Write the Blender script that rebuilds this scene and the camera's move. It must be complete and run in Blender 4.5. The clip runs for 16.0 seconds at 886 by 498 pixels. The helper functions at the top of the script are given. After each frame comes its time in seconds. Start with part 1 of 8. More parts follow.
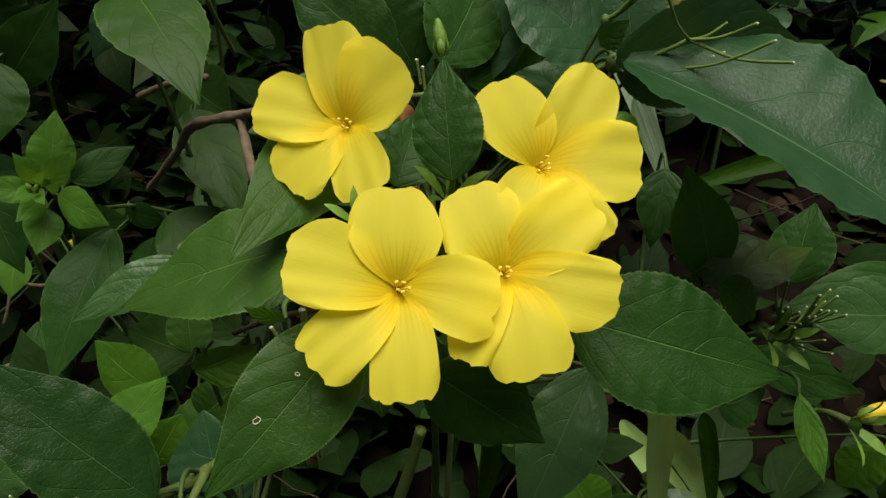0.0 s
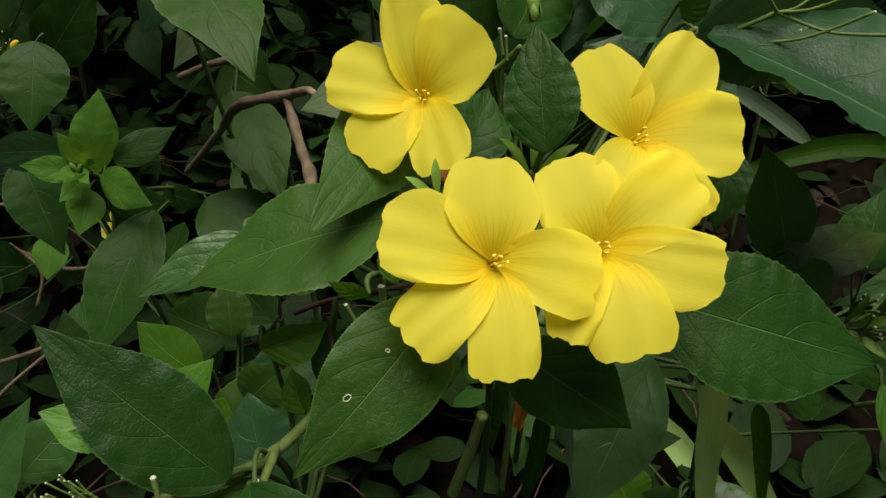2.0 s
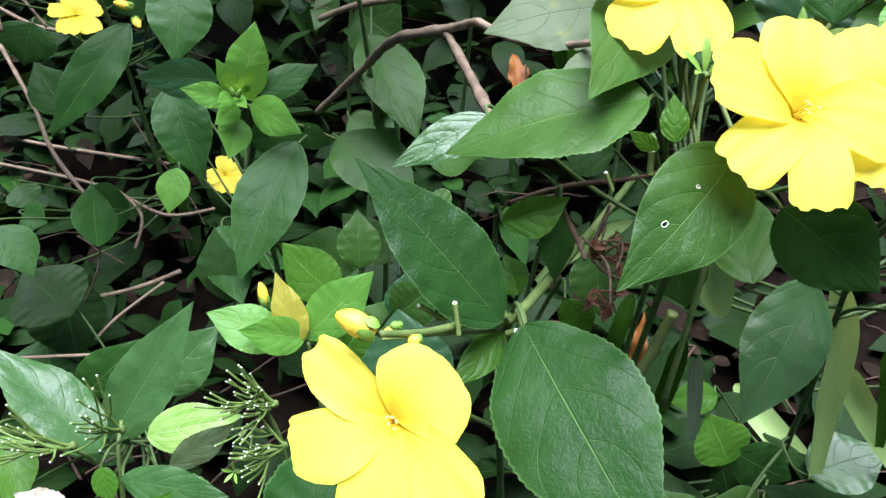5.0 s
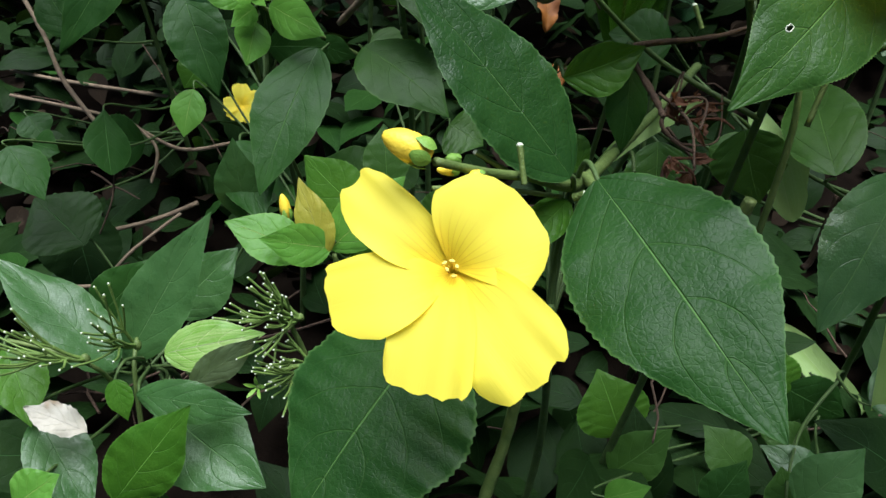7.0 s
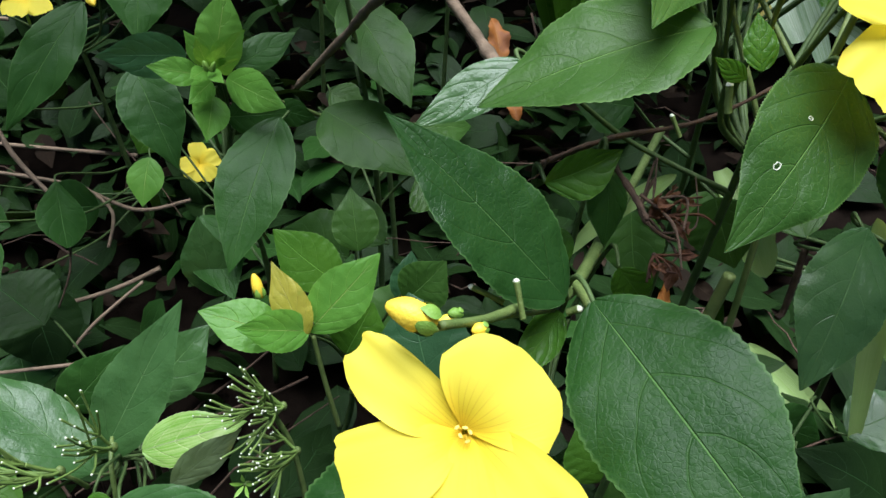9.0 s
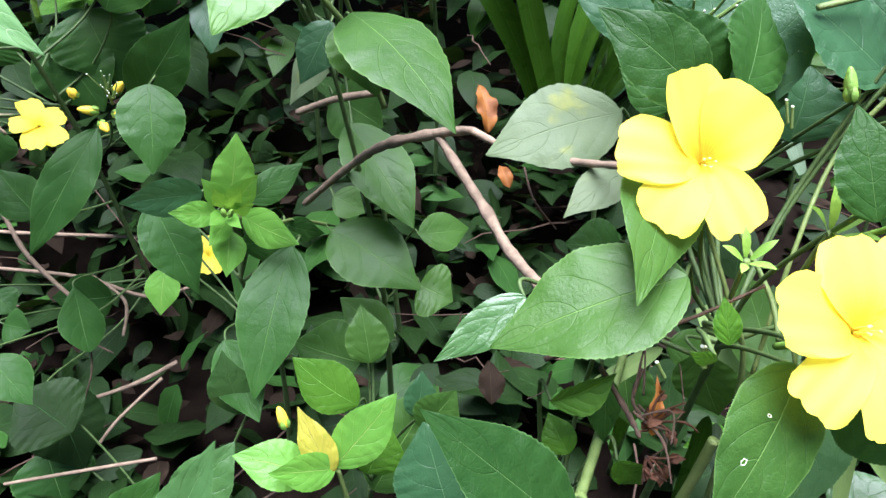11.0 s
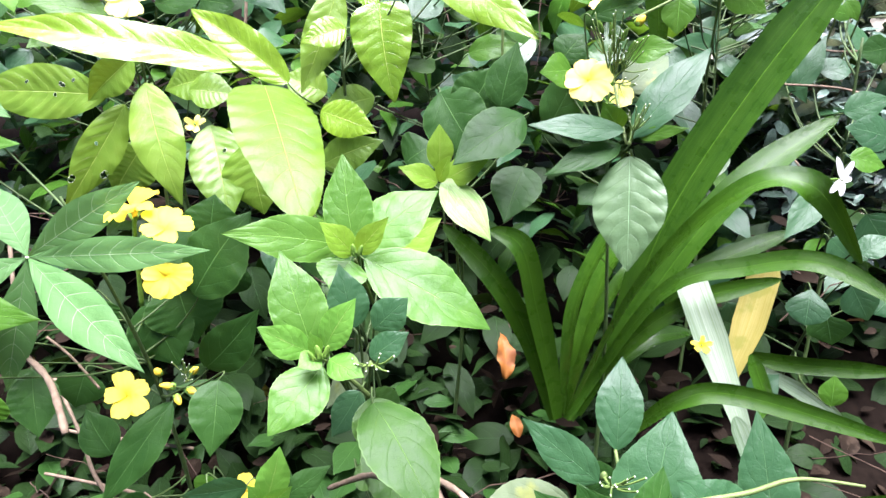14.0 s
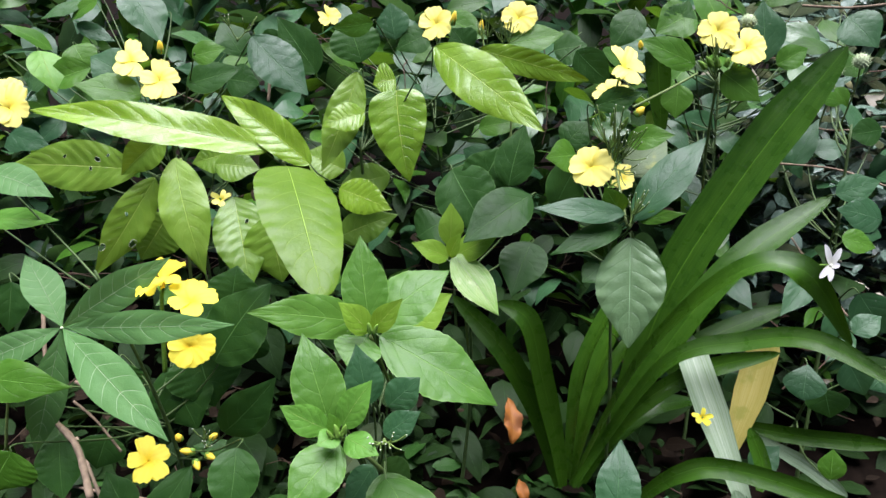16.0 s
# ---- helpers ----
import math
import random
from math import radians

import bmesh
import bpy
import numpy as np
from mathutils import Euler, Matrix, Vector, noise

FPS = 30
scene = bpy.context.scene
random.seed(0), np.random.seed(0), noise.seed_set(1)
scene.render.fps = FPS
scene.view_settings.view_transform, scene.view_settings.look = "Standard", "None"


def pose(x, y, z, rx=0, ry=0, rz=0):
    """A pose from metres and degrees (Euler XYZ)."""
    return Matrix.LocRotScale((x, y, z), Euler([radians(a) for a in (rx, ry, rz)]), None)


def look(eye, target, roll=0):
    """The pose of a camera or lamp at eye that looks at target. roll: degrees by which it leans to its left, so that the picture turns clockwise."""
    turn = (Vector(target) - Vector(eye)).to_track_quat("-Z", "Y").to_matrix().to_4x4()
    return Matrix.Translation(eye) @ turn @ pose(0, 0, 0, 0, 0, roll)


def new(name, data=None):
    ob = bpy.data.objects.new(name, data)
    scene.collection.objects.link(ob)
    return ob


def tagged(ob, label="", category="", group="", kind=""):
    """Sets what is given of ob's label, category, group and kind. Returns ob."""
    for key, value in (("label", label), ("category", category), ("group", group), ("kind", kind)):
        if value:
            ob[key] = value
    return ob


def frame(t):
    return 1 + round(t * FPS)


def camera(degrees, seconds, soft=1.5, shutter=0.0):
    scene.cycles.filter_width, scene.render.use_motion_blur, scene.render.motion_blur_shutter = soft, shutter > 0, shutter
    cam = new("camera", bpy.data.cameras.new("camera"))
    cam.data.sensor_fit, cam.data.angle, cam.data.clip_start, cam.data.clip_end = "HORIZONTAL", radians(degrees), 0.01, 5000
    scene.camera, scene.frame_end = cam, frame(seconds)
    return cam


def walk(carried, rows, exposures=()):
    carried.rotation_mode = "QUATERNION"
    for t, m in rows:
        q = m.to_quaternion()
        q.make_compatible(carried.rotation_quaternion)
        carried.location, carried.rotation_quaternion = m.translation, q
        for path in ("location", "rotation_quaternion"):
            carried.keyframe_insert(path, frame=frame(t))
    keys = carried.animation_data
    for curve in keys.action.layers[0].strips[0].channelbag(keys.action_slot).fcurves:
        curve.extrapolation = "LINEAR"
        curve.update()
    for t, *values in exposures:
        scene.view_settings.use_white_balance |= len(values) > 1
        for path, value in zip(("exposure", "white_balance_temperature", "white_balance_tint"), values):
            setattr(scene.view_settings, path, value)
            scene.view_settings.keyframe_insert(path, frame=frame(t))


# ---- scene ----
cam = camera(66.0, 16.0, soft=1.5)
PATH = [
    (0, (0.00000, 0.00000, 0.55000), (0.00000, 0.40958, 0.26321), -1.00),
    (0.5, (-0.00186, 0.00238, 0.54675), (-0.00427, 0.41041, 0.25778), -1.04),
    (1, (-0.00554, 0.00667, 0.54757), (-0.01132, 0.41409, 0.25779), -1.42),
    (1.5, (-0.01307, 0.00541, 0.54334), (-0.02098, 0.41084, 0.25083), -1.43),
    (2, (-0.01907, 0.00313, 0.54266), (-0.02891, 0.40948, 0.25148), -1.10),
    (2.5, (-0.01946, 0.00421, 0.54765), (-0.02422, 0.41293, 0.25968), -1.17),
    (3, (-0.02575, 0.00420, 0.55350), (-0.02897, 0.41664, 0.27086), -1.06),
    (3.5, (-0.04009, -0.00345, 0.55224), (-0.03646, 0.41115, 0.27278), -0.35),
    (4, (-0.05905, -0.01110, 0.54341), (-0.05708, 0.40318, 0.26347), 0.46),
    (4.4, (-0.07490, -0.02244, 0.53774), (-0.08357, 0.38664, 0.25038), 0.71),
    (4.5, (-0.07908, -0.02619, 0.53255), (-0.09064, 0.38544, 0.24895), 0.74),
    (5, (-0.08966, -0.03614, 0.51940), (-0.11122, 0.37069, 0.22952), 1.05),
    (5.2, (-0.09200, -0.03558, 0.51558), (-0.11618, 0.37027, 0.22455), 1.08),
    (7.3, (-0.10175, -0.02972, 0.47379), (-0.13476, 0.36038, 0.16277), 0.16),
    (7.5, (-0.10347, -0.02922, 0.47258), (-0.13409, 0.36157, 0.16218), 0.94),
    (8, (-0.10607, -0.02812, 0.47652), (-0.12526, 0.36742, 0.17126), 1.19),
    (8.2, (-0.10639, -0.02533, 0.48169), (-0.12269, 0.37167, 0.17817), 0.69),
    (10.3, (-0.11302, 0.00647, 0.54225), (-0.10394, 0.40480, 0.24017), -3.21),
    (10.5, (-0.11280, 0.00788, 0.55356), (-0.10841, 0.40621, 0.25138), -3.70),
    (11, (-0.11458, 0.00708, 0.57484), (-0.11107, 0.40598, 0.27340), -3.45),
    (11.5, (-0.11879, 0.00246, 0.60896), (-0.11274, 0.40461, 0.31192), -2.11),
    (12, (-0.10534, -0.00647, 0.64099), (-0.10969, 0.40661, 0.35930), -2.99),
    (12.5, (-0.09756, -0.01186, 0.66730), (-0.10652, 0.40828, 0.39637), -2.25),
    (13, (-0.09549, -0.02040, 0.70333), (-0.11524, 0.40735, 0.44518), -2.28),
    (13.5, (-0.08501, -0.01255, 0.72873), (-0.11001, 0.42442, 0.48700), -0.75),
    (14, (-0.08146, -0.00605, 0.75369), (-0.10942, 0.44134, 0.53219), -0.51),
    (14.5, (-0.07789, -0.00657, 0.76600), (-0.12213, 0.44925, 0.56532), -0.84),
    (15, (-0.07661, -0.00045, 0.77050), (-0.10944, 0.45905, 0.57611), -0.57),
    (15.5, (-0.07884, -0.02456, 0.78733), (-0.11164, 0.43592, 0.59527), -0.46),
    (16, (-0.08166, -0.02666, 0.79277), (-0.11683, 0.43442, 0.60258), -0.16),
]
EXPOSURE = [
    (0, 0.08, 6800, 9), (3.0, 0.13, 6700, 9), (4.0, 0.48, 6200, 9), (4.5, 1.02, 5700, 14), (5.0, 1.78, 5400, 22), (5.2, 1.82, 5350, 22),
    (7.3, 0.84, 5600, 13), (8.2, 0.70, 5600, 13), (10.3, 2.14, 5400, 26), (11.0, 2.24, 5400, 26), (12.0, 2.08, 5450, 27), (13.0, 2.56, 5650, 30), (14.0, 2.56, 5650, 30), (14.5, 2.30, 5700, 27),
    (15.0, 1.92, 5700, 24), (15.5, 1.52, 5700, 24), (16.0, 1.52, 5700, 24),
]

walk(cam, [(t, look(eye, target, roll)) for t, eye, target, roll in PATH], EXPOSURE)

# ---- light ----
world = bpy.data.worlds.new("sky")
scene.world = world
world.use_nodes = True
wn, wl = world.node_tree.nodes, world.node_tree.links
sky = wn.new("ShaderNodeTexSky")
sky.sky_type = "NISHITA"
sky.sun_disc = False
sky.sun_elevation, sky.sun_rotation = radians(82), radians(35)
wl.new(sky.outputs[0], wn["Background"].inputs[0])
sky.dust_density, sky.ozone_density = 5.0, 0.3
wn["Background"].inputs[1].default_value = 0.030
sun = new("sun", bpy.data.lights.new("sun", "SUN"))
sun.data.energy, sun.data.angle, sun.data.color = 4.3, radians(50), (1.0, 0.96, 0.88)
sun.matrix_world = look((0.25, -0.10, 3.3), (0, 0, 0))


# ---- materials ----
def nodes_of(name):
    m = bpy.data.materials.new(name)
    m.use_nodes = True
    return m, m.node_tree.nodes, m.node_tree.links


def calc(n, k, op, a, b=None, c=None):
    q = n.new("ShaderNodeMath")
    q.operation = op
    for i, v in enumerate((a, b, c)):
        if v is None:
            continue
        if isinstance(v, (int, float)):
            q.inputs[i].default_value = v
        else:
            k.new(v, q.inputs[i])
    return q.outputs[0]


def blend(n, k, fac, a, b):
    q = n.new("ShaderNodeMix")
    q.data_type = "RGBA"
    for sock, v in ((q.inputs[0], fac), (q.inputs[6], a), (q.inputs[7], b)):
        if isinstance(v, (int, float)):
            sock.default_value = v
        elif isinstance(v, tuple):
            sock.default_value = (*v, 1)
        else:
            k.new(v, sock)
    return q.outputs[2]


def ramp(n, k, v, lo, hi):
    q = n.new("ShaderNodeMapRange")
    q.interpolation_type = "SMOOTHSTEP"
    k.new(v, q.inputs[0])
    q.inputs[1].default_value, q.inputs[2].default_value = lo, hi
    return q.outputs[0]


def grain(n, k, scale, detail=3.0, where=None):
    q = n.new("ShaderNodeTexNoise")
    q.inputs["Scale"].default_value, q.inputs["Detail"].default_value = scale, detail
    if where is not None:
        k.new(where, q.inputs["Vector"])
    return q.outputs["Fac"]


def leaf_material(name, dark, light, vein, veins=4.6, sweep=1.75, rough=0.38, through_light=0.25, quilt=0.09, dust=0.0, blotch=None, spread=0.35, edge=0.0, gloss=0.42, lat=0.30, streak=0.0, relief=0.0011):
    """Leaf skin: base colour between dark and light by leaf and by patch, midrib and side veins along UV, quilted relief."""
    m, n, k = nodes_of(name)
    out, p = n["Material Output"], n["Principled BSDF"]
    uv = n.new("ShaderNodeUVMap")
    sep = n.new("ShaderNodeSeparateXYZ")
    k.new(uv.outputs[0], sep.inputs[0])
    u, v = sep.outputs[0], sep.outputs[1]
    a = calc(n, k, "MULTIPLY", calc(n, k, "ABSOLUTE", calc(n, k, "SUBTRACT", v, 0.5)), 2.0)
    tex = n.new("ShaderNodeTexCoord").outputs["Object"]
    info = n.new("ShaderNodeObjectInfo").outputs["Random"]
    isl = n.new("ShaderNodeNewGeometry").outputs["Random Per Island"]
    patch = grain(n, k, 55.0, 4.0, tex)
    fine = grain(n, k, 900.0, 3.0, tex)
    wob = calc(n, k, "MULTIPLY", calc(n, k, "SUBTRACT", grain(n, k, 90.0, 2.0, tex), 0.5), 0.22)
    side = calc(n, k, "MULTIPLY", calc(n, k, "POWER", a, 1.45), sweep)
    ph = calc(n, k, "FRACT", calc(n, k, "ADD", calc(n, k, "SUBTRACT", calc(n, k, "MULTIPLY", u, veins), side), wob))
    far = calc(n, k, "ABSOLUTE", calc(n, k, "SUBTRACT", ph, 0.5))
    lateral = calc(n, k, "SUBTRACT", 1.0, ramp(n, k, far, 0.006, 0.030))
    lateral = calc(n, k, "MULTIPLY", lateral, calc(n, k, "SUBTRACT", 1.0, ramp(n, k, a, 0.55, 0.98)))
    mid = calc(n, k, "SUBTRACT", 1.0, ramp(n, k, a, 0.005, 0.020))
    mix = calc(n, k, "ADD", calc(n, k, "MULTIPLY", calc(n, k, "ADD", calc(n, k, "MULTIPLY", info, 0.6), calc(n, k, "MULTIPLY", isl, 0.4)), spread * 2),
               calc(n, k, "MULTIPLY", calc(n, k, "SUBTRACT", patch, 0.4), 1.0))
    mix = calc(n, k, "ADD", mix, calc(n, k, "MULTIPLY", calc(n, k, "SUBTRACT", fine, 0.5), 0.25))
    q = n.new("ShaderNodeClamp")
    k.new(mix, q.inputs[0])
    col = blend(n, k, q.outputs[0], dark, light)
    col = blend(n, k, calc(n, k, "MULTIPLY", lateral, lat), col, vein)
    col = blend(n, k, calc(n, k, "MULTIPLY", mid, 0.5), col, tuple(min(0.6, c * 1.7) for c in vein))
    if streak:
        along = n.new("ShaderNodeCombineXYZ")
        k.new(calc(n, k, "MULTIPLY", u, 0.8), along.inputs[0])
        k.new(calc(n, k, "MULTIPLY", v, 26.0), along.inputs[1])
        col = blend(n, k, calc(n, k, "MULTIPLY", ramp(n, k, grain(n, k, 1.0, 3.0, along.outputs[0]), 0.42, 0.62), streak), col, vein)
    if blotch:
        col = blend(n, k, calc(n, k, "MULTIPLY", ramp(n, k, grain(n, k, 38.0, 5.0, tex), 0.56, 0.66), 0.8), col, blotch)
    if edge:
        col = blend(n, k, calc(n, k, "MULTIPLY", ramp(n, k, a, 0.955, 0.99), edge), col, vein)
    if dust:
        spots = n.new("ShaderNodeTexVoronoi")
        spots.inputs["Scale"].default_value = 160.0
        k.new(tex, spots.inputs["Vector"])
        sp = calc(n, k, "SUBTRACT", 1.0, ramp(n, k, spots.outputs["Distance"], 0.06, 0.16))
        sp = calc(n, k, "MULTIPLY", sp, ramp(n, k, patch, 0.66, 0.72))
        col = blend(n, k, calc(n, k, "MULTIPLY", sp, dust), col, (0.55, 0.58, 0.55))
    net = n.new("ShaderNodeTexVoronoi")
    net.feature, net.inputs["Scale"].default_value = "DISTANCE_TO_EDGE", 640.0
    k.new(tex, net.inputs["Vector"])
    cells = ramp(n, k, net.outputs["Distance"], 0.0, 0.12)
    col = blend(n, k, calc(n, k, "MULTIPLY", calc(n, k, "SUBTRACT", 1.0, cells), 0.06), col, vein)
    k.new(col, p.inputs["Base Color"])
    p.inputs["Specular IOR Level"].default_value = gloss
    k.new(calc(n, k, "ADD", calc(n, k, "MULTIPLY", patch, 0.3), rough - 0.15), p.inputs["Roughness"])
    dip = calc(n, k, "SUBTRACT", 1.0, calc(n, k, "MULTIPLY", far, 2.0))
    hill = calc(n, k, "MULTIPLY", calc(n, k, "MULTIPLY", calc(n, k, "MULTIPLY", dip, dip), ramp(n, k, a, 0.0, 0.25)), -1.5 * quilt)
    h = calc(n, k, "ADD", calc(n, k, "ADD", calc(n, k, "SUBTRACT", hill, calc(n, k, "MULTIPLY", lateral, 0.16)), calc(n, k, "MULTIPLY", mid, -0.5)),
             calc(n, k, "ADD", calc(n, k, "MULTIPLY", cells, 0.035), calc(n, k, "ADD", calc(n, k, "MULTIPLY", fine, 0.13), calc(n, k, "MULTIPLY", grain(n, k, 320.0, 4.0, tex), 0.34))))
    b = n.new("ShaderNodeBump")
    b.inputs["Strength"].default_value, b.inputs["Distance"].default_value = 0.85, relief
    k.new(h, b.inputs["Height"])
    k.new(b.outputs[0], p.inputs["Normal"])
    t = n.new("ShaderNodeBsdfTranslucent")
    k.new(blend(n, k, 0.6, col, tuple(min(1, c * 1.9) for c in (light[0] * 1.3, light[1], light[2] * 0.5))), t.inputs[0])
    s = n.new("ShaderNodeMixShader")
    s.inputs[0].default_value = through_light
    k.new(p.outputs[0], s.inputs[1])
    k.new(t.outputs[0], s.inputs[2])
    k.new(s.outputs[0], out.inputs[0])
    return m


def plain_material(name, dark, light, rough=0.6, scale=120.0, bump=0.4, stretch=(1, 1, 1), spread=0.3, gloss=0.35):
    m, n, k = nodes_of(name)
    p = n["Principled BSDF"]
    tex = n.new("ShaderNodeTexCoord").outputs["Object"]
    mp = n.new("ShaderNodeMapping")
    mp.inputs["Scale"].default_value = stretch
    k.new(tex, mp.inputs[0])
    g, f = grain(n, k, scale, 5.0, mp.outputs[0]), grain(n, k, scale * 9, 3.0, mp.outputs[0])
    info = n.new("ShaderNodeObjectInfo").outputs["Random"]
    isl = n.new("ShaderNodeNewGeometry").outputs["Random Per Island"]
    mix = calc(n, k, "ADD", calc(n, k, "MULTIPLY", calc(n, k, "ADD", info, isl), spread), calc(n, k, "MULTIPLY", calc(n, k, "SUBTRACT", g, 0.35), 1.6))
    q = n.new("ShaderNodeClamp")
    k.new(mix, q.inputs[0])
    k.new(blend(n, k, q.outputs[0], dark, light), p.inputs["Base Color"])
    p.inputs["Roughness"].default_value = rough
    p.inputs["Specular IOR Level"].default_value = gloss
    b = n.new("ShaderNodeBump")
    b.inputs["Strength"].default_value, b.inputs["Distance"].default_value = bump, 0.001
    k.new(calc(n, k, "ADD", g, calc(n, k, "MULTIPLY", f, 0.5)), b.inputs["Height"])
    k.new(b.outputs[0], p.inputs["Normal"])
    return m


def petal_material(name, colour, deep, line, glow=0.48):
    """Thin petal: fine lengthwise streaks, deeper yellow and thin reddish lines towards the throat."""
    m, n, k = nodes_of(name)
    out, p = n["Material Output"], n["Principled BSDF"]
    sep = n.new("ShaderNodeSeparateXYZ")
    k.new(n.new("ShaderNodeUVMap").outputs[0], sep.inputs[0])
    u, v = sep.outputs[0], sep.outputs[1]
    comb = n.new("ShaderNodeCombineXYZ")
    k.new(calc(n, k, "MULTIPLY", u, 1.2), comb.inputs[0])
    k.new(calc(n, k, "MULTIPLY", v, 40.0), comb.inputs[1])
    streak = grain(n, k, 2.2, 3.0, comb.outputs[0])
    tex = n.new("ShaderNodeTexCoord").outputs["Object"]
    patch = grain(n, k, 60.0, 3.0, tex)
    inner = calc(n, k, "SUBTRACT", 1.0, ramp(n, k, u, 0.04, 0.58))
    col = blend(n, k, calc(n, k, "MULTIPLY", inner, 0.75), colour, deep)
    col = blend(n, k, calc(n, k, "MULTIPLY", calc(n, k, "SUBTRACT", patch, 0.45), 0.5), col, tuple(c * 0.86 for c in colour))
    lines = ramp(n, k, calc(n, k, "ABSOLUTE", calc(n, k, "SUBTRACT", calc(n, k, "FRACT", calc(n, k, "MULTIPLY", v, 11.0)), 0.5)), 0.14, 0.0)
    lines = calc(n, k, "MULTIPLY", lines, calc(n, k, "SUBTRACT", 1.0, ramp(n, k, u, 0.12, 0.60)))
    col = blend(n, k, calc(n, k, "MULTIPLY", lines, 0.26), col, line)
    k.new(col, p.inputs["Base Color"])
    p.inputs["Roughness"].default_value = 0.55
    p.inputs["Specular IOR Level"].default_value = 0.25
    b = n.new("ShaderNodeBump")
    b.inputs["Strength"].default_value, b.inputs["Distance"].default_value = 0.16, 0.0005
    k.new(calc(n, k, "ADD", streak, calc(n, k, "MULTIPLY", patch, 0.5)), b.inputs["Height"])
    k.new(b.outputs[0], p.inputs["Normal"])
    t = n.new("ShaderNodeBsdfTranslucent")
    k.new(col, t.inputs[0])
    s = n.new("ShaderNodeMixShader")
    s.inputs[0].default_value = glow
    k.new(p.outputs[0], s.inputs[1])
    k.new(t.outputs[0], s.inputs[2])
    k.new(s.outputs[0], out.inputs[0])
    return m


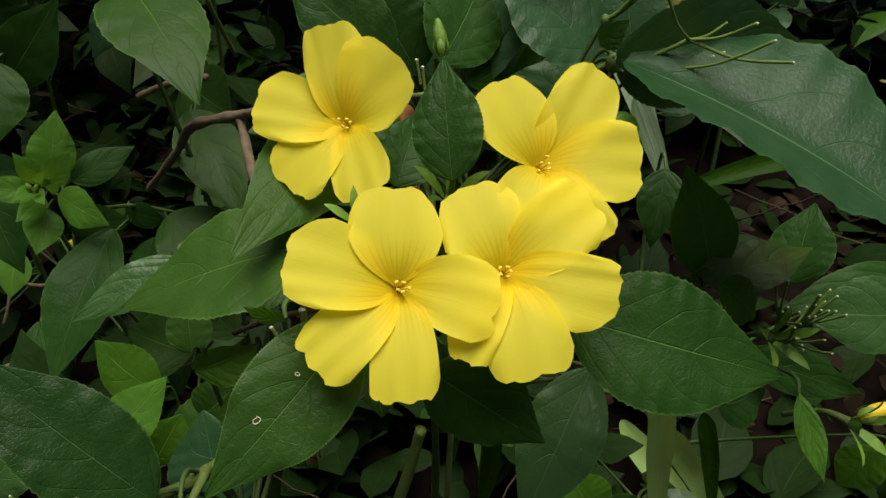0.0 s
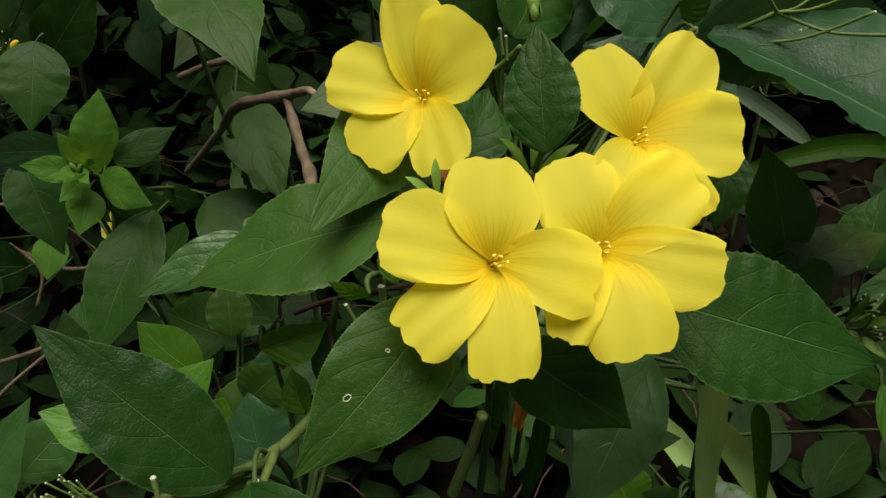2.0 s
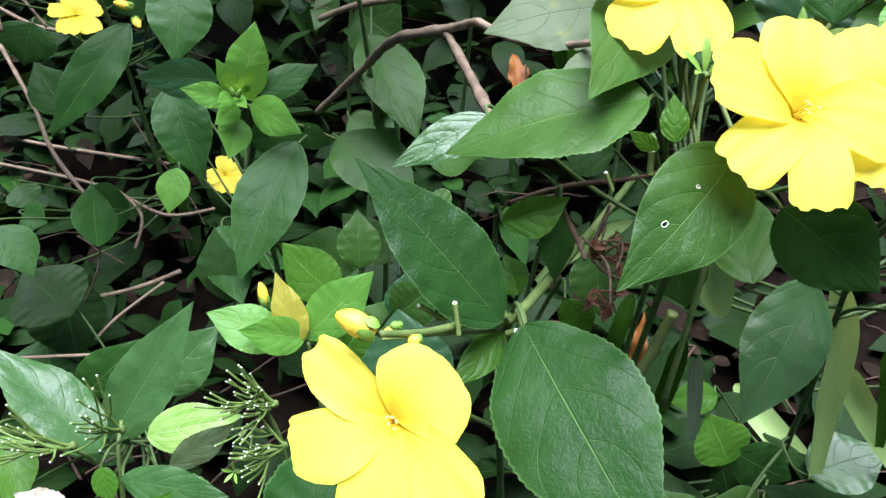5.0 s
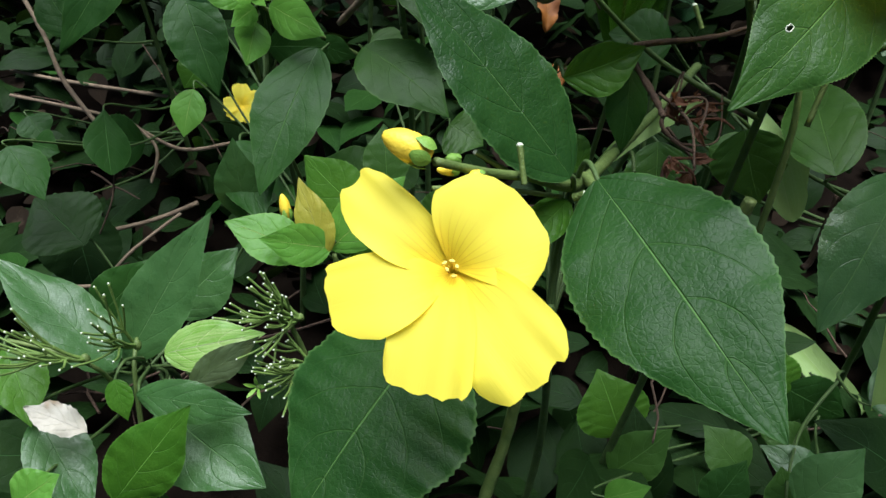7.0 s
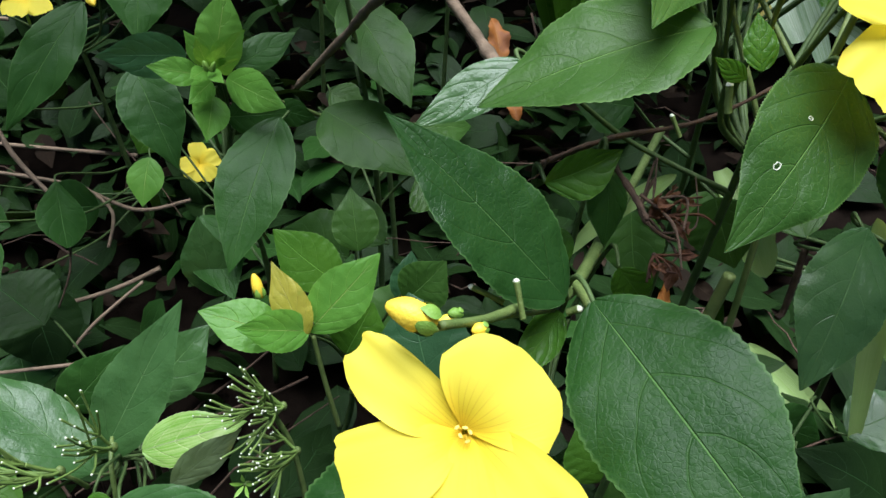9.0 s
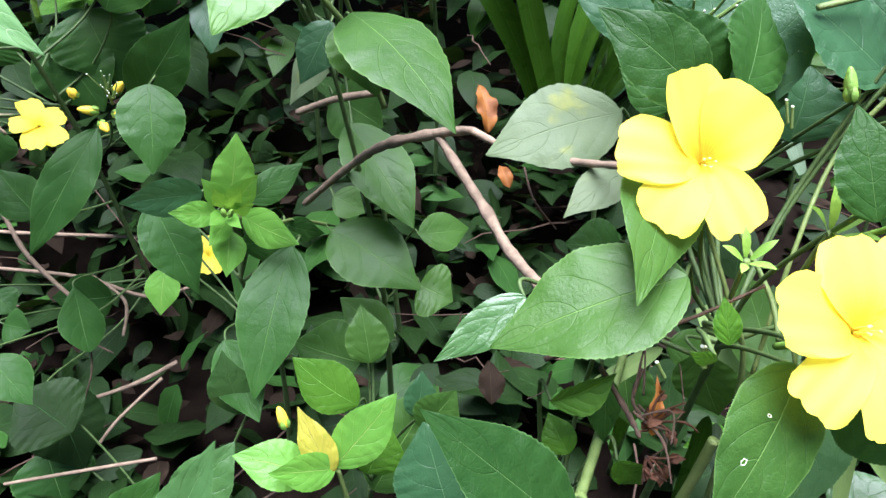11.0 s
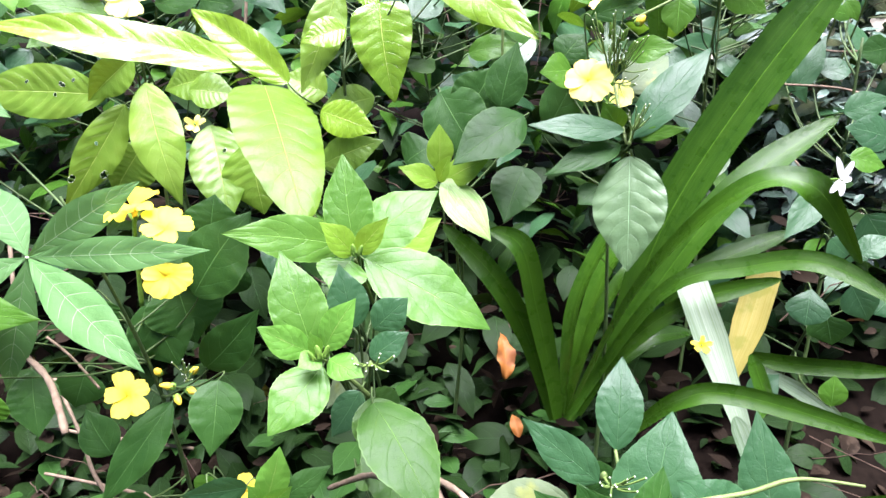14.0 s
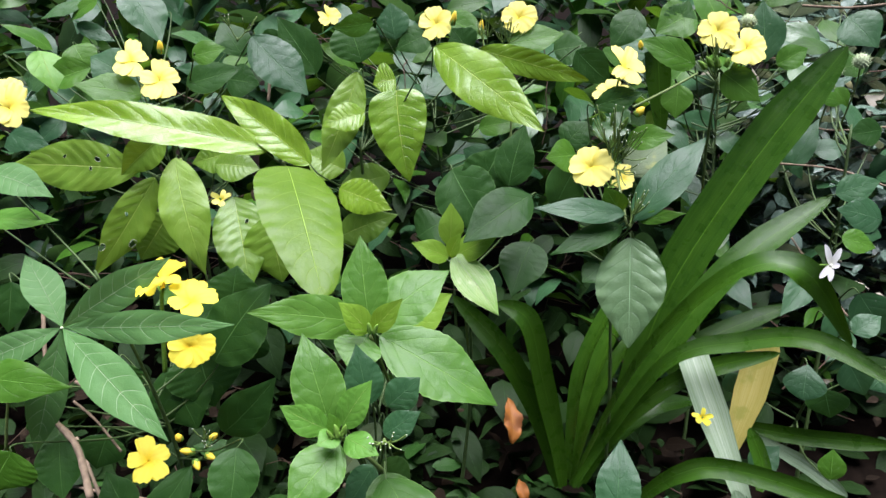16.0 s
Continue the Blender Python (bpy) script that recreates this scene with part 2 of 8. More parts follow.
LEAF = {
    "dark": leaf_material("flax_leaf", (0.0115, 0.044, 0.0075), (0.031, 0.090, 0.014), (0.085, 0.175, 0.045), lat=0.18, rough=0.40, dust=0.5, edge=0.5, gloss=0.14),
    "deep": leaf_material("deep_green_leaf", (0.0075, 0.032, 0.0060), (0.021, 0.066, 0.011), (0.070, 0.150, 0.040), lat=0.18, rough=0.38, dust=0.4, edge=0.6, gloss=0.18),
    "flax": leaf_material("light_flax_leaf", (0.020, 0.063, 0.009), (0.052, 0.120, 0.018), (0.115, 0.215, 0.050), lat=0.18, rough=0.38, dust=0.5, edge=0.5, gloss=0.16),
    "fresh": leaf_material("fresh_green_leaf", (0.042, 0.128, 0.012), (0.092, 0.212, 0.024), (0.19, 0.36, 0.07), rough=0.36, edge=0.55, gloss=0.28, lat=0.25, through_light=0.28, quilt=0.14),
    "satin": leaf_material("satin_lime_leaf", (0.048, 0.115, 0.004), (0.090, 0.170, 0.007), (0.22, 0.33, 0.05), veins=9.0, sweep=1.4, rough=0.40, quilt=0.10, through_light=0.2, gloss=0.25, lat=0.45),
    "blue": leaf_material("bluish_leaf", (0.017, 0.060, 0.021), (0.042, 0.112, 0.040), (0.080, 0.170, 0.065), lat=0.22, rough=0.35, dust=0.3, edge=0.3, gloss=0.26),
    "sheen": leaf_material("shiny_green_leaf", (0.030, 0.088, 0.020), (0.066, 0.148, 0.040), (0.11, 0.21, 0.07), lat=0.18, rough=0.30, dust=0.4, edge=0.3, gloss=0.42),
    "mid": leaf_material("green_leaf", (0.028, 0.096, 0.006), (0.066, 0.165, 0.012), (0.15, 0.32, 0.05), rough=0.36, edge=0.3, gloss=0.22, lat=0.2),
    "young": leaf_material("young_leaf", (0.064, 0.198, 0.020), (0.135, 0.318, 0.038), (0.30, 0.48, 0.09), rough=0.42, through_light=0.35, edge=0.2, gloss=0.3),
    "tip": leaf_material("yellow_green_tip_leaf", (0.115, 0.245, 0.012), (0.190, 0.335, 0.026), (0.34, 0.48, 0.10), rough=0.40, through_light=0.35, edge=0.4, gloss=0.28),
    "yellow": leaf_material("yellowing_leaf", (0.230, 0.270, 0.020), (0.400, 0.340, 0.035), (0.45, 0.48, 0.12), rough=0.5, blotch=(0.17, 0.30, 0.03), through_light=0.35),
    "red": leaf_material("reddish_young_leaf", (0.026, 0.078, 0.005), (0.065, 0.105, 0.009), (0.22, 0.28, 0.07), rough=0.4, blotch=(0.065, 0.038, 0.009), through_light=0.3),
    "pale": leaf_material("pale_leaf", (0.070, 0.115, 0.050), (0.135, 0.180, 0.085), (0.15, 0.21, 0.10), lat=0.15, rough=0.5, blotch=(0.20, 0.23, 0.05), edge=0.2, gloss=0.2),
    "lime": leaf_material("glossy_lime_leaf", (0.080, 0.180, 0.006), (0.155, 0.265, 0.010), (0.32, 0.45, 0.08), veins=9.0, sweep=1.4, rough=0.25, quilt=0.16, through_light=0.15, gloss=0.42),
    "quilt": leaf_material("quilted_leaf", (0.066, 0.158, 0.009), (0.145, 0.248, 0.018), (0.28, 0.38, 0.07), veins=9.0, sweep=1.75, rough=0.36, quilt=0.09, through_light=0.22, gloss=0.36),
    "grey": leaf_material("grey_green_leaf", (0.060, 0.125, 0.045), (0.115, 0.195, 0.078), (0.20, 0.32, 0.16), veins=8.0, rough=0.42, quilt=0.26),
    "palm": leaf_material("lobed_leaf", (0.055, 0.150, 0.036), (0.095, 0.212, 0.060), (0.30, 0.42, 0.22), veins=9.0, sweep=1.1, rough=0.55, quilt=0.15, lat=0.8, gloss=0.2),
    # Greens darkened far below the other leaves: deep shade put into the colour.
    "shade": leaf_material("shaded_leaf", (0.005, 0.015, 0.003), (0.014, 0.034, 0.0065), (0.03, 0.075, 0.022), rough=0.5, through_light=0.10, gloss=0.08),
    "small": leaf_material("small_shiny_leaf", (0.065, 0.118, 0.080), (0.180, 0.250, 0.195), (0.22, 0.29, 0.22), rough=0.28, through_light=0.12, gloss=0.5),
    "variegated": leaf_material("variegated_leaf", (0.10, 0.26, 0.02), (0.19, 0.36, 0.04), (0.50, 0.58, 0.26), rough=0.42, blotch=(0.55, 0.62, 0.34), through_light=0.3, lat=0.6, edge=0.5, streak=0.35),
}
STRAP = {
    "strap": leaf_material("strap_leaf", (0.008, 0.036, 0.0012), (0.028, 0.082, 0.003), (0.08, 0.18, 0.012), veins=0.01, sweep=22.0, rough=0.3, gloss=0.2, streak=0.14, relief=0.0005, quilt=0.10, through_light=0.10),
    "silver": leaf_material("silvery_strap_leaf", (0.060, 0.125, 0.050), (0.140, 0.215, 0.105), (0.34, 0.41, 0.29), lat=0.3, streak=0.45, relief=0.0006, veins=0.01, sweep=12.0, rough=0.45, quilt=0.14, through_light=0.2),
    "pale_strap": leaf_material("light_strap_leaf", (0.180, 0.340, 0.070), (0.320, 0.480, 0.140), (0.34, 0.48, 0.18), streak=0.5, relief=0.0006, veins=0.01, sweep=22.0, rough=0.45, quilt=0.12, through_light=0.3),
    "straw": leaf_material("yellow_strap_leaf", (0.240, 0.230, 0.025), (0.450, 0.380, 0.070), (0.50, 0.44, 0.14), streak=0.5, relief=0.0006, veins=0.01, sweep=22.0, rough=0.5, quilt=0.12, blotch=(0.26, 0.27, 0.03)),
}
# Paler than yellow_petal: overexposure of the far flowers put into the colour.
PALE = petal_material("overlit_and_faded_petal", (0.96, 0.88, 0.22), (0.95, 0.80, 0.05), (0.6, 0.3, 0.02))
PETAL = petal_material("yellow_petal", (0.98, 0.86, 0.070), (0.96, 0.71, 0.008), (0.45, 0.14, 0.01))
WHITE = petal_material("white_petal", (0.80, 0.80, 0.76), (0.70, 0.72, 0.58), (0.6, 0.62, 0.4))
BUD = plain_material("yellow_bud", (0.72, 0.50, 0.02), (0.85, 0.66, 0.05), 0.5, 200.0, 0.3)
ANTHER = plain_material("anther", (0.78, 0.55, 0.05), (0.92, 0.74, 0.16), 0.7, 600.0, 0.5)
SEPAL = plain_material("green_sepal", (0.075, 0.180, 0.016), (0.180, 0.320, 0.045), 0.5, 300.0, 0.4)
STEM = plain_material("green_stem", (0.050, 0.095, 0.018), (0.140, 0.190, 0.050), 0.55, 160.0, 0.6)
SHOOT = plain_material("dark_green_shoot", (0.026, 0.056, 0.011), (0.072, 0.120, 0.030), 0.6, 160.0, 0.6)
PEDICEL = plain_material("green_pedicel", (0.070, 0.132, 0.020), (0.150, 0.230, 0.050), 0.55, 200.0, 0.5)
TWIG = plain_material("brown_twig", (0.080, 0.058, 0.035), (0.260, 0.195, 0.125), 0.85, 140.0, 1.0)
DRY = plain_material("dry_stalk", (0.024, 0.015, 0.010), (0.095, 0.060, 0.036), 0.9, 260.0, 1.0)
STUBWHITE = plain_material("cut_pedicel_end", (0.42, 0.46, 0.33), (0.68, 0.72, 0.58), 0.6, 500.0, 0.3)
ORANGE = leaf_material("orange_dead_leaf", (0.24, 0.080, 0.008), (0.38, 0.145, 0.018), (0.45, 0.24, 0.06), rough=0.6, blotch=(0.20, 0.07, 0.02))
WITHERED = leaf_material("withered_leaf", (0.28, 0.24, 0.15), (0.54, 0.52, 0.44), (0.45, 0.42, 0.3), rough=0.8, blotch=(0.33, 0.20, 0.09))
# Dead-leaf brown darkened like the soil, so litter looks shaded by its colour.
BROWN = leaf_material("shade_dark_brown_leaf", (0.007, 0.005, 0.003), (0.025, 0.017, 0.010), (0.06, 0.045, 0.022), rough=0.8, blotch=(0.05, 0.036, 0.022), gloss=0.08)
RUST = leaf_material("rusty_bract", (0.040, 0.018, 0.010), (0.150, 0.072, 0.040), (0.20, 0.12, 0.07), rough=0.8, blotch=(0.03, 0.02, 0.015), gloss=0.15)
SEED = plain_material("pale_seed_head", (0.26, 0.34, 0.17), (0.46, 0.54, 0.32), 0.7, 300.0, 0.5)
# Soil brown taken almost to black: the shade under the plants is in the colour.
SOIL = plain_material("shade_dark_soil", (0.002, 0.0016, 0.0012), (0.009, 0.0065, 0.0045), 0.95, 60.0, 1.0, gloss=0.02)


# ---- shapes ----
# Outline of a blade: how early it is widest, how full it is, and how far its tip is drawn out.
SHAPE = {"ovate": (0.72, 0.80, 0.50), "elliptic": (0.82, 0.80, 0.42), "lance": (0.85, 0.95, 0.4), "obovate": (1.4, 0.7, 0.1), "long": (0.78, 0.66, 0.3), "heart": (0.5, 0.62, 0.45), "broad": (0.62, 0.42, 0.1), "lobe": (1.05, 1.05, 0.2)}


def link(name, verts, faces, uvs, material, smooth=True):
    me = bpy.data.meshes.new(name)
    me.from_pydata(verts, [], faces)
    lay = me.uv_layers.new(name="UVMap")
    flat = np.array([uvs[v] for f in faces for v in f], dtype=np.float32).ravel()
    lay.data.foreach_set("uv", flat)
    if smooth:
        me.polygons.foreach_set("use_smooth", [True] * len(faces))
    me.materials.append(material)
    return me


def blade(L, W, shape="ovate", curl=0.05, fold=0.12, wave=0.02, teeth=0.02, quilt=0.0, veins=7.0, nu=40, nv=10, rnd=None, notch=0.0, twist=0.0, holes=()):
    """Leaf blade lying along +y from the origin to (0, L, 0), facing +z: folded along the midrib, arched, toothed and rippled."""
    early, full, tail = SHAPE[shape]
    r = rnd or random.Random(1)
    f1, f2, ph = r.uniform(1.5, 3.0), r.uniform(2.0, 4.0), r.uniform(0, 6.28)
    lop = r.uniform(-0.08, 0.08)
    vs, fs, uv = [], [], []
    for i in range(nu + 1):
        s = i / nu
        e = 0.003 + 0.994 * s
        half = 0.5 * W * math.sin(math.pi * e ** early) ** full * (1 - tail * max(0.0, (e - 0.58) / 0.42) ** 1.3)
        bow = lop * L * s * (1 - s)
        for j in range(nv + 1):
            v = 2 * j / nv - 1
            a = abs(v)
            h = half * (1 + (teeth * (1 if i % 2 else -1) if a > 0.98 and 0.05 < s < 0.97 else 0))
            x = v * h
            z = curl * L * 4 * s * (1 - s) + fold * a * half + wave * L * a * a * math.sin(f1 * 6.28 * s + ph + (1.3 if v > 0 else 0)) * (1 - s * 0.4)
            z -= 0.10 * half * a ** 3
            z += 0.022 * half * a * a * math.sin(f2 * 15 * s + ph * (2 if v > 0 else 3))
            if quilt:
                z -= quilt * half * 0.12 * (0.5 + 0.5 * math.cos(6.283 * (s * veins + 0.35 * math.sin(5 * s + ph) + (0.35 if v > 0 else 0) - 1.75 * a ** 1.45))) * (1 - a * 0.6) * min(1, a * 4)
            tw = twist * (s - 0.5)
            vs.append((x * math.cos(tw) + bow, L * s, z + x * math.sin(tw)))
            uv.append((s, v * 0.5 + 0.5))
    w = nv + 1
    for i in range(nu):
        for j in range(nv):
            s, v = (i + 0.5) / nu, 2 * (j + 0.5) / nv - 1
            if any(((s - hs) / hr) ** 2 + ((v - hv) * W * 0.42 / (L * hr)) ** 2 < 1 for hs, hv, hr in holes):
                continue
            fs.append((i * w + j, i * w + j + 1, (i + 1) * w + j + 1, (i + 1) * w + j))
    return vs, fs, uv


def hole_rims(vs, fs, uv, L, W, holes):
    """Rounds the rim of each hole bitten through a blade; gives the rims as closed lines."""
    rims = []
    used = {v for f in fs for v in f}
    edges = {}
    for f in fs:
        for a, c in zip(f, f[1:] + f[:1]):
            edges[(min(a, c), max(a, c))] = edges.get((min(a, c), max(a, c)), 0) + 1
    rim = {v for e, n in edges.items() if n == 1 for v in e}
    for hs, hv, hr in holes:
        pts = [v for v in rim if abs(uv[v][0] - hs) < 2.2 * hr + 0.01 and abs(uv[v][1] * 2 - 1) < 0.97 and abs((uv[v][1] * 2 - 1 - hv)) * W * 0.42 / L < 2.2 * hr + 0.01]
        if len(pts) < 4:
            continue
        cx, cy = sum(vs[v][0] for v in pts) / len(pts), sum(vs[v][1] for v in pts) / len(pts)
        size = sum(math.hypot(vs[v][0] - cx, vs[v][1] - cy) for v in pts) / len(pts)
        ring = []
        for v in pts:
            a = math.atan2(vs[v][1] - cy, vs[v][0] - cx)
            q = size * (1 + 0.22 * math.sin(2 * a + 40 * hs) + 0.08 * math.sin(5 * a))
            vs[v] = (cx + q * math.cos(a), cy + q * math.sin(a), vs[v][2])
            ring.append((a, vs[v]))
        ring = [p for _, p in sorted(ring)]
        rims.append(ring + ring[:1])
    return rims


def set_at(ob, parent, m):
    ob.parent = parent
    if parent is not None:
        ob.matrix_parent_inverse = WORLD[parent.name].inverted()
    ob.matrix_basis = m
    WORLD[ob.name] = m
    return ob


WORLD, JOINTS = {}, {}


def thing(name, at, label, category, group=""):
    ob = new(name)
    ob.empty_display_size = 0.02
    set_at(ob, None, Matrix.Translation(at))
    return tagged(ob, label, category, group)


def axes_from(base, tip, up):
    b, t, n = Vector(base), Vector(tip), Vector(up)
    y = (t - b).normalized()
    x = y.cross(n).normalized()
    z = x.cross(y)
    m = Matrix((x, y, z)).transposed().to_4x4()
    m.translation = b
    return m, (t - b).length


def leaf(plant, kind, base, tip, up, width, shape="ovate", curl=0.05, fold=0.12, wave=0.012, label="", nu=40, nv=10, quilt=0.06, name="leaf", holes=()):
    m, L = axes_from(base, tip, up)
    r = random.Random(int((base[0] * 7919 + base[1] * 104729 + tip[2] * 1299709) * 1000))
    vs, fs, uv = blade(L, width, shape, curl, fold, wave, 0.012 if kind not in ("lime", "palm", "satin") else 0.006, quilt, 9.0 if kind in ("lime", "quilt", "satin") else 4.6, nu, nv, r, twist=r.uniform(-0.25, 0.25), holes=holes)
    JOINTS.setdefault(plant.name, []).append((Vector(base) - m.col[2].xyz * 0.03 * L, (Vector(tip) - Vector(base)).normalized(), L))
    rims = hole_rims(vs, fs, uv, L, width, holes) if holes else ()
    ob = new(name, link(name, vs, fs, uv, LEAF[kind]))
    set_at(ob, plant, m)
    for ring in rims:
        tube("hole_rim", [m @ Vector(p) for p in ring], [0.00013] * len(ring), STUBWHITE, ob, 5)
    return tagged(ob, label)


def tube(name, points, radii, material, parent=None, sides=8, knobs=0.0, seed=3):
    """Round stem through points with the given radii, smoothed, with slightly swollen nodes."""
    r = random.Random(seed)
    pts = [Vector(p) for p in points]
    dense, rad = [], []
    n = len(pts)
    for i in range(n - 1):
        p0, p1, p2, p3 = pts[max(i - 1, 0)], pts[i], pts[i + 1], pts[min(i + 2, n - 1)]
        steps = 8
        for s in range(steps + (i == n - 2)):
            t = s / steps
            dense.append(0.5 * ((2 * p1) + (p2 - p0) * t + (2 * p0 - 5 * p1 + 4 * p2 - p3) * t * t + (3 * p1 - p0 - 3 * p2 + p3) * t ** 3))
            w = radii[i] * (1 - t) + radii[i + 1] * t
            rad.append(w * (1 + knobs * r.uniform(-0.5, 1.0)))
    o = dense[0].copy()
    vs, fs, uv = [], [], []
    ref = Vector((0.3, 0.2, 0.93))
    for i, p in enumerate(dense):
        d = (dense[min(i + 1, len(dense) - 1)] - dense[max(i - 1, 0)]).normalized()
        x = d.cross(ref).normalized()
        y = d.cross(x)
        for j in range(sides):
            a = 6.2832 * j / sides
            vs.append(tuple(p - o + rad[i] * (math.cos(a) * x + math.sin(a) * y)))
            uv.append((i / len(dense), j / sides))
    for i in range(len(dense) - 1):
        for j in range(sides):
            k2 = (j + 1) % sides
            fs.append((i * sides + j, i * sides + k2, (i + 1) * sides + k2, (i + 1) * sides + j))
    fs.append(tuple(range(sides))[::-1])
    fs.append(tuple((len(dense) - 1) * sides + j for j in range(sides)))
    ob = new(name, link(name, vs, fs, uv, material))
    return set_at(ob, parent, Matrix.Translation(o))


def wood(plant):
    """Main stem of a plant and a thin branch or leaf stalk from it to every leaf."""
    joints = JOINTS.get(plant.name, [])
    foot = WORLD[plant.name].translation
    mid = sum((b for b, _, _ in joints), Vector()) / len(joints)
    head = Vector((mid.x, mid.y, max(b.z for b, _, _ in joints) - 0.05))
    head = foot + (head - foot) * 0.92
    bend = foot.lerp(head, 0.5) + Vector((0.01, 0.012, 0))
    tube("main_stem", [foot - Vector((0, 0, 0.03)), bend, head], [0.0026, 0.0020, 0.0013], SHOOT, plant, 8, 0.15, 5)
    for i, (b, way, L) in enumerate(joints):
        gap = (Vector((b.x, b.y, 0)) - Vector((mid.x, mid.y, 0))).length
        t = max(0.1, min(0.97, (b.z - 0.02 - 0.45 * gap - foot.z) / max(0.02, head.z - foot.z)))
        root = foot.lerp(bend, t * 2) if t < 0.5 else bend.lerp(head, t * 2 - 1)
        near = b - way * 0.08 * L + Vector((0, 0.010, -0.07 * L))
        low = near.lerp(root, 0.5) + Vector((0, 0.012, -0.10 * (near - root).length))
        tube("leaf_stalk", [b + way * 0.012 * L, near, low, root], [0.0006, 0.0008, 0.0010, 0.0012], SHOOT, plant, 6, 0.1, i)


def strap(plant, kind, points, width, up=(0, -0.5, 0.85), label="", channel=0.25, name="leaf"):
    """Long strap leaf along a smooth line, channelled along its middle and tapering to a point."""
    pts = [Vector(p) for p in points]
    n, dense = len(pts), []
    for i in range(n - 1):
        p0, p1, p2, p3 = pts[max(i - 1, 0)], pts[i], pts[i + 1], pts[min(i + 2, n - 1)]
        for s in range(12 + (i == n - 2)):
            t = s / 12
            dense.append(0.5 * ((2 * p1) + (p2 - p0) * t + (2 * p0 - 5 * p1 + 4 * p2 - p3) * t * t + (3 * p1 - p0 - 3 * p2 + p3) * t ** 3))
    o, vs, fs, uv = dense[0].copy(), [], [], []
    U, N = Vector(up).normalized(), len(dense) - 1
    for i, p in enumerate(dense):
        s = i / N
        d = (dense[min(i + 1, N)] - dense[max(i - 1, 0)]).normalized()
        x = d.cross(U).normalized()
        z = x.cross(d)
        half = 0.5 * width * (0.42 + 0.58 * min(1, s * 2.4)) * min(1, ((1 - s) * 4.5 + 0.004)) ** 0.6
        for j in range(9):
            v = j / 4 - 1
            vs.append(tuple(p - o + v * half * x + z * half * channel * (v * v - 0.3 + 0.06 * math.sin(9 * s + v * 3))))
            uv.append((s, v * 0.5 + 0.5))
    for i in range(N):
        for j in range(8):
            fs.append((i * 9 + j, i * 9 + j + 1, (i + 1) * 9 + j + 1, (i + 1) * 9 + j))
    ob = new(name, link(name, vs, fs, uv, STRAP[kind]))
    set_at(ob, plant, Matrix.Translation(o))
    return tagged(ob, label)


def petal_mesh(length, left, right, lift, r, cup=0.16, ruffle=1.0):
    """One petal along +y: steep claw out of the throat, broad blade whose rim runs over two shoulders. left, right: how far each shoulder stands off the middle, and how far out as a share of the length. lift: degrees by which its outer part rises."""
    nu, nv, vs, fs, uv = 24, 18, [], [], []
    f1, f2, ph = r.uniform(0.8, 1.5), r.uniform(2.6, 3.8), r.uniform(0, 6.28)
    notch, off = r.uniform(0.0, 0.035), r.uniform(-0.35, 0.35)
    for i in range(nu + 1):
        s = i / nu
        for j in range(nv + 1):
            v = 2 * j / nv - 1
            a = abs(v)
            wide, out = left if v < 0 else right
            open_up = max(1.3, 1.3 * length / wide)
            spread = (1 - math.exp(-open_up * (s + 0.02))) / (1 - math.exp(-open_up * 1.02))
            rim = 1 - (1 - min(out, 0.97)) * a ** 3.4 - 0.06 * a ** 10
            rim -= notch * math.exp(-((v - off) / 0.16) ** 2)
            rim += ruffle * (0.015 * math.sin(f2 * 3.1 * v + ph) + 0.006 * math.sin(f2 * 7.3 * v + 2 * ph))
            x = wide * 1.03 * (math.copysign(1, v) * (a ** 0.92)) * (1 - 0.05 * a ** 8) * spread
            y = length * (0.025 + (rim - 0.025) * s)
            z = cup * length * (-1.75 * math.exp(-s * 5.0) + 0.16 * s - 0.34 * s ** 3)
            z += ruffle * length * (0.030 * s * s * math.sin(f1 * 3.1 * v + ph) * a + 0.010 * s * s * math.sin(f2 * 3.0 * v + ph * 2))
            z += 0.09 * wide * v * v * s - 0.05 * wide * math.exp(-(v / 0.16) ** 2) * s * (1 - s)
            z -= 0.05 * length * max(0.0, s - 0.8) * a * a * 5 * (0.5 + 0.5 * math.sin(ph + 2 * v))
            z += math.tan(radians(lift)) * y * s
            vs.append((x, y, z))
            uv.append((s, v * 0.5 + 0.5))
    w = nv + 1
    for i in range(nu):
        for j in range(nv):
            fs.append((i * w + j, i * w + j + 1, (i + 1) * w + j + 1, (i + 1) * w + j))
    return vs, fs, uv


def narrow_petal_mesh(length, width):
    """Slim petal of a star flower, slightly channelled and bent back."""
    nu, nv, vs, fs, uv = 14, 6, [], [], []
    for i in range(nu + 1):
        s = i / nu
        half = 0.5 * width * (0.35 + 0.65 * math.sin(math.pi * min(1, s * 1.05)) ** 0.7) * (1 if s < 0.9 else max(0.05, math.sqrt(max(0, 1 - ((s - 0.9) / 0.1) ** 2))))
        for j in range(nv + 1):
            v = 2 * j / nv - 1
            vs.append((half * v, length * s, 0.2 * half * v * v - 0.10 * length * s ** 3))
            uv.append((s, v * 0.5 + 0.5))
    for i in range(nu):
        for j in range(nv):
            o = i * (nv + 1) + j
            fs.append((o, o + 1, o + nv + 2, o + nv + 1))
    return vs, fs, uv


def ball(bm, at, radius, stretch=(1, 1, 1), seg=8):
    g = bmesh.ops.create_uvsphere(bm, u_segments=seg, v_segments=max(4, seg // 2 + 1), radius=radius)["verts"]
    for v in g:
        v.co = Vector((v.co.x * stretch[0], v.co.y * stretch[1], v.co.z * stretch[2])) + Vector(at)


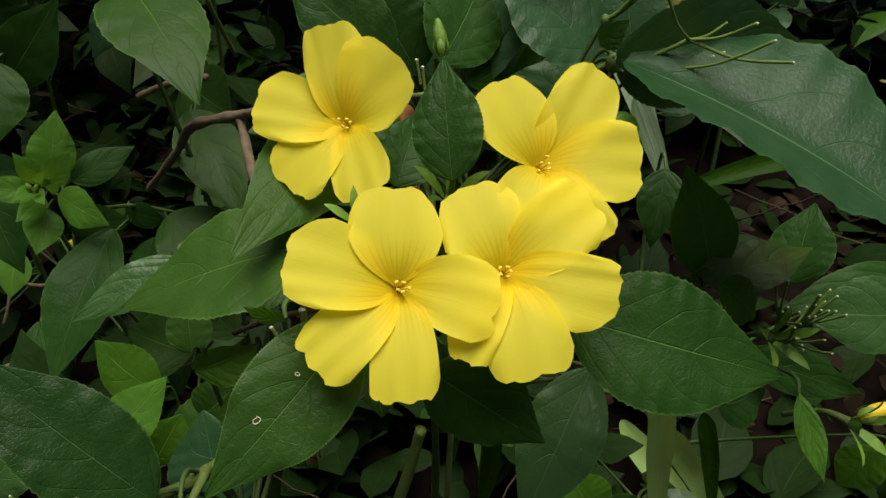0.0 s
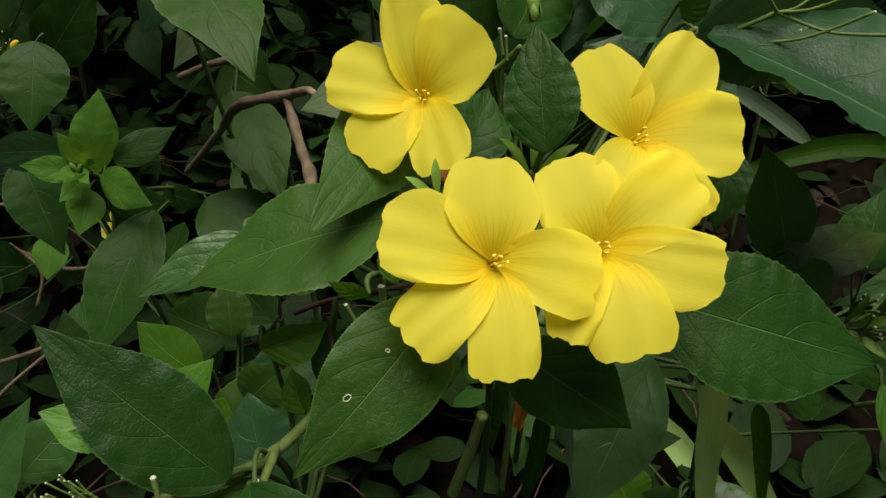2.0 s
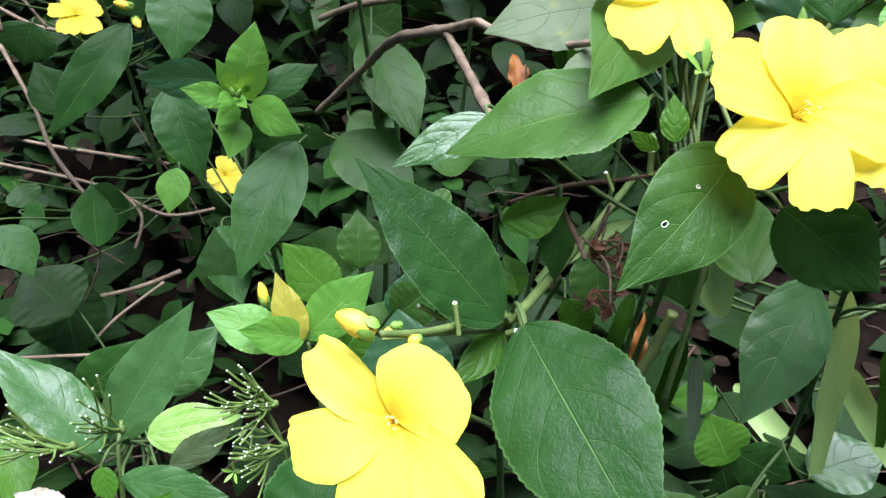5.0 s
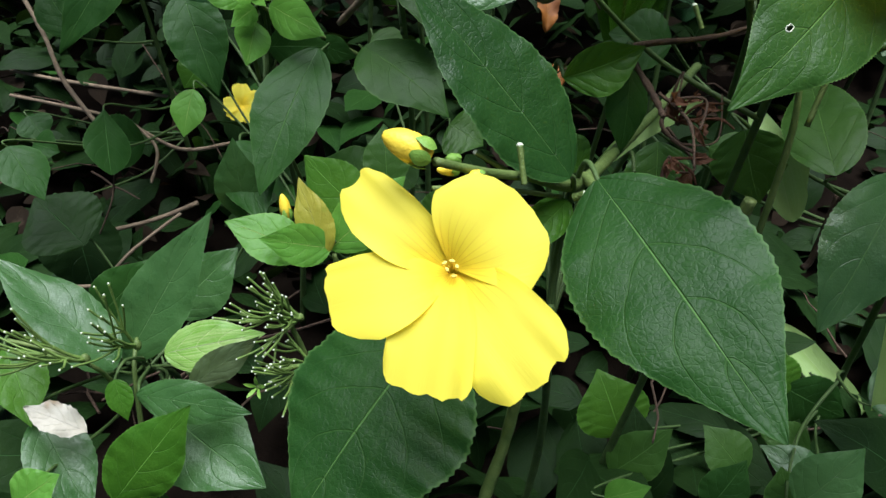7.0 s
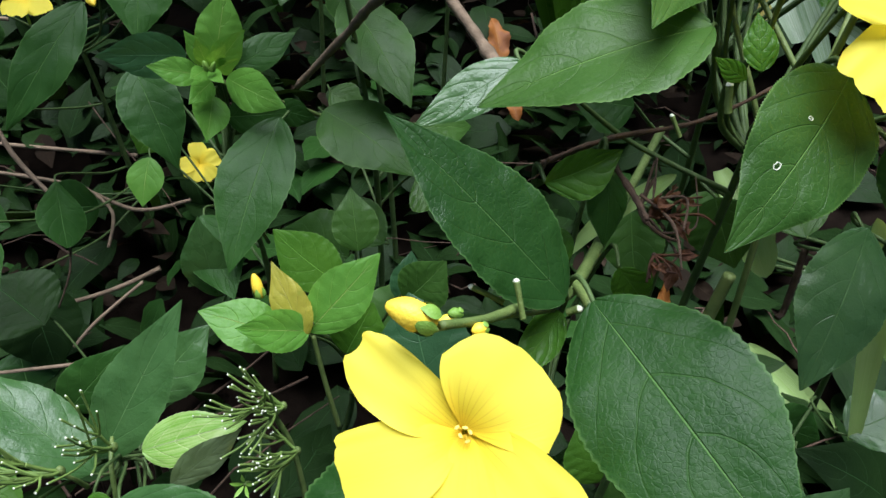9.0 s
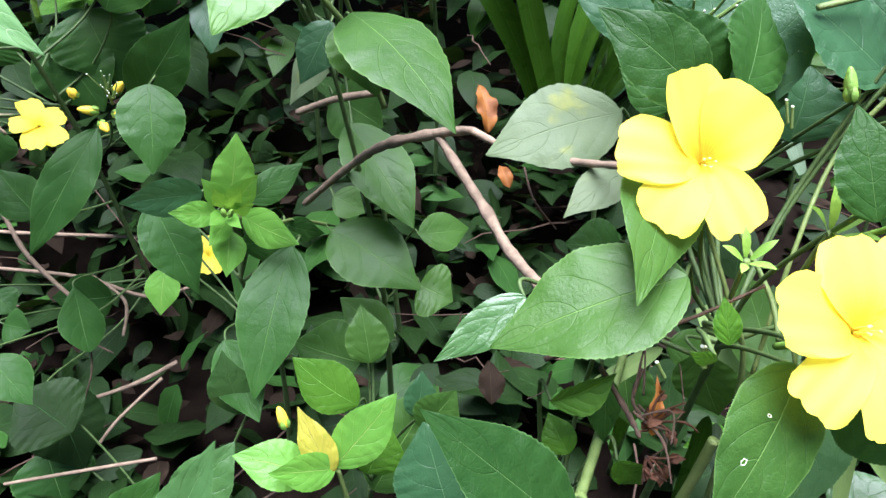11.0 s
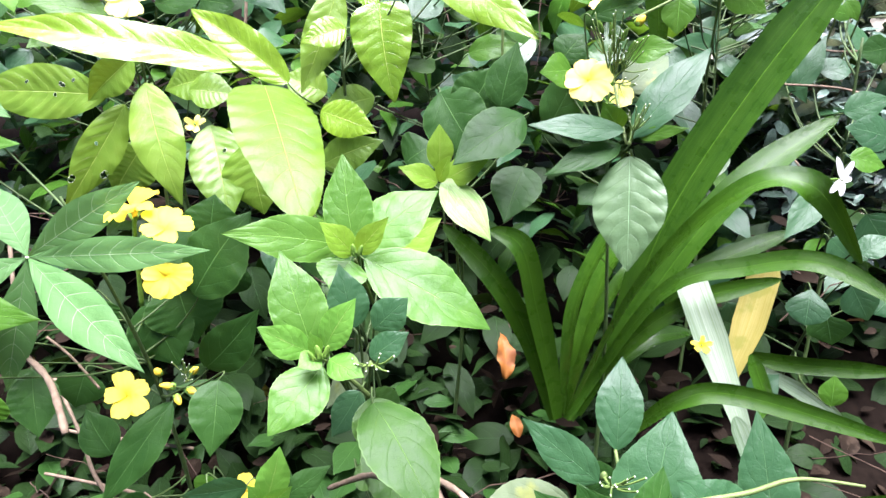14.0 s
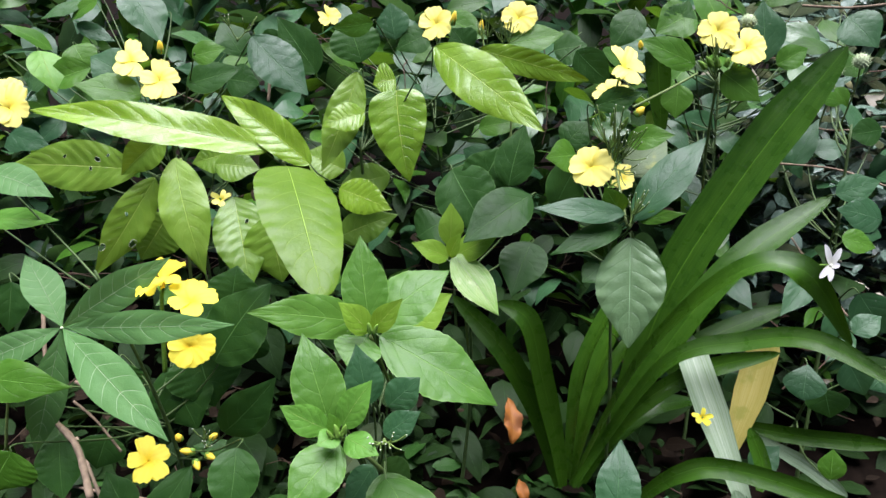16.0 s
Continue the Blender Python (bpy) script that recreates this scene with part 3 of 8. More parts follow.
def from_bm(name, bm, material, parent, m):
    me = bpy.data.meshes.new(name)
    bm.to_mesh(me)
    bm.free()
    for f in me.polygons:
        f.use_smooth = True
    me.materials.append(material)
    return set_at(new(name, me), parent, m)


def sepal_star(name, parent, m, size, n=5, back=0.0):
    """Calyx of narrow pointed sepals."""
    vs, fs, uv = [], [], []
    for k in range(n):
        a = 6.2832 * k / n + 0.3
        c, s = math.cos(a), math.sin(a)
        o = len(vs)
        for i in range(6):
            t = i / 5
            hw = 0.11 * size * (math.sin(math.pi * (0.12 + 0.88 * t)) if t < 1 else 0.02)
            rad, z = size * (0.1 + 0.6 * t), size * (0.9 * t - 0.35 * t * t) + back
            for v in (-1, 0, 1):
                vs.append((c * rad - s * hw * v, s * rad + c * hw * v, z + 0.25 * hw * abs(v)))
                uv.append((t, v * 0.5 + 0.5))
        for i in range(5):
            for j in range(2):
                fs.append((o + i * 3 + j, o + i * 3 + j + 1, o + (i + 1) * 3 + j + 1, o + (i + 1) * 3 + j))
    return set_at(new(name, link(name, vs, fs, uv, SEPAL)), parent, m)


def flower(plant, centre, up, petals, tilt_top=(0, 0, 1), stalk=None, fine=True, label="", skin=None):
    """Five-petalled funnel flower. petals: (angle in degrees in the flower's plane, length, width), or in place of the width the two shoulders as petal_mesh takes them and the degrees by which the petal rises from the plane."""
    skin = skin or PETAL
    z = Vector(up).normalized()
    x = Vector((1, 0, 0))
    x = (x - x.dot(z) * z).normalized()
    y = z.cross(x)
    m = Matrix((x, y, z)).transposed().to_4x4()
    m.translation = Vector(centre)
    R = sum(p[1] for p in petals) / len(petals)
    r = random.Random(int(abs(centre[0] * 9001 + centre[1] * 7001 + centre[2] * 5003) * 1000))
    # The throat is the flower's own mesh; petals, stamens and calyx hang from it.
    vs, fs, uv = [], [], []
    prof = [(0.004, -0.40), (0.030, -0.39), (0.042, -0.35), (0.052, -0.29), (0.062, -0.245)]
    for i, (rr, zz) in enumerate(prof):
        for j in range(14):
            a = 6.2832 * j / 14
            vs.append((R * rr * math.cos(a), R * rr * math.sin(a), R * zz))
            uv.append((0.02 + 0.03 * i, j / 14))
    for i in range(len(prof) - 1):
        for j in range(14):
            k2 = (j + 1) % 14
            fs.append((i * 14 + j, i * 14 + k2, (i + 1) * 14 + k2, (i + 1) * 14 + j))
    head = set_at(new("flower", link("flower", vs, fs, uv, skin)), plant, m)
    tagged(head, label or "open five-petalled yellow funnel flower")
    for i, (ang, length, *sides) in enumerate(petals):
        left, right, lift = sides if len(sides) == 3 else ((sides[0] * 0.48, r.uniform(0.74, 0.86)), (sides[0] * 0.48, r.uniform(0.72, 0.86)), 0)
        pv, pf, pu = petal_mesh(length, left, right, lift, r, (0.15 if fine else 0.10) + r.uniform(-0.02, 0.02), 1.0 if fine else 1.5)
        pm = m @ Matrix.Translation((0, 0, R * (0.004 * ((i * 2) % 5) - 0.01))) @ Matrix.Rotation(radians(ang - 90), 4, "Z") @ Matrix.Rotation(r.uniform(0.05, 0.10), 4, "Y")
        set_at(new("petal", link("petal", pv, pf, pu, skin)), head, pm)
    if fine:
        for i in range(5):
            a = 6.2832 * i / 5 + r.uniform(-0.3, 0.3)
            d = Vector((math.cos(a), math.sin(a), 0))
            lean = r.uniform(0.03, 0.08)
            p0, p1 = m @ (d * R * 0.03 + Vector((0, 0, -0.24 * R))), m @ (d * R * lean + Vector((0.02 * R, -0.02 * R, r.uniform(-0.10, 0.0) * R)))
            st = tube("stamen", [p0, (p0 + p1) / 2 + 0.01 * R * z, p1], [0.011 * R, 0.010 * R, 0.009 * R], BUD, head, 5)
            bm = bmesh.new()
            ball(bm, (0, 0, 0), 0.016 * R, (1, 1.7, 0.8), 8)
            from_bm("anther", bm, ANTHER, st, Matrix.Translation(p1) @ Matrix.Rotation(a, 4, "Z"))
    sepal_star("calyx", head, m @ Matrix.Translation((0, 0, -0.46 * R)), 0.33 * R)
    if stalk:
        back = m @ Vector((0, 0, -0.40 * R))
        tube("pedicel", [back, back - z * 0.25 * R + Vector((0, 0, -0.1 * R)), Vector(stalk)], [0.045 * R, 0.04 * R, 0.05 * R], SEPAL, head, 7)
    return head


def flower_bud(plant, base, tip, size, yellow=True):
    """Closed bud: furled pointed yellow tip held in green sepals."""
    m, L = axes_from(base, tip, (0, -1, 0.2))
    vs, fs, uv = [], [], []
    n, k2 = 14, 12
    for i in range(n + 1):
        s = i / n
        rr = size * (math.sin(math.pi * min(1, s * 0.86 + 0.10)) ** 0.75) * 0.5
        for j in range(k2):
            a = 6.2832 * j / k2
            w = rr * (1 + 0.10 * math.sin(5 * a + 5 * s))
            vs.append((w * math.cos(a), L * s, w * math.sin(a)))
            uv.append((s, j / k2))
    for i in range(n):
        for j in range(k2):
            q = (j + 1) % k2
            fs.append((i * k2 + j, (i + 1) * k2 + j, (i + 1) * k2 + q, i * k2 + q))
    fs.append(tuple(range(k2)))
    fs.append(tuple(n * k2 + j for j in range(k2))[::-1])
    ob = set_at(new("flower_bud", link("flower_bud", vs, fs, uv, BUD if yellow else SEPAL)), plant, m)
    tagged(ob, "closed yellow bud in green sepals" if yellow else "closed green bud")
    for i in range(5):
        a = 72 * i
        sv, sf, su = blade(L * 0.50, size * 0.55, "ovate", 0.16, -0.1, 0.0, 0.0, 0, 7, 10, 4, random.Random(i))
        mm = m @ Matrix.Rotation(radians(a), 4, "Y") @ Matrix.Translation((0, -0.02 * L, size * 0.40))
        set_at(new("sepal", link("sepal", sv, sf, su, SEPAL)), ob, mm)
    return ob


def cut_stub(plant, base, tip, radius):
    """Short green flower stalk broken off, with a whitish round scar at its end."""
    b, t = Vector(base), Vector(tip)
    ob = tagged(tube("cut_stalk", [b, (b + t) / 2, t], [radius, radius * 0.85, radius * 1.05], STEM, plant, 8), "short broken green stalk")
    bm = bmesh.new()
    ball(bm, (0, 0, 0), radius * 1.05, (1, 1, 0.7), 8)
    from_bm("stalk_end", bm, STUBWHITE, ob, Matrix.Translation(t))
    return ob


def spent_cluster(plant, at, way, count, reach, seed, spread=0.75, label="bunch of thin green spent pedicels with white cut ends"):
    """Bunch of bare flower stalks, each tipped with a small white scar."""
    r = random.Random(seed)
    w = Vector(way).normalized()
    base = Vector(at)
    bm = bmesh.new()
    ball(bm, (0, 0, 0), reach * 0.05, (1, 1, 1.4), 8)
    core = tagged(from_bm("spent_flower_stalks", bm, STEM, plant, Matrix.Translation(base)), label)
    knots = []
    for i in range(max(2, count // 6)):
        d = (w + Vector((r.gauss(0, 1), r.gauss(0, 1), r.gauss(0, 1))) * spread * 0.55).normalized()
        knot = base + d * reach * r.uniform(0.25, 0.5)
        tube("branchlet", [base, (base + knot) / 2 + Vector((0, 0, -0.03 * reach)), knot], [0.0009, 0.0008, 0.0009], PEDICEL, core, 6)
        knots.append((knot, d))
    for i in range(count):
        knot, way_out = knots[i % len(knots)]
        d = (way_out + w * 0.3 + Vector((r.gauss(0, 1), r.gauss(0, 1), r.gauss(0, 1))) * spread * 0.55).normalized()
        L = reach * r.uniform(0.22, 0.62)
        mid = knot + d * L * 0.5 + Vector((0, 0, -0.04 * L))
        end = knot + d * L + Vector((0, 0, 0.08 * L))
        st = tube("stalk", [knot, mid, end], [0.0007, 0.0005, 0.0006], PEDICEL, core, 5)
        bm = bmesh.new()
        ball(bm, (0, 0, 0), 0.00052, (1, 1, 1), 6)
        from_bm("stalk_end", bm, STUBWHITE, core, Matrix.Translation(end))
    return core


def dry_tuft(plant, at, way, count, reach, seed):
    """Withered flower head: brittle forked stalks and shrivelled bracts."""
    r = random.Random(seed)
    w, base = Vector(way).normalized(), Vector(at)
    bm = bmesh.new()
    ball(bm, (0, 0, 0), reach * 0.06, (1, 1, 1.3), 8)
    core = tagged(from_bm("withered_flower_head", bm, DRY, plant, Matrix.Translation(base)), "brown withered flower head with shrivelled bracts")
    for i in range(count):
        d = (w + 0.75 * Vector((r.gauss(0, 1), r.gauss(0, 1), r.gauss(0, 1)))).normalized()
        L = reach * r.uniform(0.5, 1.0)
        bend = base + d * L * 0.5 + Vector((r.gauss(0, 1), r.gauss(0, 1), r.gauss(0, 1))) * 0.10 * L
        end = base + d * L + Vector((0, 0, -0.25 * L))
        tube("dry_stalk", [base, bend, end], [0.0005, 0.0004, 0.0003], RUST, core, 5, 0.3, i)
        m, length = axes_from(bend, end + Vector((r.gauss(0, 1), r.gauss(0, 1), r.gauss(0, 1))) * 0.2 * L, (r.gauss(0, 0.4), -0.6, 0.7))
        vs, fs, uv = blade(length, length * r.uniform(0.25, 0.5), "lance", r.uniform(-0.15, 0.2), r.uniform(0.4, 1.0), 0.10, 0.05, 0, 5, 12, 6, r, twist=r.uniform(-2.5, 2.5))
        set_at(new("bract", link("bract", vs, fs, uv, RUST)), core, m)
    return core


# ---- other kinds of parts ----
def palm_leaf(plant, centre, lobes):
    """Palmate leaf: narrow lobes from one point, each with a pale midrib."""
    bm = bmesh.new()
    ball(bm, (0, 0, 0), 0.0022, (1, 1, 0.5), 8)
    hub = tagged(from_bm("palmate_leaf", bm, SEED, plant, Matrix.Translation(centre)), "matte green five-lobed leaf with pale veins")
    for tip, up, width in lobes:
        leaf(hub, "palm", centre, tip, up, width, "lobe", 0.05, 0.18, 0.006, nu=30, nv=8, quilt=0.12, name="lobe")
    return hub


def star_flower(plant, centre, tips):
    bm = bmesh.new()
    ball(bm, (0, 0, 0), 0.0016, (1, 1, 1), 8)
    head = tagged(from_bm("white_flower", bm, WHITE, plant, Matrix.Translation(centre)), "small white star flower with narrow petals")
    for t in tips:
        m, L = axes_from(centre, t, (0, -0.8, 0.5))
        pv, pf, pu = narrow_petal_mesh(L, 0.0055)
        set_at(new("petal", link("petal", pv, pf, pu, WHITE)), head, m)
    c = Vector(centre)
    tube("flower_tube", [c, c + Vector((-0.008, 0.01, -0.004)), c + Vector((-0.016, 0.018, -0.004))], [0.0012, 0.0010, 0.0014], SEPAL, head, 7)
    return head


def seed_head(plant, at, radius):
    """Round bristly green seed head."""
    bm = bmesh.new()
    ball(bm, (0, 0, 0), radius * 0.72, (1, 1, 1), 12)
    head = tagged(from_bm("seed_head", bm, SEED, plant, Matrix.Translation(at)), "round bristly pale green seed head")
    vs, fs, uv = [], [], []
    for i in range(90):
        z = 1 - 2 * (i + 0.5) / 90
        a = i * 2.39996
        d = Vector((math.cos(a) * math.sqrt(1 - z * z), math.sin(a) * math.sqrt(1 - z * z), z))
        x = d.cross(Vector((0.2, 0.3, 0.9))).normalized()
        y = d.cross(x)
        o = len(vs)
        for p in (d * 0.66 + x * 0.08, d * 0.66 - x * 0.04 + y * 0.07, d * 0.66 - x * 0.04 - y * 0.07, d * 0.95):
            vs.append(tuple(p * radius))
            uv.append((0.5, 0.5))
        fs += [(o, o + 1, o + 3), (o + 1, o + 2, o + 3), (o + 2, o, o + 3)]
    set_at(new("bristles", link("bristles", vs, fs, uv, SEED, False)), head, Matrix.Translation(at))
    p = Vector(at)
    tube("stalk", [p, p + Vector((0.004, 0.01, -0.04)), p + Vector((0.0, 0.03, -0.12))], [0.0010, 0.0011, 0.0014], STEM, head, 6)
    return head


def spent_calyx(plant, at, way, size):
    """Open green calyx left after a flower has fallen, on its short stalk."""
    z = Vector(way).normalized()
    x = Vector((1, 0, 0))
    x = (x - x.dot(z) * z).normalized()
    m = Matrix((x, z.cross(x), z)).transposed().to_4x4()
    m.translation = Vector(at)
    ob = tagged(sepal_star("calyx", plant, m, size), "open green calyx with pointed sepals")
    p = Vector(at)
    tube("stalk", [p, p - z * size * 0.6, p - z * size * 1.3 + Vector((0, 0, -0.5 * size))], [size * 0.10, size * 0.06, size * 0.06], STEM, ob, 6)
    return ob


def fallen_leaf(base, tip, up, width, material, label):
    m, L = axes_from(base, tip, up)
    vs, fs, uv = blade(L, width, "elliptic", 0.12, 0.45, 0.07, 0.04, 0.3, 6, 20, 8, random.Random(int(abs(base[0]) * 1e4)))
    ob = new("dead_leaf", link("dead_leaf", vs, fs, uv, material))
    set_at(ob, None, m)
    return tagged(ob, label, "leaf")


def fallen_flower(at, up, size, skin, label):
    """Shrivelled flower lying where it fell: five narrow petals bent to all sides round a short tube."""
    r = random.Random(int(size * 1e5))
    z = Vector(up).normalized()
    x = Vector((1, 0, 0))
    x = (x - x.dot(z) * z).normalized()
    m = Matrix((x, z.cross(x), z)).transposed().to_4x4()
    m.translation = Vector(at)
    ob = thing("fallen_flower", at, label, "flower")
    for i in range(5):
        wide = size * r.uniform(0.24, 0.38)
        pv, pf, pu = petal_mesh(size * r.uniform(0.75, 1.15), (wide, 0.8), (wide * r.uniform(0.8, 1.1), 0.7), r.uniform(-10, 45), r, 0.2, 2.2)
        set_at(new("petal", link("petal", pv, pf, pu, skin)), ob, m @ Matrix.Rotation(1.2566 * i + r.uniform(-0.3, 0.3), 4, "Z") @ Matrix.Rotation(r.uniform(-0.3, 0.3), 4, "Y"))
    tube("flower_tube", [m @ Vector((0, 0, 0.001)), m @ Vector((0, 0, -size * 0.15)), m @ Vector((0, 0, -size * 0.3))], [size * 0.10, size * 0.08, size * 0.07], SEPAL, ob, 7)
    return ob


# ---- ground ----
def ground_height(x, y):
    t = min(1, max(0, (y - 0.25) / 0.9))
    return 0.10 * t * t * (3 - 2 * t) + 0.012 * noise.noise(Vector((x * 6, y * 6, 0))) + 0.004 * noise.noise(Vector((x * 30, y * 30, 2)))


xs = [-400, -60, -12, -4] + [-2 + 0.04 * i for i in range(101)] + [4, 12, 60, 400]
ys = [-400, -60, -12, -4] + [-1 + 0.04 * i for i in range(101)] + [5, 12, 60, 400]
gv = [(x, y, ground_height(x, y)) for y in ys for x in xs]
gf = [(j * len(xs) + i, j * len(xs) + i + 1, (j + 1) * len(xs) + i + 1, (j + 1) * len(xs) + i) for j in range(len(ys) - 1) for i in range(len(xs) - 1)]
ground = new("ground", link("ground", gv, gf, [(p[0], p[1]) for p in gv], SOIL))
WORLD["ground"] = Matrix()
tagged(ground, "garden soil under the plants, coloured near black for deep shade", "ground", kind="structure")

# ---- plants ----
p_front = thing("flowering_shrub", (-0.0300, 0.2400, 0.0300), "yellow flax shrub with dark serrated leaves and open yellow flowers", "shrub", "flowering shrubs in the bed")
p_low = thing("flowering_shrub", (-0.0800, 0.2000, 0.0300), "low shrub branch with large dark leaves and one yellow flower", "shrub", "flowering shrubs in the bed")
p_right = thing("flowering_shrub", (0.1600, 0.3200, 0.0400), "shrub beside the yellow flowers with spent pedicels and reddish young leaves", "shrub", "flowering shrubs in the bed")
p_rosette = thing("flowering_shrub", (-0.2700, 0.4200, 0.0500), "young shrub shoot with bright green rosette over dark leaves", "shrub", "flowering shrubs in the bed")
p_bright = thing("flowering_shrub", (-0.2100, 0.3000, 0.0500), "small shrub shoot with lime and yellowing young leaves", "shrub", "flowering shrubs in the bed")
p_lowleft = thing("flowering_shrub", (-0.3400, 0.3000, 0.0400), "low leafy shrub with spent flower stalks and variegated leaf", "shrub", "flowering shrubs in the bed")
p_rosb = thing("flowering_shrub", (-0.1700, 0.4200, 0.0600), "green shrub shoot with broad pointed leaves and dusty lower leaf", "shrub", "flowering shrubs in the bed")
p_rosc = thing("flowering_shrub", (-0.1600, 0.5200, 0.0800), "light green leafy shrub shoot with spreading pointed leaves", "shrub", "flowering shrubs in the bed")
p_rosd = thing("flowering_shrub", (-0.1200, 0.7000, 0.1000), "small shrub shoot with yellow-green tip leaves", "shrub", "flowering shrubs in the bed")
p_backblue = thing("flowering_shrub", (0.0300, 0.3800, 0.0500), "bluish-green leafy shrub with thin spent pedicels", "shrub", "flowering shrubs in the bed")
p_greyleaf = thing("flowering_shrub", (0.0600, 0.6200, 0.0800), "shrub with grey-green drooping leaf and yellow flowers coloured pale for overexposure", "shrub", "flowering shrubs in the bed")
p_backright = thing("flowering_shrub", (0.2200, 0.8500, 0.1200), "shrub far behind with paired yellow flowers, overexposure put into their colour", "shrub", "flowering shrubs in the bed")
p_backmid = thing("flowering_shrub", (-0.1300, 0.9500, 0.1400), "shrub at the back with narrow buds and yellow flowers coloured pale for overexposure", "shrub", "flowering shrubs in the bed")
p_backleft = thing("flowering_shrub", (-0.5000, 0.9000, 0.1400), "shrub behind the glossy leaves with yellow flowers", "shrub", "flowering shrubs in the bed")
p_left = thing("flowering_shrub", (-0.4200, 0.5800, 0.0800), "dark leafy shrub with yellow flowers and small buds", "shrub", "flowering shrubs in the bed")
p_lime = thing("glossy_leaf_plant", (-0.2600, 0.7400, 0.1000), "tropical plant with large glossy lime-green leaves", "plant")
p_quilt = thing("quilted_leaf_plant", (-0.5000, 0.8000, 0.1000), "plant with drooping quilted yellow-green leaves", "plant")
p_cass = thing("palmate_leaf_plant", (-0.4300, 0.5600, 0.0700), "plant with a palmate five-lobed leaf with pale veins", "plant")
p_strap = thing("strap_leaf_lily", (0.0600, 0.6600, 0.0600), "large clump of arching dark green strap leaves", "plant")
p_front_strap = thing("strap_leaf_lily", (0.1600, 0.4200, 0.0300), "clump of light green strap leaves in the undergrowth", "plant")
p_jasmine = thing("white_flowered_shrub", (0.3000, 0.6600, 0.1000), "small bluish-leaved shrub with one white star flower", "shrub")
p_bluesmall = thing("undergrowth_shrub", (0.3600, 0.8500, 0.1100), "low shrub with small dark bluish leaves", "shrub")
leaf(p_front, "flax", (-0.0217, 0.2295, 0.4537), (-0.0586, 0.1512, 0.4407), (0.396, -0.329, 0.857), 0.0326, "ovate", curl=0.03, fold=0.068, nu=56, nv=12)
leaf(p_front, "flax", (-0.0368, 0.1700, 0.4346), (-0.0999, 0.1636, 0.4150), (-0.253, -0.310, 0.916), 0.0403, "ovate", curl=0.04, fold=0.208, nu=56, nv=12)
leaf(p_front, "sheen", (-0.0860, 0.1802, 0.4213), (-0.1186, 0.1658, 0.4082), (0.026, -0.701, 0.712), 0.0146, "ovate", curl=0.03, fold=0.104, nu=56, nv=12)
leaf(p_front, "flax", (-0.0227, 0.1257, 0.4393), (-0.0548, 0.0941, 0.4165), (0.189, -0.693, 0.695), 0.0263, "ovate", curl=0.05, fold=0.121, holes=[(0.6, 0.28, 0.013), (0.33, 0.22, 0.009)], nu=130, nv=40)
leaf(p_front, "dark", (-0.0047, 0.1295, 0.4205), (0.0271, 0.1229, 0.3981), (-0.021, -0.967, 0.254), 0.0262, "ovate", curl=0.05, fold=0.063, nu=56, nv=12)
leaf(p_front, "dark", (0.0370, 0.1515, 0.4189), (0.1006, 0.1437, 0.4008), (0.121, -0.684, 0.719), 0.0403, "ovate", curl=0.06, fold=0.123, nu=56, nv=12)
leaf(p_front, "dark", (0.0027, 0.1513, 0.4653), (0.0009, 0.1724, 0.4897), (-0.233, -0.743, 0.627), 0.0186, "ovate", curl=0.05, fold=0.141, nu=56, nv=12)
leaf(p_front, "blue", (0.0620, 0.2223, 0.4697), (0.1576, 0.1621, 0.4275), (0.241, -0.272, 0.932), 0.0794, "ovate", curl=0.03, fold=0.43, nu=56, nv=12)
leaf(p_front, "blue", (0.0594, 0.2244, 0.4695), (0.1330, 0.2468, 0.4666), (0.288, -0.956, -0.062), 0.0415, "ovate", curl=0.024, fold=0.15, nu=56, nv=12)
leaf(p_front, "dark", (0.0542, 0.2273, 0.4736), (0.0616, 0.2220, 0.4835), (-0.632, -0.773, 0.063), 0.0094, "ovate", curl=0.064, fold=0.12, nu=56, nv=12)
leaf(p_front, "dark", (-0.0080, 0.2418, 0.4595), (-0.0309, 0.2540, 0.4944), (0.012, -0.941, 0.338), 0.0325, "ovate", curl=0.076, fold=0.14, nu=56, nv=12)
leaf(p_front, "dark", (0.0004, 0.2343, 0.4662), (0.0182, 0.2747, 0.4890), (0.466, -0.582, 0.666), 0.0318, "ovate", curl=0.029, fold=0.14, nu=56, nv=12)
leaf(p_front, "dark", (0.0106, 0.2393, 0.4558), (0.0317, 0.2646, 0.4572), (0.651, -0.570, 0.500), 0.0119, "ovate", curl=0.058, fold=0.12, nu=56, nv=12)
leaf(p_front, "dark", (-0.0156, 0.2007, 0.4356), (-0.0079, 0.2242, 0.4517), (0.307, -0.605, 0.735), 0.0235, "ovate", curl=0.044, fold=0.16, nu=56, nv=12)
leaf(p_front, "mid", (-0.0348, 0.1397, 0.4344), (-0.0357, 0.1476, 0.4456), (-0.129, -0.815, 0.565), 0.0080, "ovate", curl=0.031, fold=0.11, nu=56, nv=12)
leaf(p_front, "mid", (-0.0407, 0.1337, 0.4350), (-0.0502, 0.1316, 0.4414), (0.260, -0.963, 0.072), 0.0048, "lance", curl=0.061, fold=0.09, nu=56, nv=12)
leaf(p_low, "deep", (-0.0803, 0.1140, 0.3877), (-0.1225, 0.1259, 0.4326), (0.513, -0.577, 0.635), 0.0277, "ovate", curl=0.03, fold=0.197, nu=56, nv=12)
leaf(p_low, "dark", (-0.0740, 0.1121, 0.3883), (-0.0440, 0.0489, 0.3737), (-0.331, -0.358, 0.873), 0.0409, "elliptic", curl=0.05, fold=0.08, nu=56, nv=12)
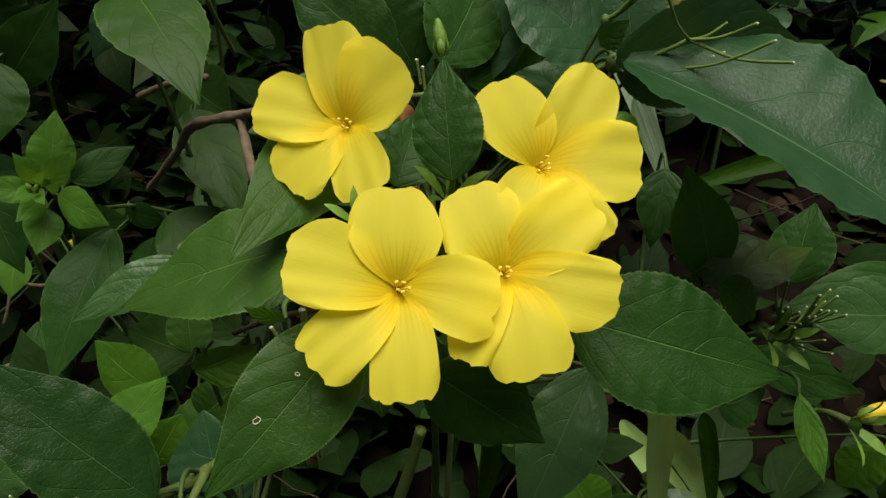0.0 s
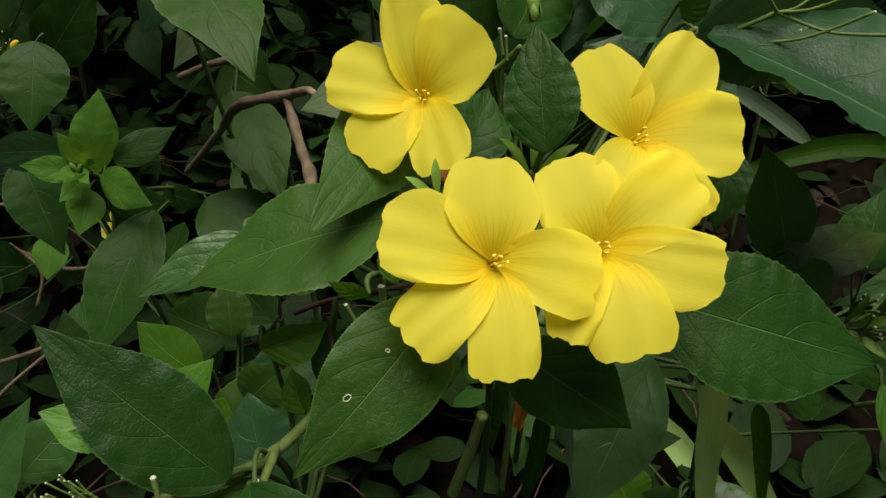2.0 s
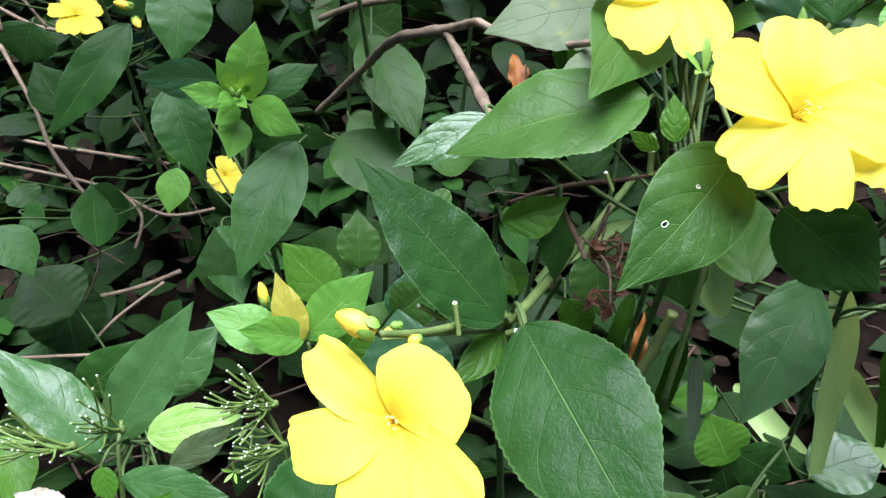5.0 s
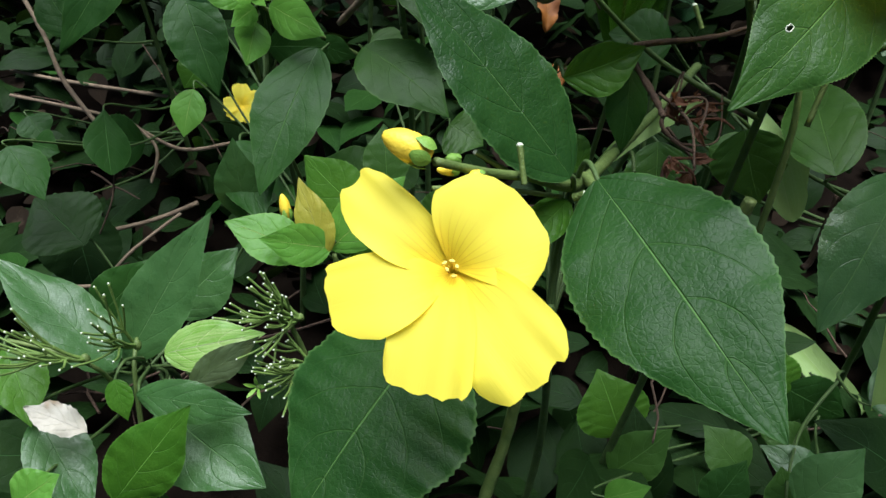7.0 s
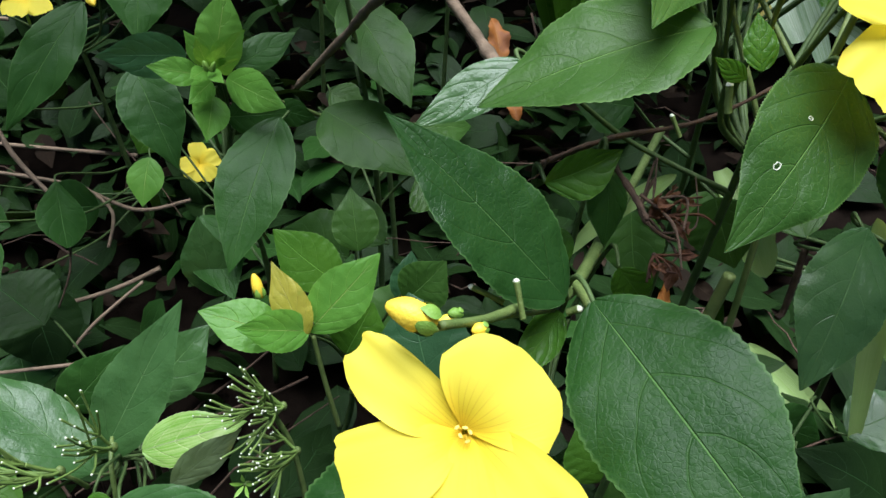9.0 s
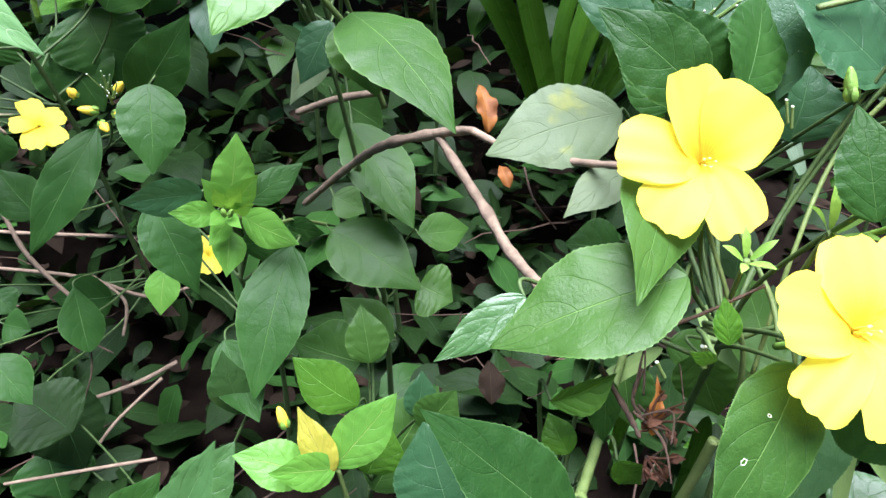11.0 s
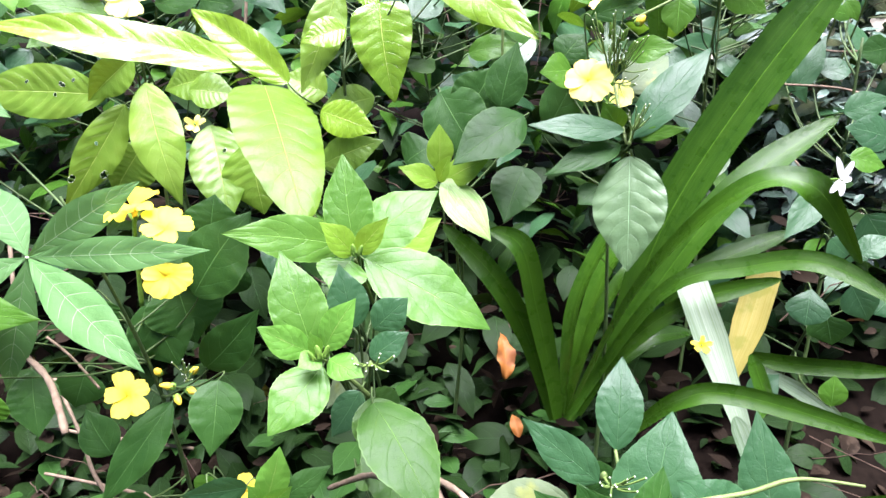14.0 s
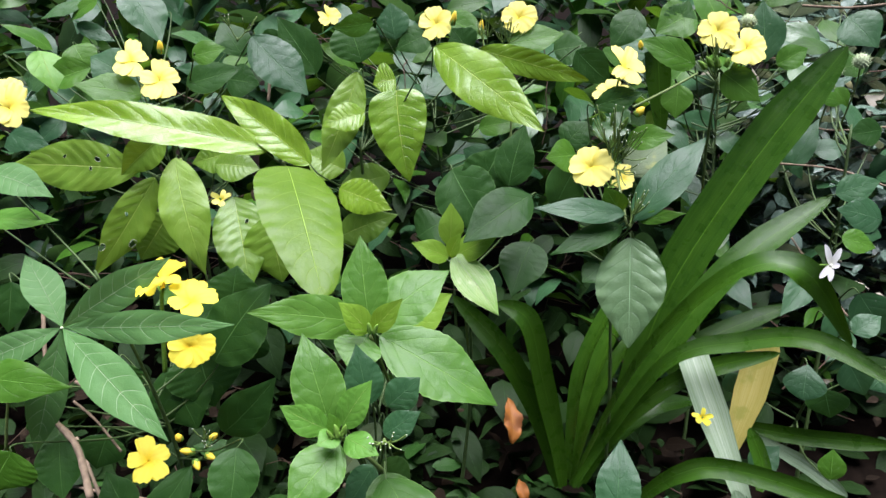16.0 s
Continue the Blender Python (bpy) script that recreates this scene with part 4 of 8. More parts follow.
leaf(p_low, "dark", (-0.1131, 0.0967, 0.3481), (-0.1432, 0.0531, 0.3221), (-0.226, -0.380, 0.897), 0.0533, "ovate", curl=0.05, fold=0.023, nu=56, nv=12)
leaf(p_low, "mid", (-0.0788, 0.1247, 0.3734), (-0.0953, 0.1028, 0.3699), (0.379, -0.420, 0.825), 0.0107, "ovate", curl=0.07, fold=0.12, nu=56, nv=12)
leaf(p_low, "mid", (-0.0563, 0.1516, 0.3665), (-0.0450, 0.1529, 0.3501), (0.053, -0.998, -0.039), 0.0127, "elliptic", curl=0.044, fold=0.11, nu=56, nv=12)
leaf(p_low, "fresh", (-0.0803, 0.1574, 0.3940), (-0.0583, 0.1600, 0.4031), (0.069, -0.991, 0.115), 0.0154, "elliptic", curl=0.05, fold=0.55, nu=56, nv=12)
leaf(p_low, "dark", (-0.0599, 0.1679, 0.3939), (-0.0602, 0.1579, 0.3698), (0.152, -0.913, 0.378), 0.0130, "elliptic", curl=0.1, fold=-0.107, nu=56, nv=12)
leaf(p_low, "mid", (-0.0717, 0.1602, 0.3608), (-0.0773, 0.1733, 0.3693), (-0.452, -0.618, 0.644), 0.0138, "ovate", curl=0.064, fold=0.2, nu=56, nv=12)
leaf(p_right, "mid", (0.1011, 0.2041, 0.3923), (0.0901, 0.2223, 0.4304), (-0.122, -0.908, 0.401), 0.0242, "ovate", curl=0.056, fold=0.064, nu=56, nv=12)
leaf(p_right, "red", (0.0944, 0.1965, 0.3962), (0.1472, 0.2209, 0.3929), (0.215, -0.343, 0.914), 0.0210, "ovate", curl=0.028, fold=0.156, nu=56, nv=12)
leaf(p_right, "mid", (0.0953, 0.1841, 0.4050), (0.1222, 0.2035, 0.3721), (0.681, -0.721, 0.130), 0.0160, "ovate", curl=0.066, fold=0.077, nu=56, nv=12)
leaf(p_right, "dark", (0.1579, 0.2423, 0.3587), (0.1703, 0.2653, 0.3867), (-0.596, -0.472, 0.649), 0.0284, "ovate", curl=0.061, fold=0.139, nu=30, nv=8)
leaf(p_right, "sheen", (0.2083, 0.2240, 0.3543), (0.1581, 0.2309, 0.3503), (-0.155, -0.790, 0.593), 0.0340, "elliptic", curl=0.071, fold=0.127, nu=30, nv=8)
leaf(p_right, "dark", (0.2228, 0.2620, 0.3488), (0.1569, 0.2501, 0.3318), (-0.113, -0.552, 0.826), 0.0221, "ovate", curl=0.051, fold=0.21, nu=30, nv=8)
leaf(p_right, "young", (0.1231, 0.1646, 0.3706), (0.1277, 0.1423, 0.3504), (-0.524, -0.628, 0.576), 0.0091, "lance", curl=0.029, fold=0.109, nu=56, nv=12)
leaf(p_right, "dark", (0.1195, 0.2048, 0.3194), (0.1455, 0.2158, 0.3177), (0.335, -0.689, 0.643), 0.0251, "ovate", curl=0.041, fold=0.08, nu=30, nv=8)
leaf(p_right, "dark", (0.1274, 0.2190, 0.3397), (0.1904, 0.2139, 0.3150), (0.121, -0.866, 0.486), 0.0202, "lance", curl=0.044, fold=0.16, nu=30, nv=8)
leaf(p_right, "mid", (0.2167, 0.2183, 0.2691), (0.2053, 0.2212, 0.2382), (-0.760, -0.609, 0.226), 0.0232, "elliptic", curl=0.036, fold=0.12, nu=30, nv=8)
leaf(p_right, "dark", (0.0990, 0.2649, 0.4052), (0.0909, 0.2450, 0.3768), (-0.223, -0.768, 0.601), 0.0199, "ovate", curl=0.074, fold=0.22, nu=30, nv=8)
leaf(p_right, "flax", (0.0336, 0.2065, 0.3360), (0.0394, 0.2694, 0.3491), (-0.469, -0.138, 0.872), 0.0302, "ovate", curl=0.07, fold=0.11, nu=56, nv=12)
leaf(p_right, "sheen", (0.0646, 0.2163, 0.3327), (0.0308, 0.1702, 0.2866), (-0.017, -0.701, 0.713), 0.0362, "elliptic", curl=0.057, fold=0.069, nu=56, nv=12)
leaf(p_right, "sheen", (0.0615, 0.1707, 0.1679), (0.0841, 0.1809, 0.2028), (-0.15, -0.60, 0.75), 0.0305, "ovate", curl=0.05, fold=0.14, nu=24, nv=8)
leaf(p_right, "sheen", (0.1023, 0.2129, 0.1263), (0.0681, 0.2308, 0.1342), (0.10, -0.60, 0.75), 0.0241, "ovate", curl=0.05, fold=0.14, nu=24, nv=8)
leaf(p_right, "flax", (0.0685, 0.1842, 0.1412), (0.0629, 0.1977, 0.1608), (-0.15, -0.60, 0.75), 0.0235, "ovate", curl=0.05, fold=0.14, nu=24, nv=8)
leaf(p_right, "flax", (-0.0149, 0.2270, 0.1009), (0.0191, 0.2395, 0.1330), (0.10, -0.60, 0.75), 0.0320, "ovate", curl=0.05, fold=0.14, nu=24, nv=8)
leaf(p_right, "young", (-0.0255, 0.1934, 0.1251), (-0.0026, 0.1918, 0.1423), (-0.15, -0.60, 0.75), 0.0174, "ovate", curl=0.05, fold=0.14, nu=24, nv=8)
leaf(p_right, "flax", (0.0796, 0.2513, 0.0749), (0.0538, 0.2745, 0.0943), (0.10, -0.60, 0.75), 0.0345, "ovate", curl=0.05, fold=0.14, nu=24, nv=8)
leaf(p_right, "flax", (0.1257, 0.2673, 0.0838), (0.0944, 0.2757, 0.0869), (-0.15, -0.60, 0.75), 0.0313, "ovate", curl=0.05, fold=0.14, nu=24, nv=8)
leaf(p_right, "dark", (0.0402, 0.2054, 0.1039), (0.0580, 0.2194, 0.1341), (0.10, -0.60, 0.75), 0.0290, "ovate", curl=0.05, fold=0.14, nu=24, nv=8)
leaf(p_right, "mid", (-0.0050, 0.2562, 0.0999), (-0.0226, 0.2830, 0.1344), (0.039, -0.779, 0.626), 0.0489, "ovate", curl=0.068, fold=0.12, nu=30, nv=8)
leaf(p_right, "mid", (0.1056, 0.2933, 0.1048), (0.0872, 0.3138, 0.1349), (0.042, -0.814, 0.579), 0.0427, "ovate", curl=0.03, fold=0.21, nu=30, nv=8)
leaf(p_right, "mid", (0.0949, 0.3215, 0.1451), (0.0579, 0.3167, 0.1412), (0.016, -0.707, 0.707), 0.0249, "elliptic", curl=0.066, fold=0.18, nu=20, nv=6)
leaf(p_right, "dark", (0.1093, 0.2983, 0.1116), (0.1517, 0.2890, 0.0953), (-0.078, -0.938, 0.337), 0.0401, "elliptic", curl=0.078, fold=0.06, nu=30, nv=8)
leaf(p_right, "sheen", (0.1233, 0.2396, 0.1662), (0.1705, 0.2507, 0.1782), (-0.181, -0.261, 0.948), 0.0398, "elliptic", curl=0.053, fold=0.06, nu=30, nv=8)
leaf(p_right, "flax", (-0.0021, 0.2159, 0.3492), (0.0055, 0.1998, 0.3260), (-0.719, -0.659, 0.222), 0.0324, "ovate", curl=0.052, fold=0.16, nu=30, nv=8)
leaf(p_right, "flax", (-0.0305, 0.2290, 0.3352), (-0.0289, 0.2106, 0.3093), (-0.153, -0.810, 0.566), 0.0265, "elliptic", curl=0.036, fold=0.21, nu=30, nv=8)
leaf(p_right, "flax", (-0.0029, 0.2469, 0.3235), (0.0269, 0.2424, 0.3180), (0.015, -0.725, 0.688), 0.0219, "elliptic", curl=0.02, fold=0.07, nu=30, nv=8)
leaf(p_rosette, "young", (-0.2452, 0.3716, 0.3422), (-0.2336, 0.3898, 0.3850), (0.443, -0.862, 0.246), 0.0267, "elliptic", curl=0.037, fold=0.121, nu=30, nv=8)
leaf(p_rosette, "blue", (-0.2626, 0.3833, 0.3478), (-0.3079, 0.3647, 0.3554), (0.389, -0.919, 0.072), 0.0270, "ovate", curl=0.041, fold=0.204, nu=30, nv=8)
leaf(p_rosette, "young", (-0.2349, 0.3642, 0.3410), (-0.1984, 0.3425, 0.3319), (-0.372, -0.812, 0.451), 0.0242, "elliptic", curl=0.053, fold=0.078, nu=30, nv=8)
leaf(p_rosette, "dark", (-0.3008, 0.3942, 0.3366), (-0.2778, 0.3635, 0.2811), (0.306, -0.774, 0.554), 0.0378, "ovate", curl=0.066, fold=0.22, nu=30, nv=8)
leaf(p_rosette, "young", (-0.2454, 0.3638, 0.3308), (-0.2461, 0.3385, 0.3136), (0.652, -0.439, 0.618), 0.0223, "ovate", curl=0.028, fold=0.183, nu=30, nv=8)
leaf(p_rosette, "young", (-0.2505, 0.3652, 0.3430), (-0.2747, 0.3529, 0.3540), (0.556, -0.715, 0.425), 0.0164, "ovate", curl=0.025, fold=0.189, nu=30, nv=8)
leaf(p_rosette, "young", (-0.2459, 0.3692, 0.3476), (-0.2536, 0.3652, 0.3690), (0.638, -0.765, 0.085), 0.0128, "ovate", curl=0.061, fold=0.11, nu=30, nv=8)
leaf(p_rosette, "young", (-0.2409, 0.3681, 0.3459), (-0.2198, 0.3664, 0.3685), (-0.079, -0.997, -0.000), 0.0163, "ovate", curl=0.042, fold=0.19, nu=30, nv=8)
leaf(p_rosette, "young", (-0.2442, 0.3641, 0.3393), (-0.2521, 0.3414, 0.3356), (0.726, -0.353, 0.591), 0.0139, "ovate", curl=0.039, fold=0.21, nu=30, nv=8)
leaf(p_rosette, "young", (-0.2406, 0.3624, 0.3483), (-0.2218, 0.3514, 0.3573), (-0.424, -0.884, -0.199), 0.0111, "ovate", curl=0.078, fold=0.19, nu=30, nv=8)
leaf(p_rosette, "young", (-0.2424, 0.3586, 0.3517), (-0.2443, 0.3544, 0.3684), (0.206, -0.955, -0.215), 0.0094, "ovate", curl=0.025, fold=0.14, nu=30, nv=8)
leaf(p_rosette, "young", (-0.2406, 0.3577, 0.3503), (-0.2278, 0.3535, 0.3658), (0.099, -0.938, -0.333), 0.0090, "ovate", curl=0.073, fold=0.16, nu=30, nv=8)
leaf(p_rosette, "young", (-0.2434, 0.3569, 0.3494), (-0.2480, 0.3415, 0.3505), (0.724, -0.166, 0.669), 0.0096, "ovate", curl=0.029, fold=0.09, nu=30, nv=8)
leaf(p_rosette, "young", (-0.2402, 0.3538, 0.3500), (-0.2287, 0.3389, 0.3488), (-0.332, -0.323, 0.886), 0.0076, "ovate", curl=0.035, fold=0.1, nu=30, nv=8)
leaf(p_rosette, "dark", (-0.2343, 0.3809, 0.3405), (-0.1998, 0.4057, 0.3528), (0.289, -0.716, 0.636), 0.0211, "ovate", curl=0.043, fold=0.064, nu=30, nv=8)
leaf(p_rosette, "dark", (-0.2448, 0.3754, 0.3108), (-0.2067, 0.3856, 0.3080), (0.268, -0.936, 0.227), 0.0271, "elliptic", curl=0.077, fold=0.133, nu=30, nv=8)
leaf(p_rosette, "dark", (-0.2086, 0.3635, 0.3156), (-0.2325, 0.2880, 0.2569), (0.076, -0.627, 0.775), 0.0427, "elliptic", curl=0.057, fold=0.212, nu=30, nv=8)
leaf(p_rosette, "dark", (-0.2246, 0.4142, 0.2991), (-0.1952, 0.4101, 0.2911), (-0.048, -0.948, 0.313), 0.0191, "lance", curl=0.069, fold=0.11, nu=20, nv=6)
leaf(p_rosette, "young", (-0.3296, 0.4361, 0.2500), (-0.3357, 0.4141, 0.2206), (0.154, -0.807, 0.570), 0.0265, "elliptic", curl=0.031, fold=0.122, nu=20, nv=6)
leaf(p_rosette, "mid", (-0.3453, 0.4926, 0.2455), (-0.3592, 0.4801, 0.2291), (0.268, -0.864, 0.427), 0.0300, "ovate", curl=0.04, fold=0.2, nu=20, nv=6)
leaf(p_rosette, "dark", (-0.2564, 0.3295, 0.2688), (-0.2323, 0.2853, 0.2395), (-0.047, -0.570, 0.821), 0.0339, "elliptic", curl=0.03, fold=0.09, nu=30, nv=8)
leaf(p_bright, "yellow", (-0.1778, 0.2229, 0.2694), (-0.1929, 0.2441, 0.2994), (-0.075, -0.832, 0.550), 0.0188, "ovate", curl=0.072, fold=0.112, nu=30, nv=8)
leaf(p_bright, "young", (-0.1772, 0.2286, 0.2680), (-0.1411, 0.2479, 0.3004), (-0.007, -0.856, 0.517), 0.0276, "elliptic", curl=0.036, fold=0.07, nu=30, nv=8)
leaf(p_bright, "young", (-0.1888, 0.2277, 0.2640), (-0.2285, 0.2301, 0.2809), (0.312, -0.498, 0.809), 0.0263, "elliptic", curl=0.034, fold=0.152, nu=30, nv=8)
leaf(p_bright, "young", (-0.1755, 0.2251, 0.2715), (-0.2080, 0.2178, 0.2809), (0.316, -0.842, 0.438), 0.0213, "ovate", curl=0.051, fold=0.21, nu=30, nv=8)
leaf(p_bright, "mid", (-0.1696, 0.2837, 0.2508), (-0.2073, 0.3020, 0.2770), (-0.018, -0.831, 0.556), 0.0324, "elliptic", curl=0.077, fold=0.063, nu=30, nv=8)
leaf(p_bright, "flax", (-0.1647, 0.3275, 0.2413), (-0.1690, 0.3516, 0.2729), (0.161, -0.775, 0.611), 0.0291, "ovate", curl=0.056, fold=0.21, nu=30, nv=8)
leaf(p_bright, "mid", (-0.1645, 0.2473, 0.2329), (-0.1493, 0.2637, 0.2547), (0.345, -0.851, 0.397), 0.0348, "elliptic", curl=0.051, fold=0.18, nu=30, nv=8)
leaf(p_bright, "flax", (-0.1306, 0.2497, 0.2682), (-0.1095, 0.2620, 0.2839), (0.264, -0.899, 0.350), 0.0303, "ovate", curl=0.064, fold=0.21, nu=30, nv=8)
leaf(p_bright, "blue", (-0.1349, 0.2798, 0.2417), (-0.1293, 0.2963, 0.2645), (0.374, -0.792, 0.483), 0.0219, "ovate", curl=0.049, fold=0.16, nu=30, nv=8)
leaf(p_bright, "flax", (-0.1748, 0.3477, 0.2216), (-0.2206, 0.3590, 0.2356), (0.049, -0.694, 0.718), 0.0506, "elliptic", curl=0.046, fold=0.2, nu=30, nv=8)
leaf(p_bright, "flax", (-0.1655, 0.2630, 0.1929), (-0.1203, 0.3012, 0.2440), (-0.124, -0.739, 0.662), 0.0523, "elliptic", curl=0.037, fold=0.07, nu=30, nv=8)
leaf(p_bright, "blue", (-0.1171, 0.2159, 0.2310), (-0.1291, 0.2489, 0.2742), (-0.024, -0.798, 0.603), 0.0510, "elliptic", curl=0.027, fold=0.09, nu=30, nv=8)
leaf(p_lowleft, "sheen", (-0.2884, 0.2035, 0.2052), (-0.2418, 0.2447, 0.2758), (-0.045, -0.849, 0.526), 0.0357, "ovate", curl=0.023, fold=0.196, nu=30, nv=8)
leaf(p_lowleft, "sheen", (-0.2807, 0.1840, 0.2206), (-0.3454, 0.2128, 0.2644), (0.522, -0.112, 0.846), 0.0352, "ovate", curl=0.054, fold=0.172, nu=30, nv=8)
leaf(p_lowleft, "variegated", (-0.2607, 0.1964, 0.2201), (-0.2094, 0.2059, 0.2295), (-0.028, -0.623, 0.781), 0.0257, "ovate", curl=0.025, fold=0.079, nu=30, nv=8)
leaf(p_lowleft, "pale", (-0.2435, 0.1806, 0.2140), (-0.2057, 0.1910, 0.2431), (0.094, -0.970, 0.226), 0.0173, "lance", curl=0.026, fold=0.12, nu=30, nv=8)
leaf(p_lowleft, "sheen", (-0.2542, 0.1579, 0.2352), (-0.2013, 0.1566, 0.2290), (0.055, -0.776, 0.628), 0.0196, "elliptic", curl=0.055, fold=0.047, nu=30, nv=8)
leaf(p_lowleft, "mid", (-0.2586, 0.1546, 0.2486), (-0.2528, 0.1453, 0.2326), (0.253, -0.793, 0.555), 0.0114, "ovate", curl=0.043, fold=0.081, nu=30, nv=8)
leaf(p_lowleft, "sheen", (-0.2483, 0.3028, 0.2276), (-0.2483, 0.3034, 0.2857), (0.040, -0.999, 0.010), 0.0328, "ovate", curl=0.056, fold=0.056, nu=30, nv=8)
leaf(p_lowleft, "dark", (-0.3235, 0.2395, 0.1992), (-0.2904, 0.2618, 0.2281), (0.305, -0.890, 0.339), 0.0317, "ovate", curl=0.057, fold=0.09, nu=30, nv=8)
leaf(p_lowleft, "mid", (-0.2586, 0.1255, 0.2018), (-0.2236, 0.1486, 0.2425), (0.082, -0.895, 0.438), 0.0318, "ovate", curl=0.032, fold=0.05, nu=56, nv=12)
leaf(p_lowleft, "sheen", (-0.2553, 0.1719, 0.2107), (-0.1951, 0.1398, 0.1973), (-0.036, -0.441, 0.897), 0.0439, "elliptic", curl=0.047, fold=0.19, nu=30, nv=8)
leaf(p_lowleft, "sheen", (-0.3020, 0.1518, 0.2222), (-0.2681, 0.1200, 0.1960), (0.497, -0.172, 0.851), 0.0283, "elliptic", curl=0.046, fold=0.16, nu=30, nv=8)
leaf(p_lowleft, "young", (-0.2830, 0.1054, 0.2271), (-0.2659, 0.1147, 0.2368), (-0.042, -0.684, 0.728), 0.0206, "ovate", curl=0.041, fold=0.17, nu=56, nv=12)
leaf(p_lowleft, "mid", (-0.3193, 0.1698, 0.2459), (-0.2978, 0.1427, 0.2265), (0.532, -0.172, 0.829), 0.0257, "ovate", curl=0.042, fold=0.15, nu=30, nv=8)
leaf(p_lowleft, "sheen", (-0.2935, 0.2616, 0.1817), (-0.2545, 0.2915, 0.2144), (0.222, -0.838, 0.499), 0.0383, "elliptic", curl=0.073, fold=0.2, nu=30, nv=8)
leaf(p_lowleft, "dark", (-0.4608, 0.3842, 0.1020), (-0.4485, 0.3561, 0.0616), (0.352, -0.714, 0.605), 0.0661, "elliptic", curl=0.046, fold=0.08, nu=30, nv=8)
# Shade is put into this leaf's colour to keep the gap dark.
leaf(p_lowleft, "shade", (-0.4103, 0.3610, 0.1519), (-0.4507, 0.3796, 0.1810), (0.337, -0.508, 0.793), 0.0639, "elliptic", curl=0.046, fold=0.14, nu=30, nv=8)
leaf(p_rosb, "fresh", (-0.1870, 0.3463, 0.5092), (-0.2105, 0.3784, 0.5600), (0.284, -0.745, 0.603), 0.0356, "ovate", curl=0.076, fold=0.189, nu=30, nv=8)
leaf(p_rosb, "young", (-0.1875, 0.3443, 0.5064), (-0.2182, 0.3413, 0.5258), (0.354, -0.832, 0.428), 0.0209, "elliptic", curl=0.074, fold=0.171, nu=30, nv=8)
leaf(p_rosb, "young", (-0.1791, 0.3466, 0.5069), (-0.1580, 0.3532, 0.5407), (-0.333, -0.864, 0.378), 0.0226, "elliptic", curl=0.064, fold=0.132, nu=30, nv=8)
leaf(p_rosb, "fresh", (-0.1795, 0.3398, 0.4987), (-0.2056, 0.3002, 0.4761), (0.143, -0.559, 0.816), 0.0352, "elliptic", curl=0.054, fold=0.079, nu=30, nv=8)
leaf(p_rosb, "young", (-0.1751, 0.3407, 0.5032), (-0.1503, 0.3253, 0.5023), (-0.227, -0.415, 0.881), 0.0194, "ovate", curl=0.046, fold=0.06, nu=30, nv=8)
leaf(p_rosb, "young", (-0.1797, 0.3373, 0.5101), (-0.1840, 0.3335, 0.5282), (0.679, -0.734, 0.012), 0.0099, "ovate", curl=0.04, fold=0.13, nu=30, nv=8)
leaf(p_rosb, "young", (-0.1796, 0.3365, 0.5084), (-0.1907, 0.3247, 0.5080), (0.284, -0.296, 0.912), 0.0161, "ovate", curl=0.072, fold=0.1, nu=30, nv=8)
leaf(p_rosb, "blue", (-0.1676, 0.3878, 0.4970), (-0.1792, 0.4051, 0.5371), (0.271, -0.853, 0.445), 0.0287, "ovate", curl=0.054, fold=0.07, nu=30, nv=8)
leaf(p_rosb, "blue", (-0.1528, 0.3804, 0.5008), (-0.1301, 0.3894, 0.5207), (0.009, -0.915, 0.403), 0.0252, "elliptic", curl=0.039, fold=0.069, nu=30, nv=8)
leaf(p_rosb, "blue", (-0.1517, 0.3551, 0.4956), (-0.1269, 0.3632, 0.5107), (-0.071, -0.825, 0.561), 0.0195, "ovate", curl=0.051, fold=0.05, nu=30, nv=8)
leaf(p_rosb, "flax", (-0.1495, 0.3432, 0.4683), (-0.1034, 0.2755, 0.4344), (0.205, -0.324, 0.924), 0.0463, "ovate", curl=0.08, fold=0.06, nu=30, nv=8)
leaf(p_rosb, "blue", (-0.1634, 0.3692, 0.4564), (-0.1823, 0.3533, 0.4292), (-0.107, -0.825, 0.555), 0.0239, "ovate", curl=0.035, fold=0.12, nu=30, nv=8)
leaf(p_rosb, "flax", (-0.1540, 0.3597, 0.4589), (-0.1407, 0.3327, 0.4287), (0.359, -0.612, 0.705), 0.0391, "elliptic", curl=0.052, fold=0.21, nu=30, nv=8)
leaf(p_rosb, "pale", (-0.1786, 0.4766, 0.4135), (-0.2104, 0.4475, 0.3750), (0.201, -0.854, 0.480), 0.0242, "ovate", curl=0.024, fold=0.19, nu=30, nv=8)
leaf(p_rosb, "flax", (-0.1705, 0.4363, 0.3633), (-0.1297, 0.3756, 0.3146), (0.230, -0.510, 0.829), 0.0452, "elliptic", curl=0.049, fold=0.229, nu=30, nv=8)
leaf(p_rosb, "flax", (-0.1836, 0.4695, 0.3712), (-0.1484, 0.4533, 0.3505), (-0.095, -0.857, 0.507), 0.0488, "elliptic", curl=0.064, fold=0.19, nu=30, nv=8)
leaf(p_rosb, "flax", (-0.1870, 0.3938, 0.3054), (-0.1281, 0.3592, 0.2750), (0.171, -0.469, 0.866), 0.0519, "ovate", curl=0.071, fold=0.119, nu=30, nv=8)
leaf(p_rosb, "flax", (-0.1304, 0.3912, 0.2529), (-0.1063, 0.3827, 0.2421), (0.158, -0.573, 0.804), 0.0431, "ovate", curl=0.054, fold=0.2, nu=30, nv=8)
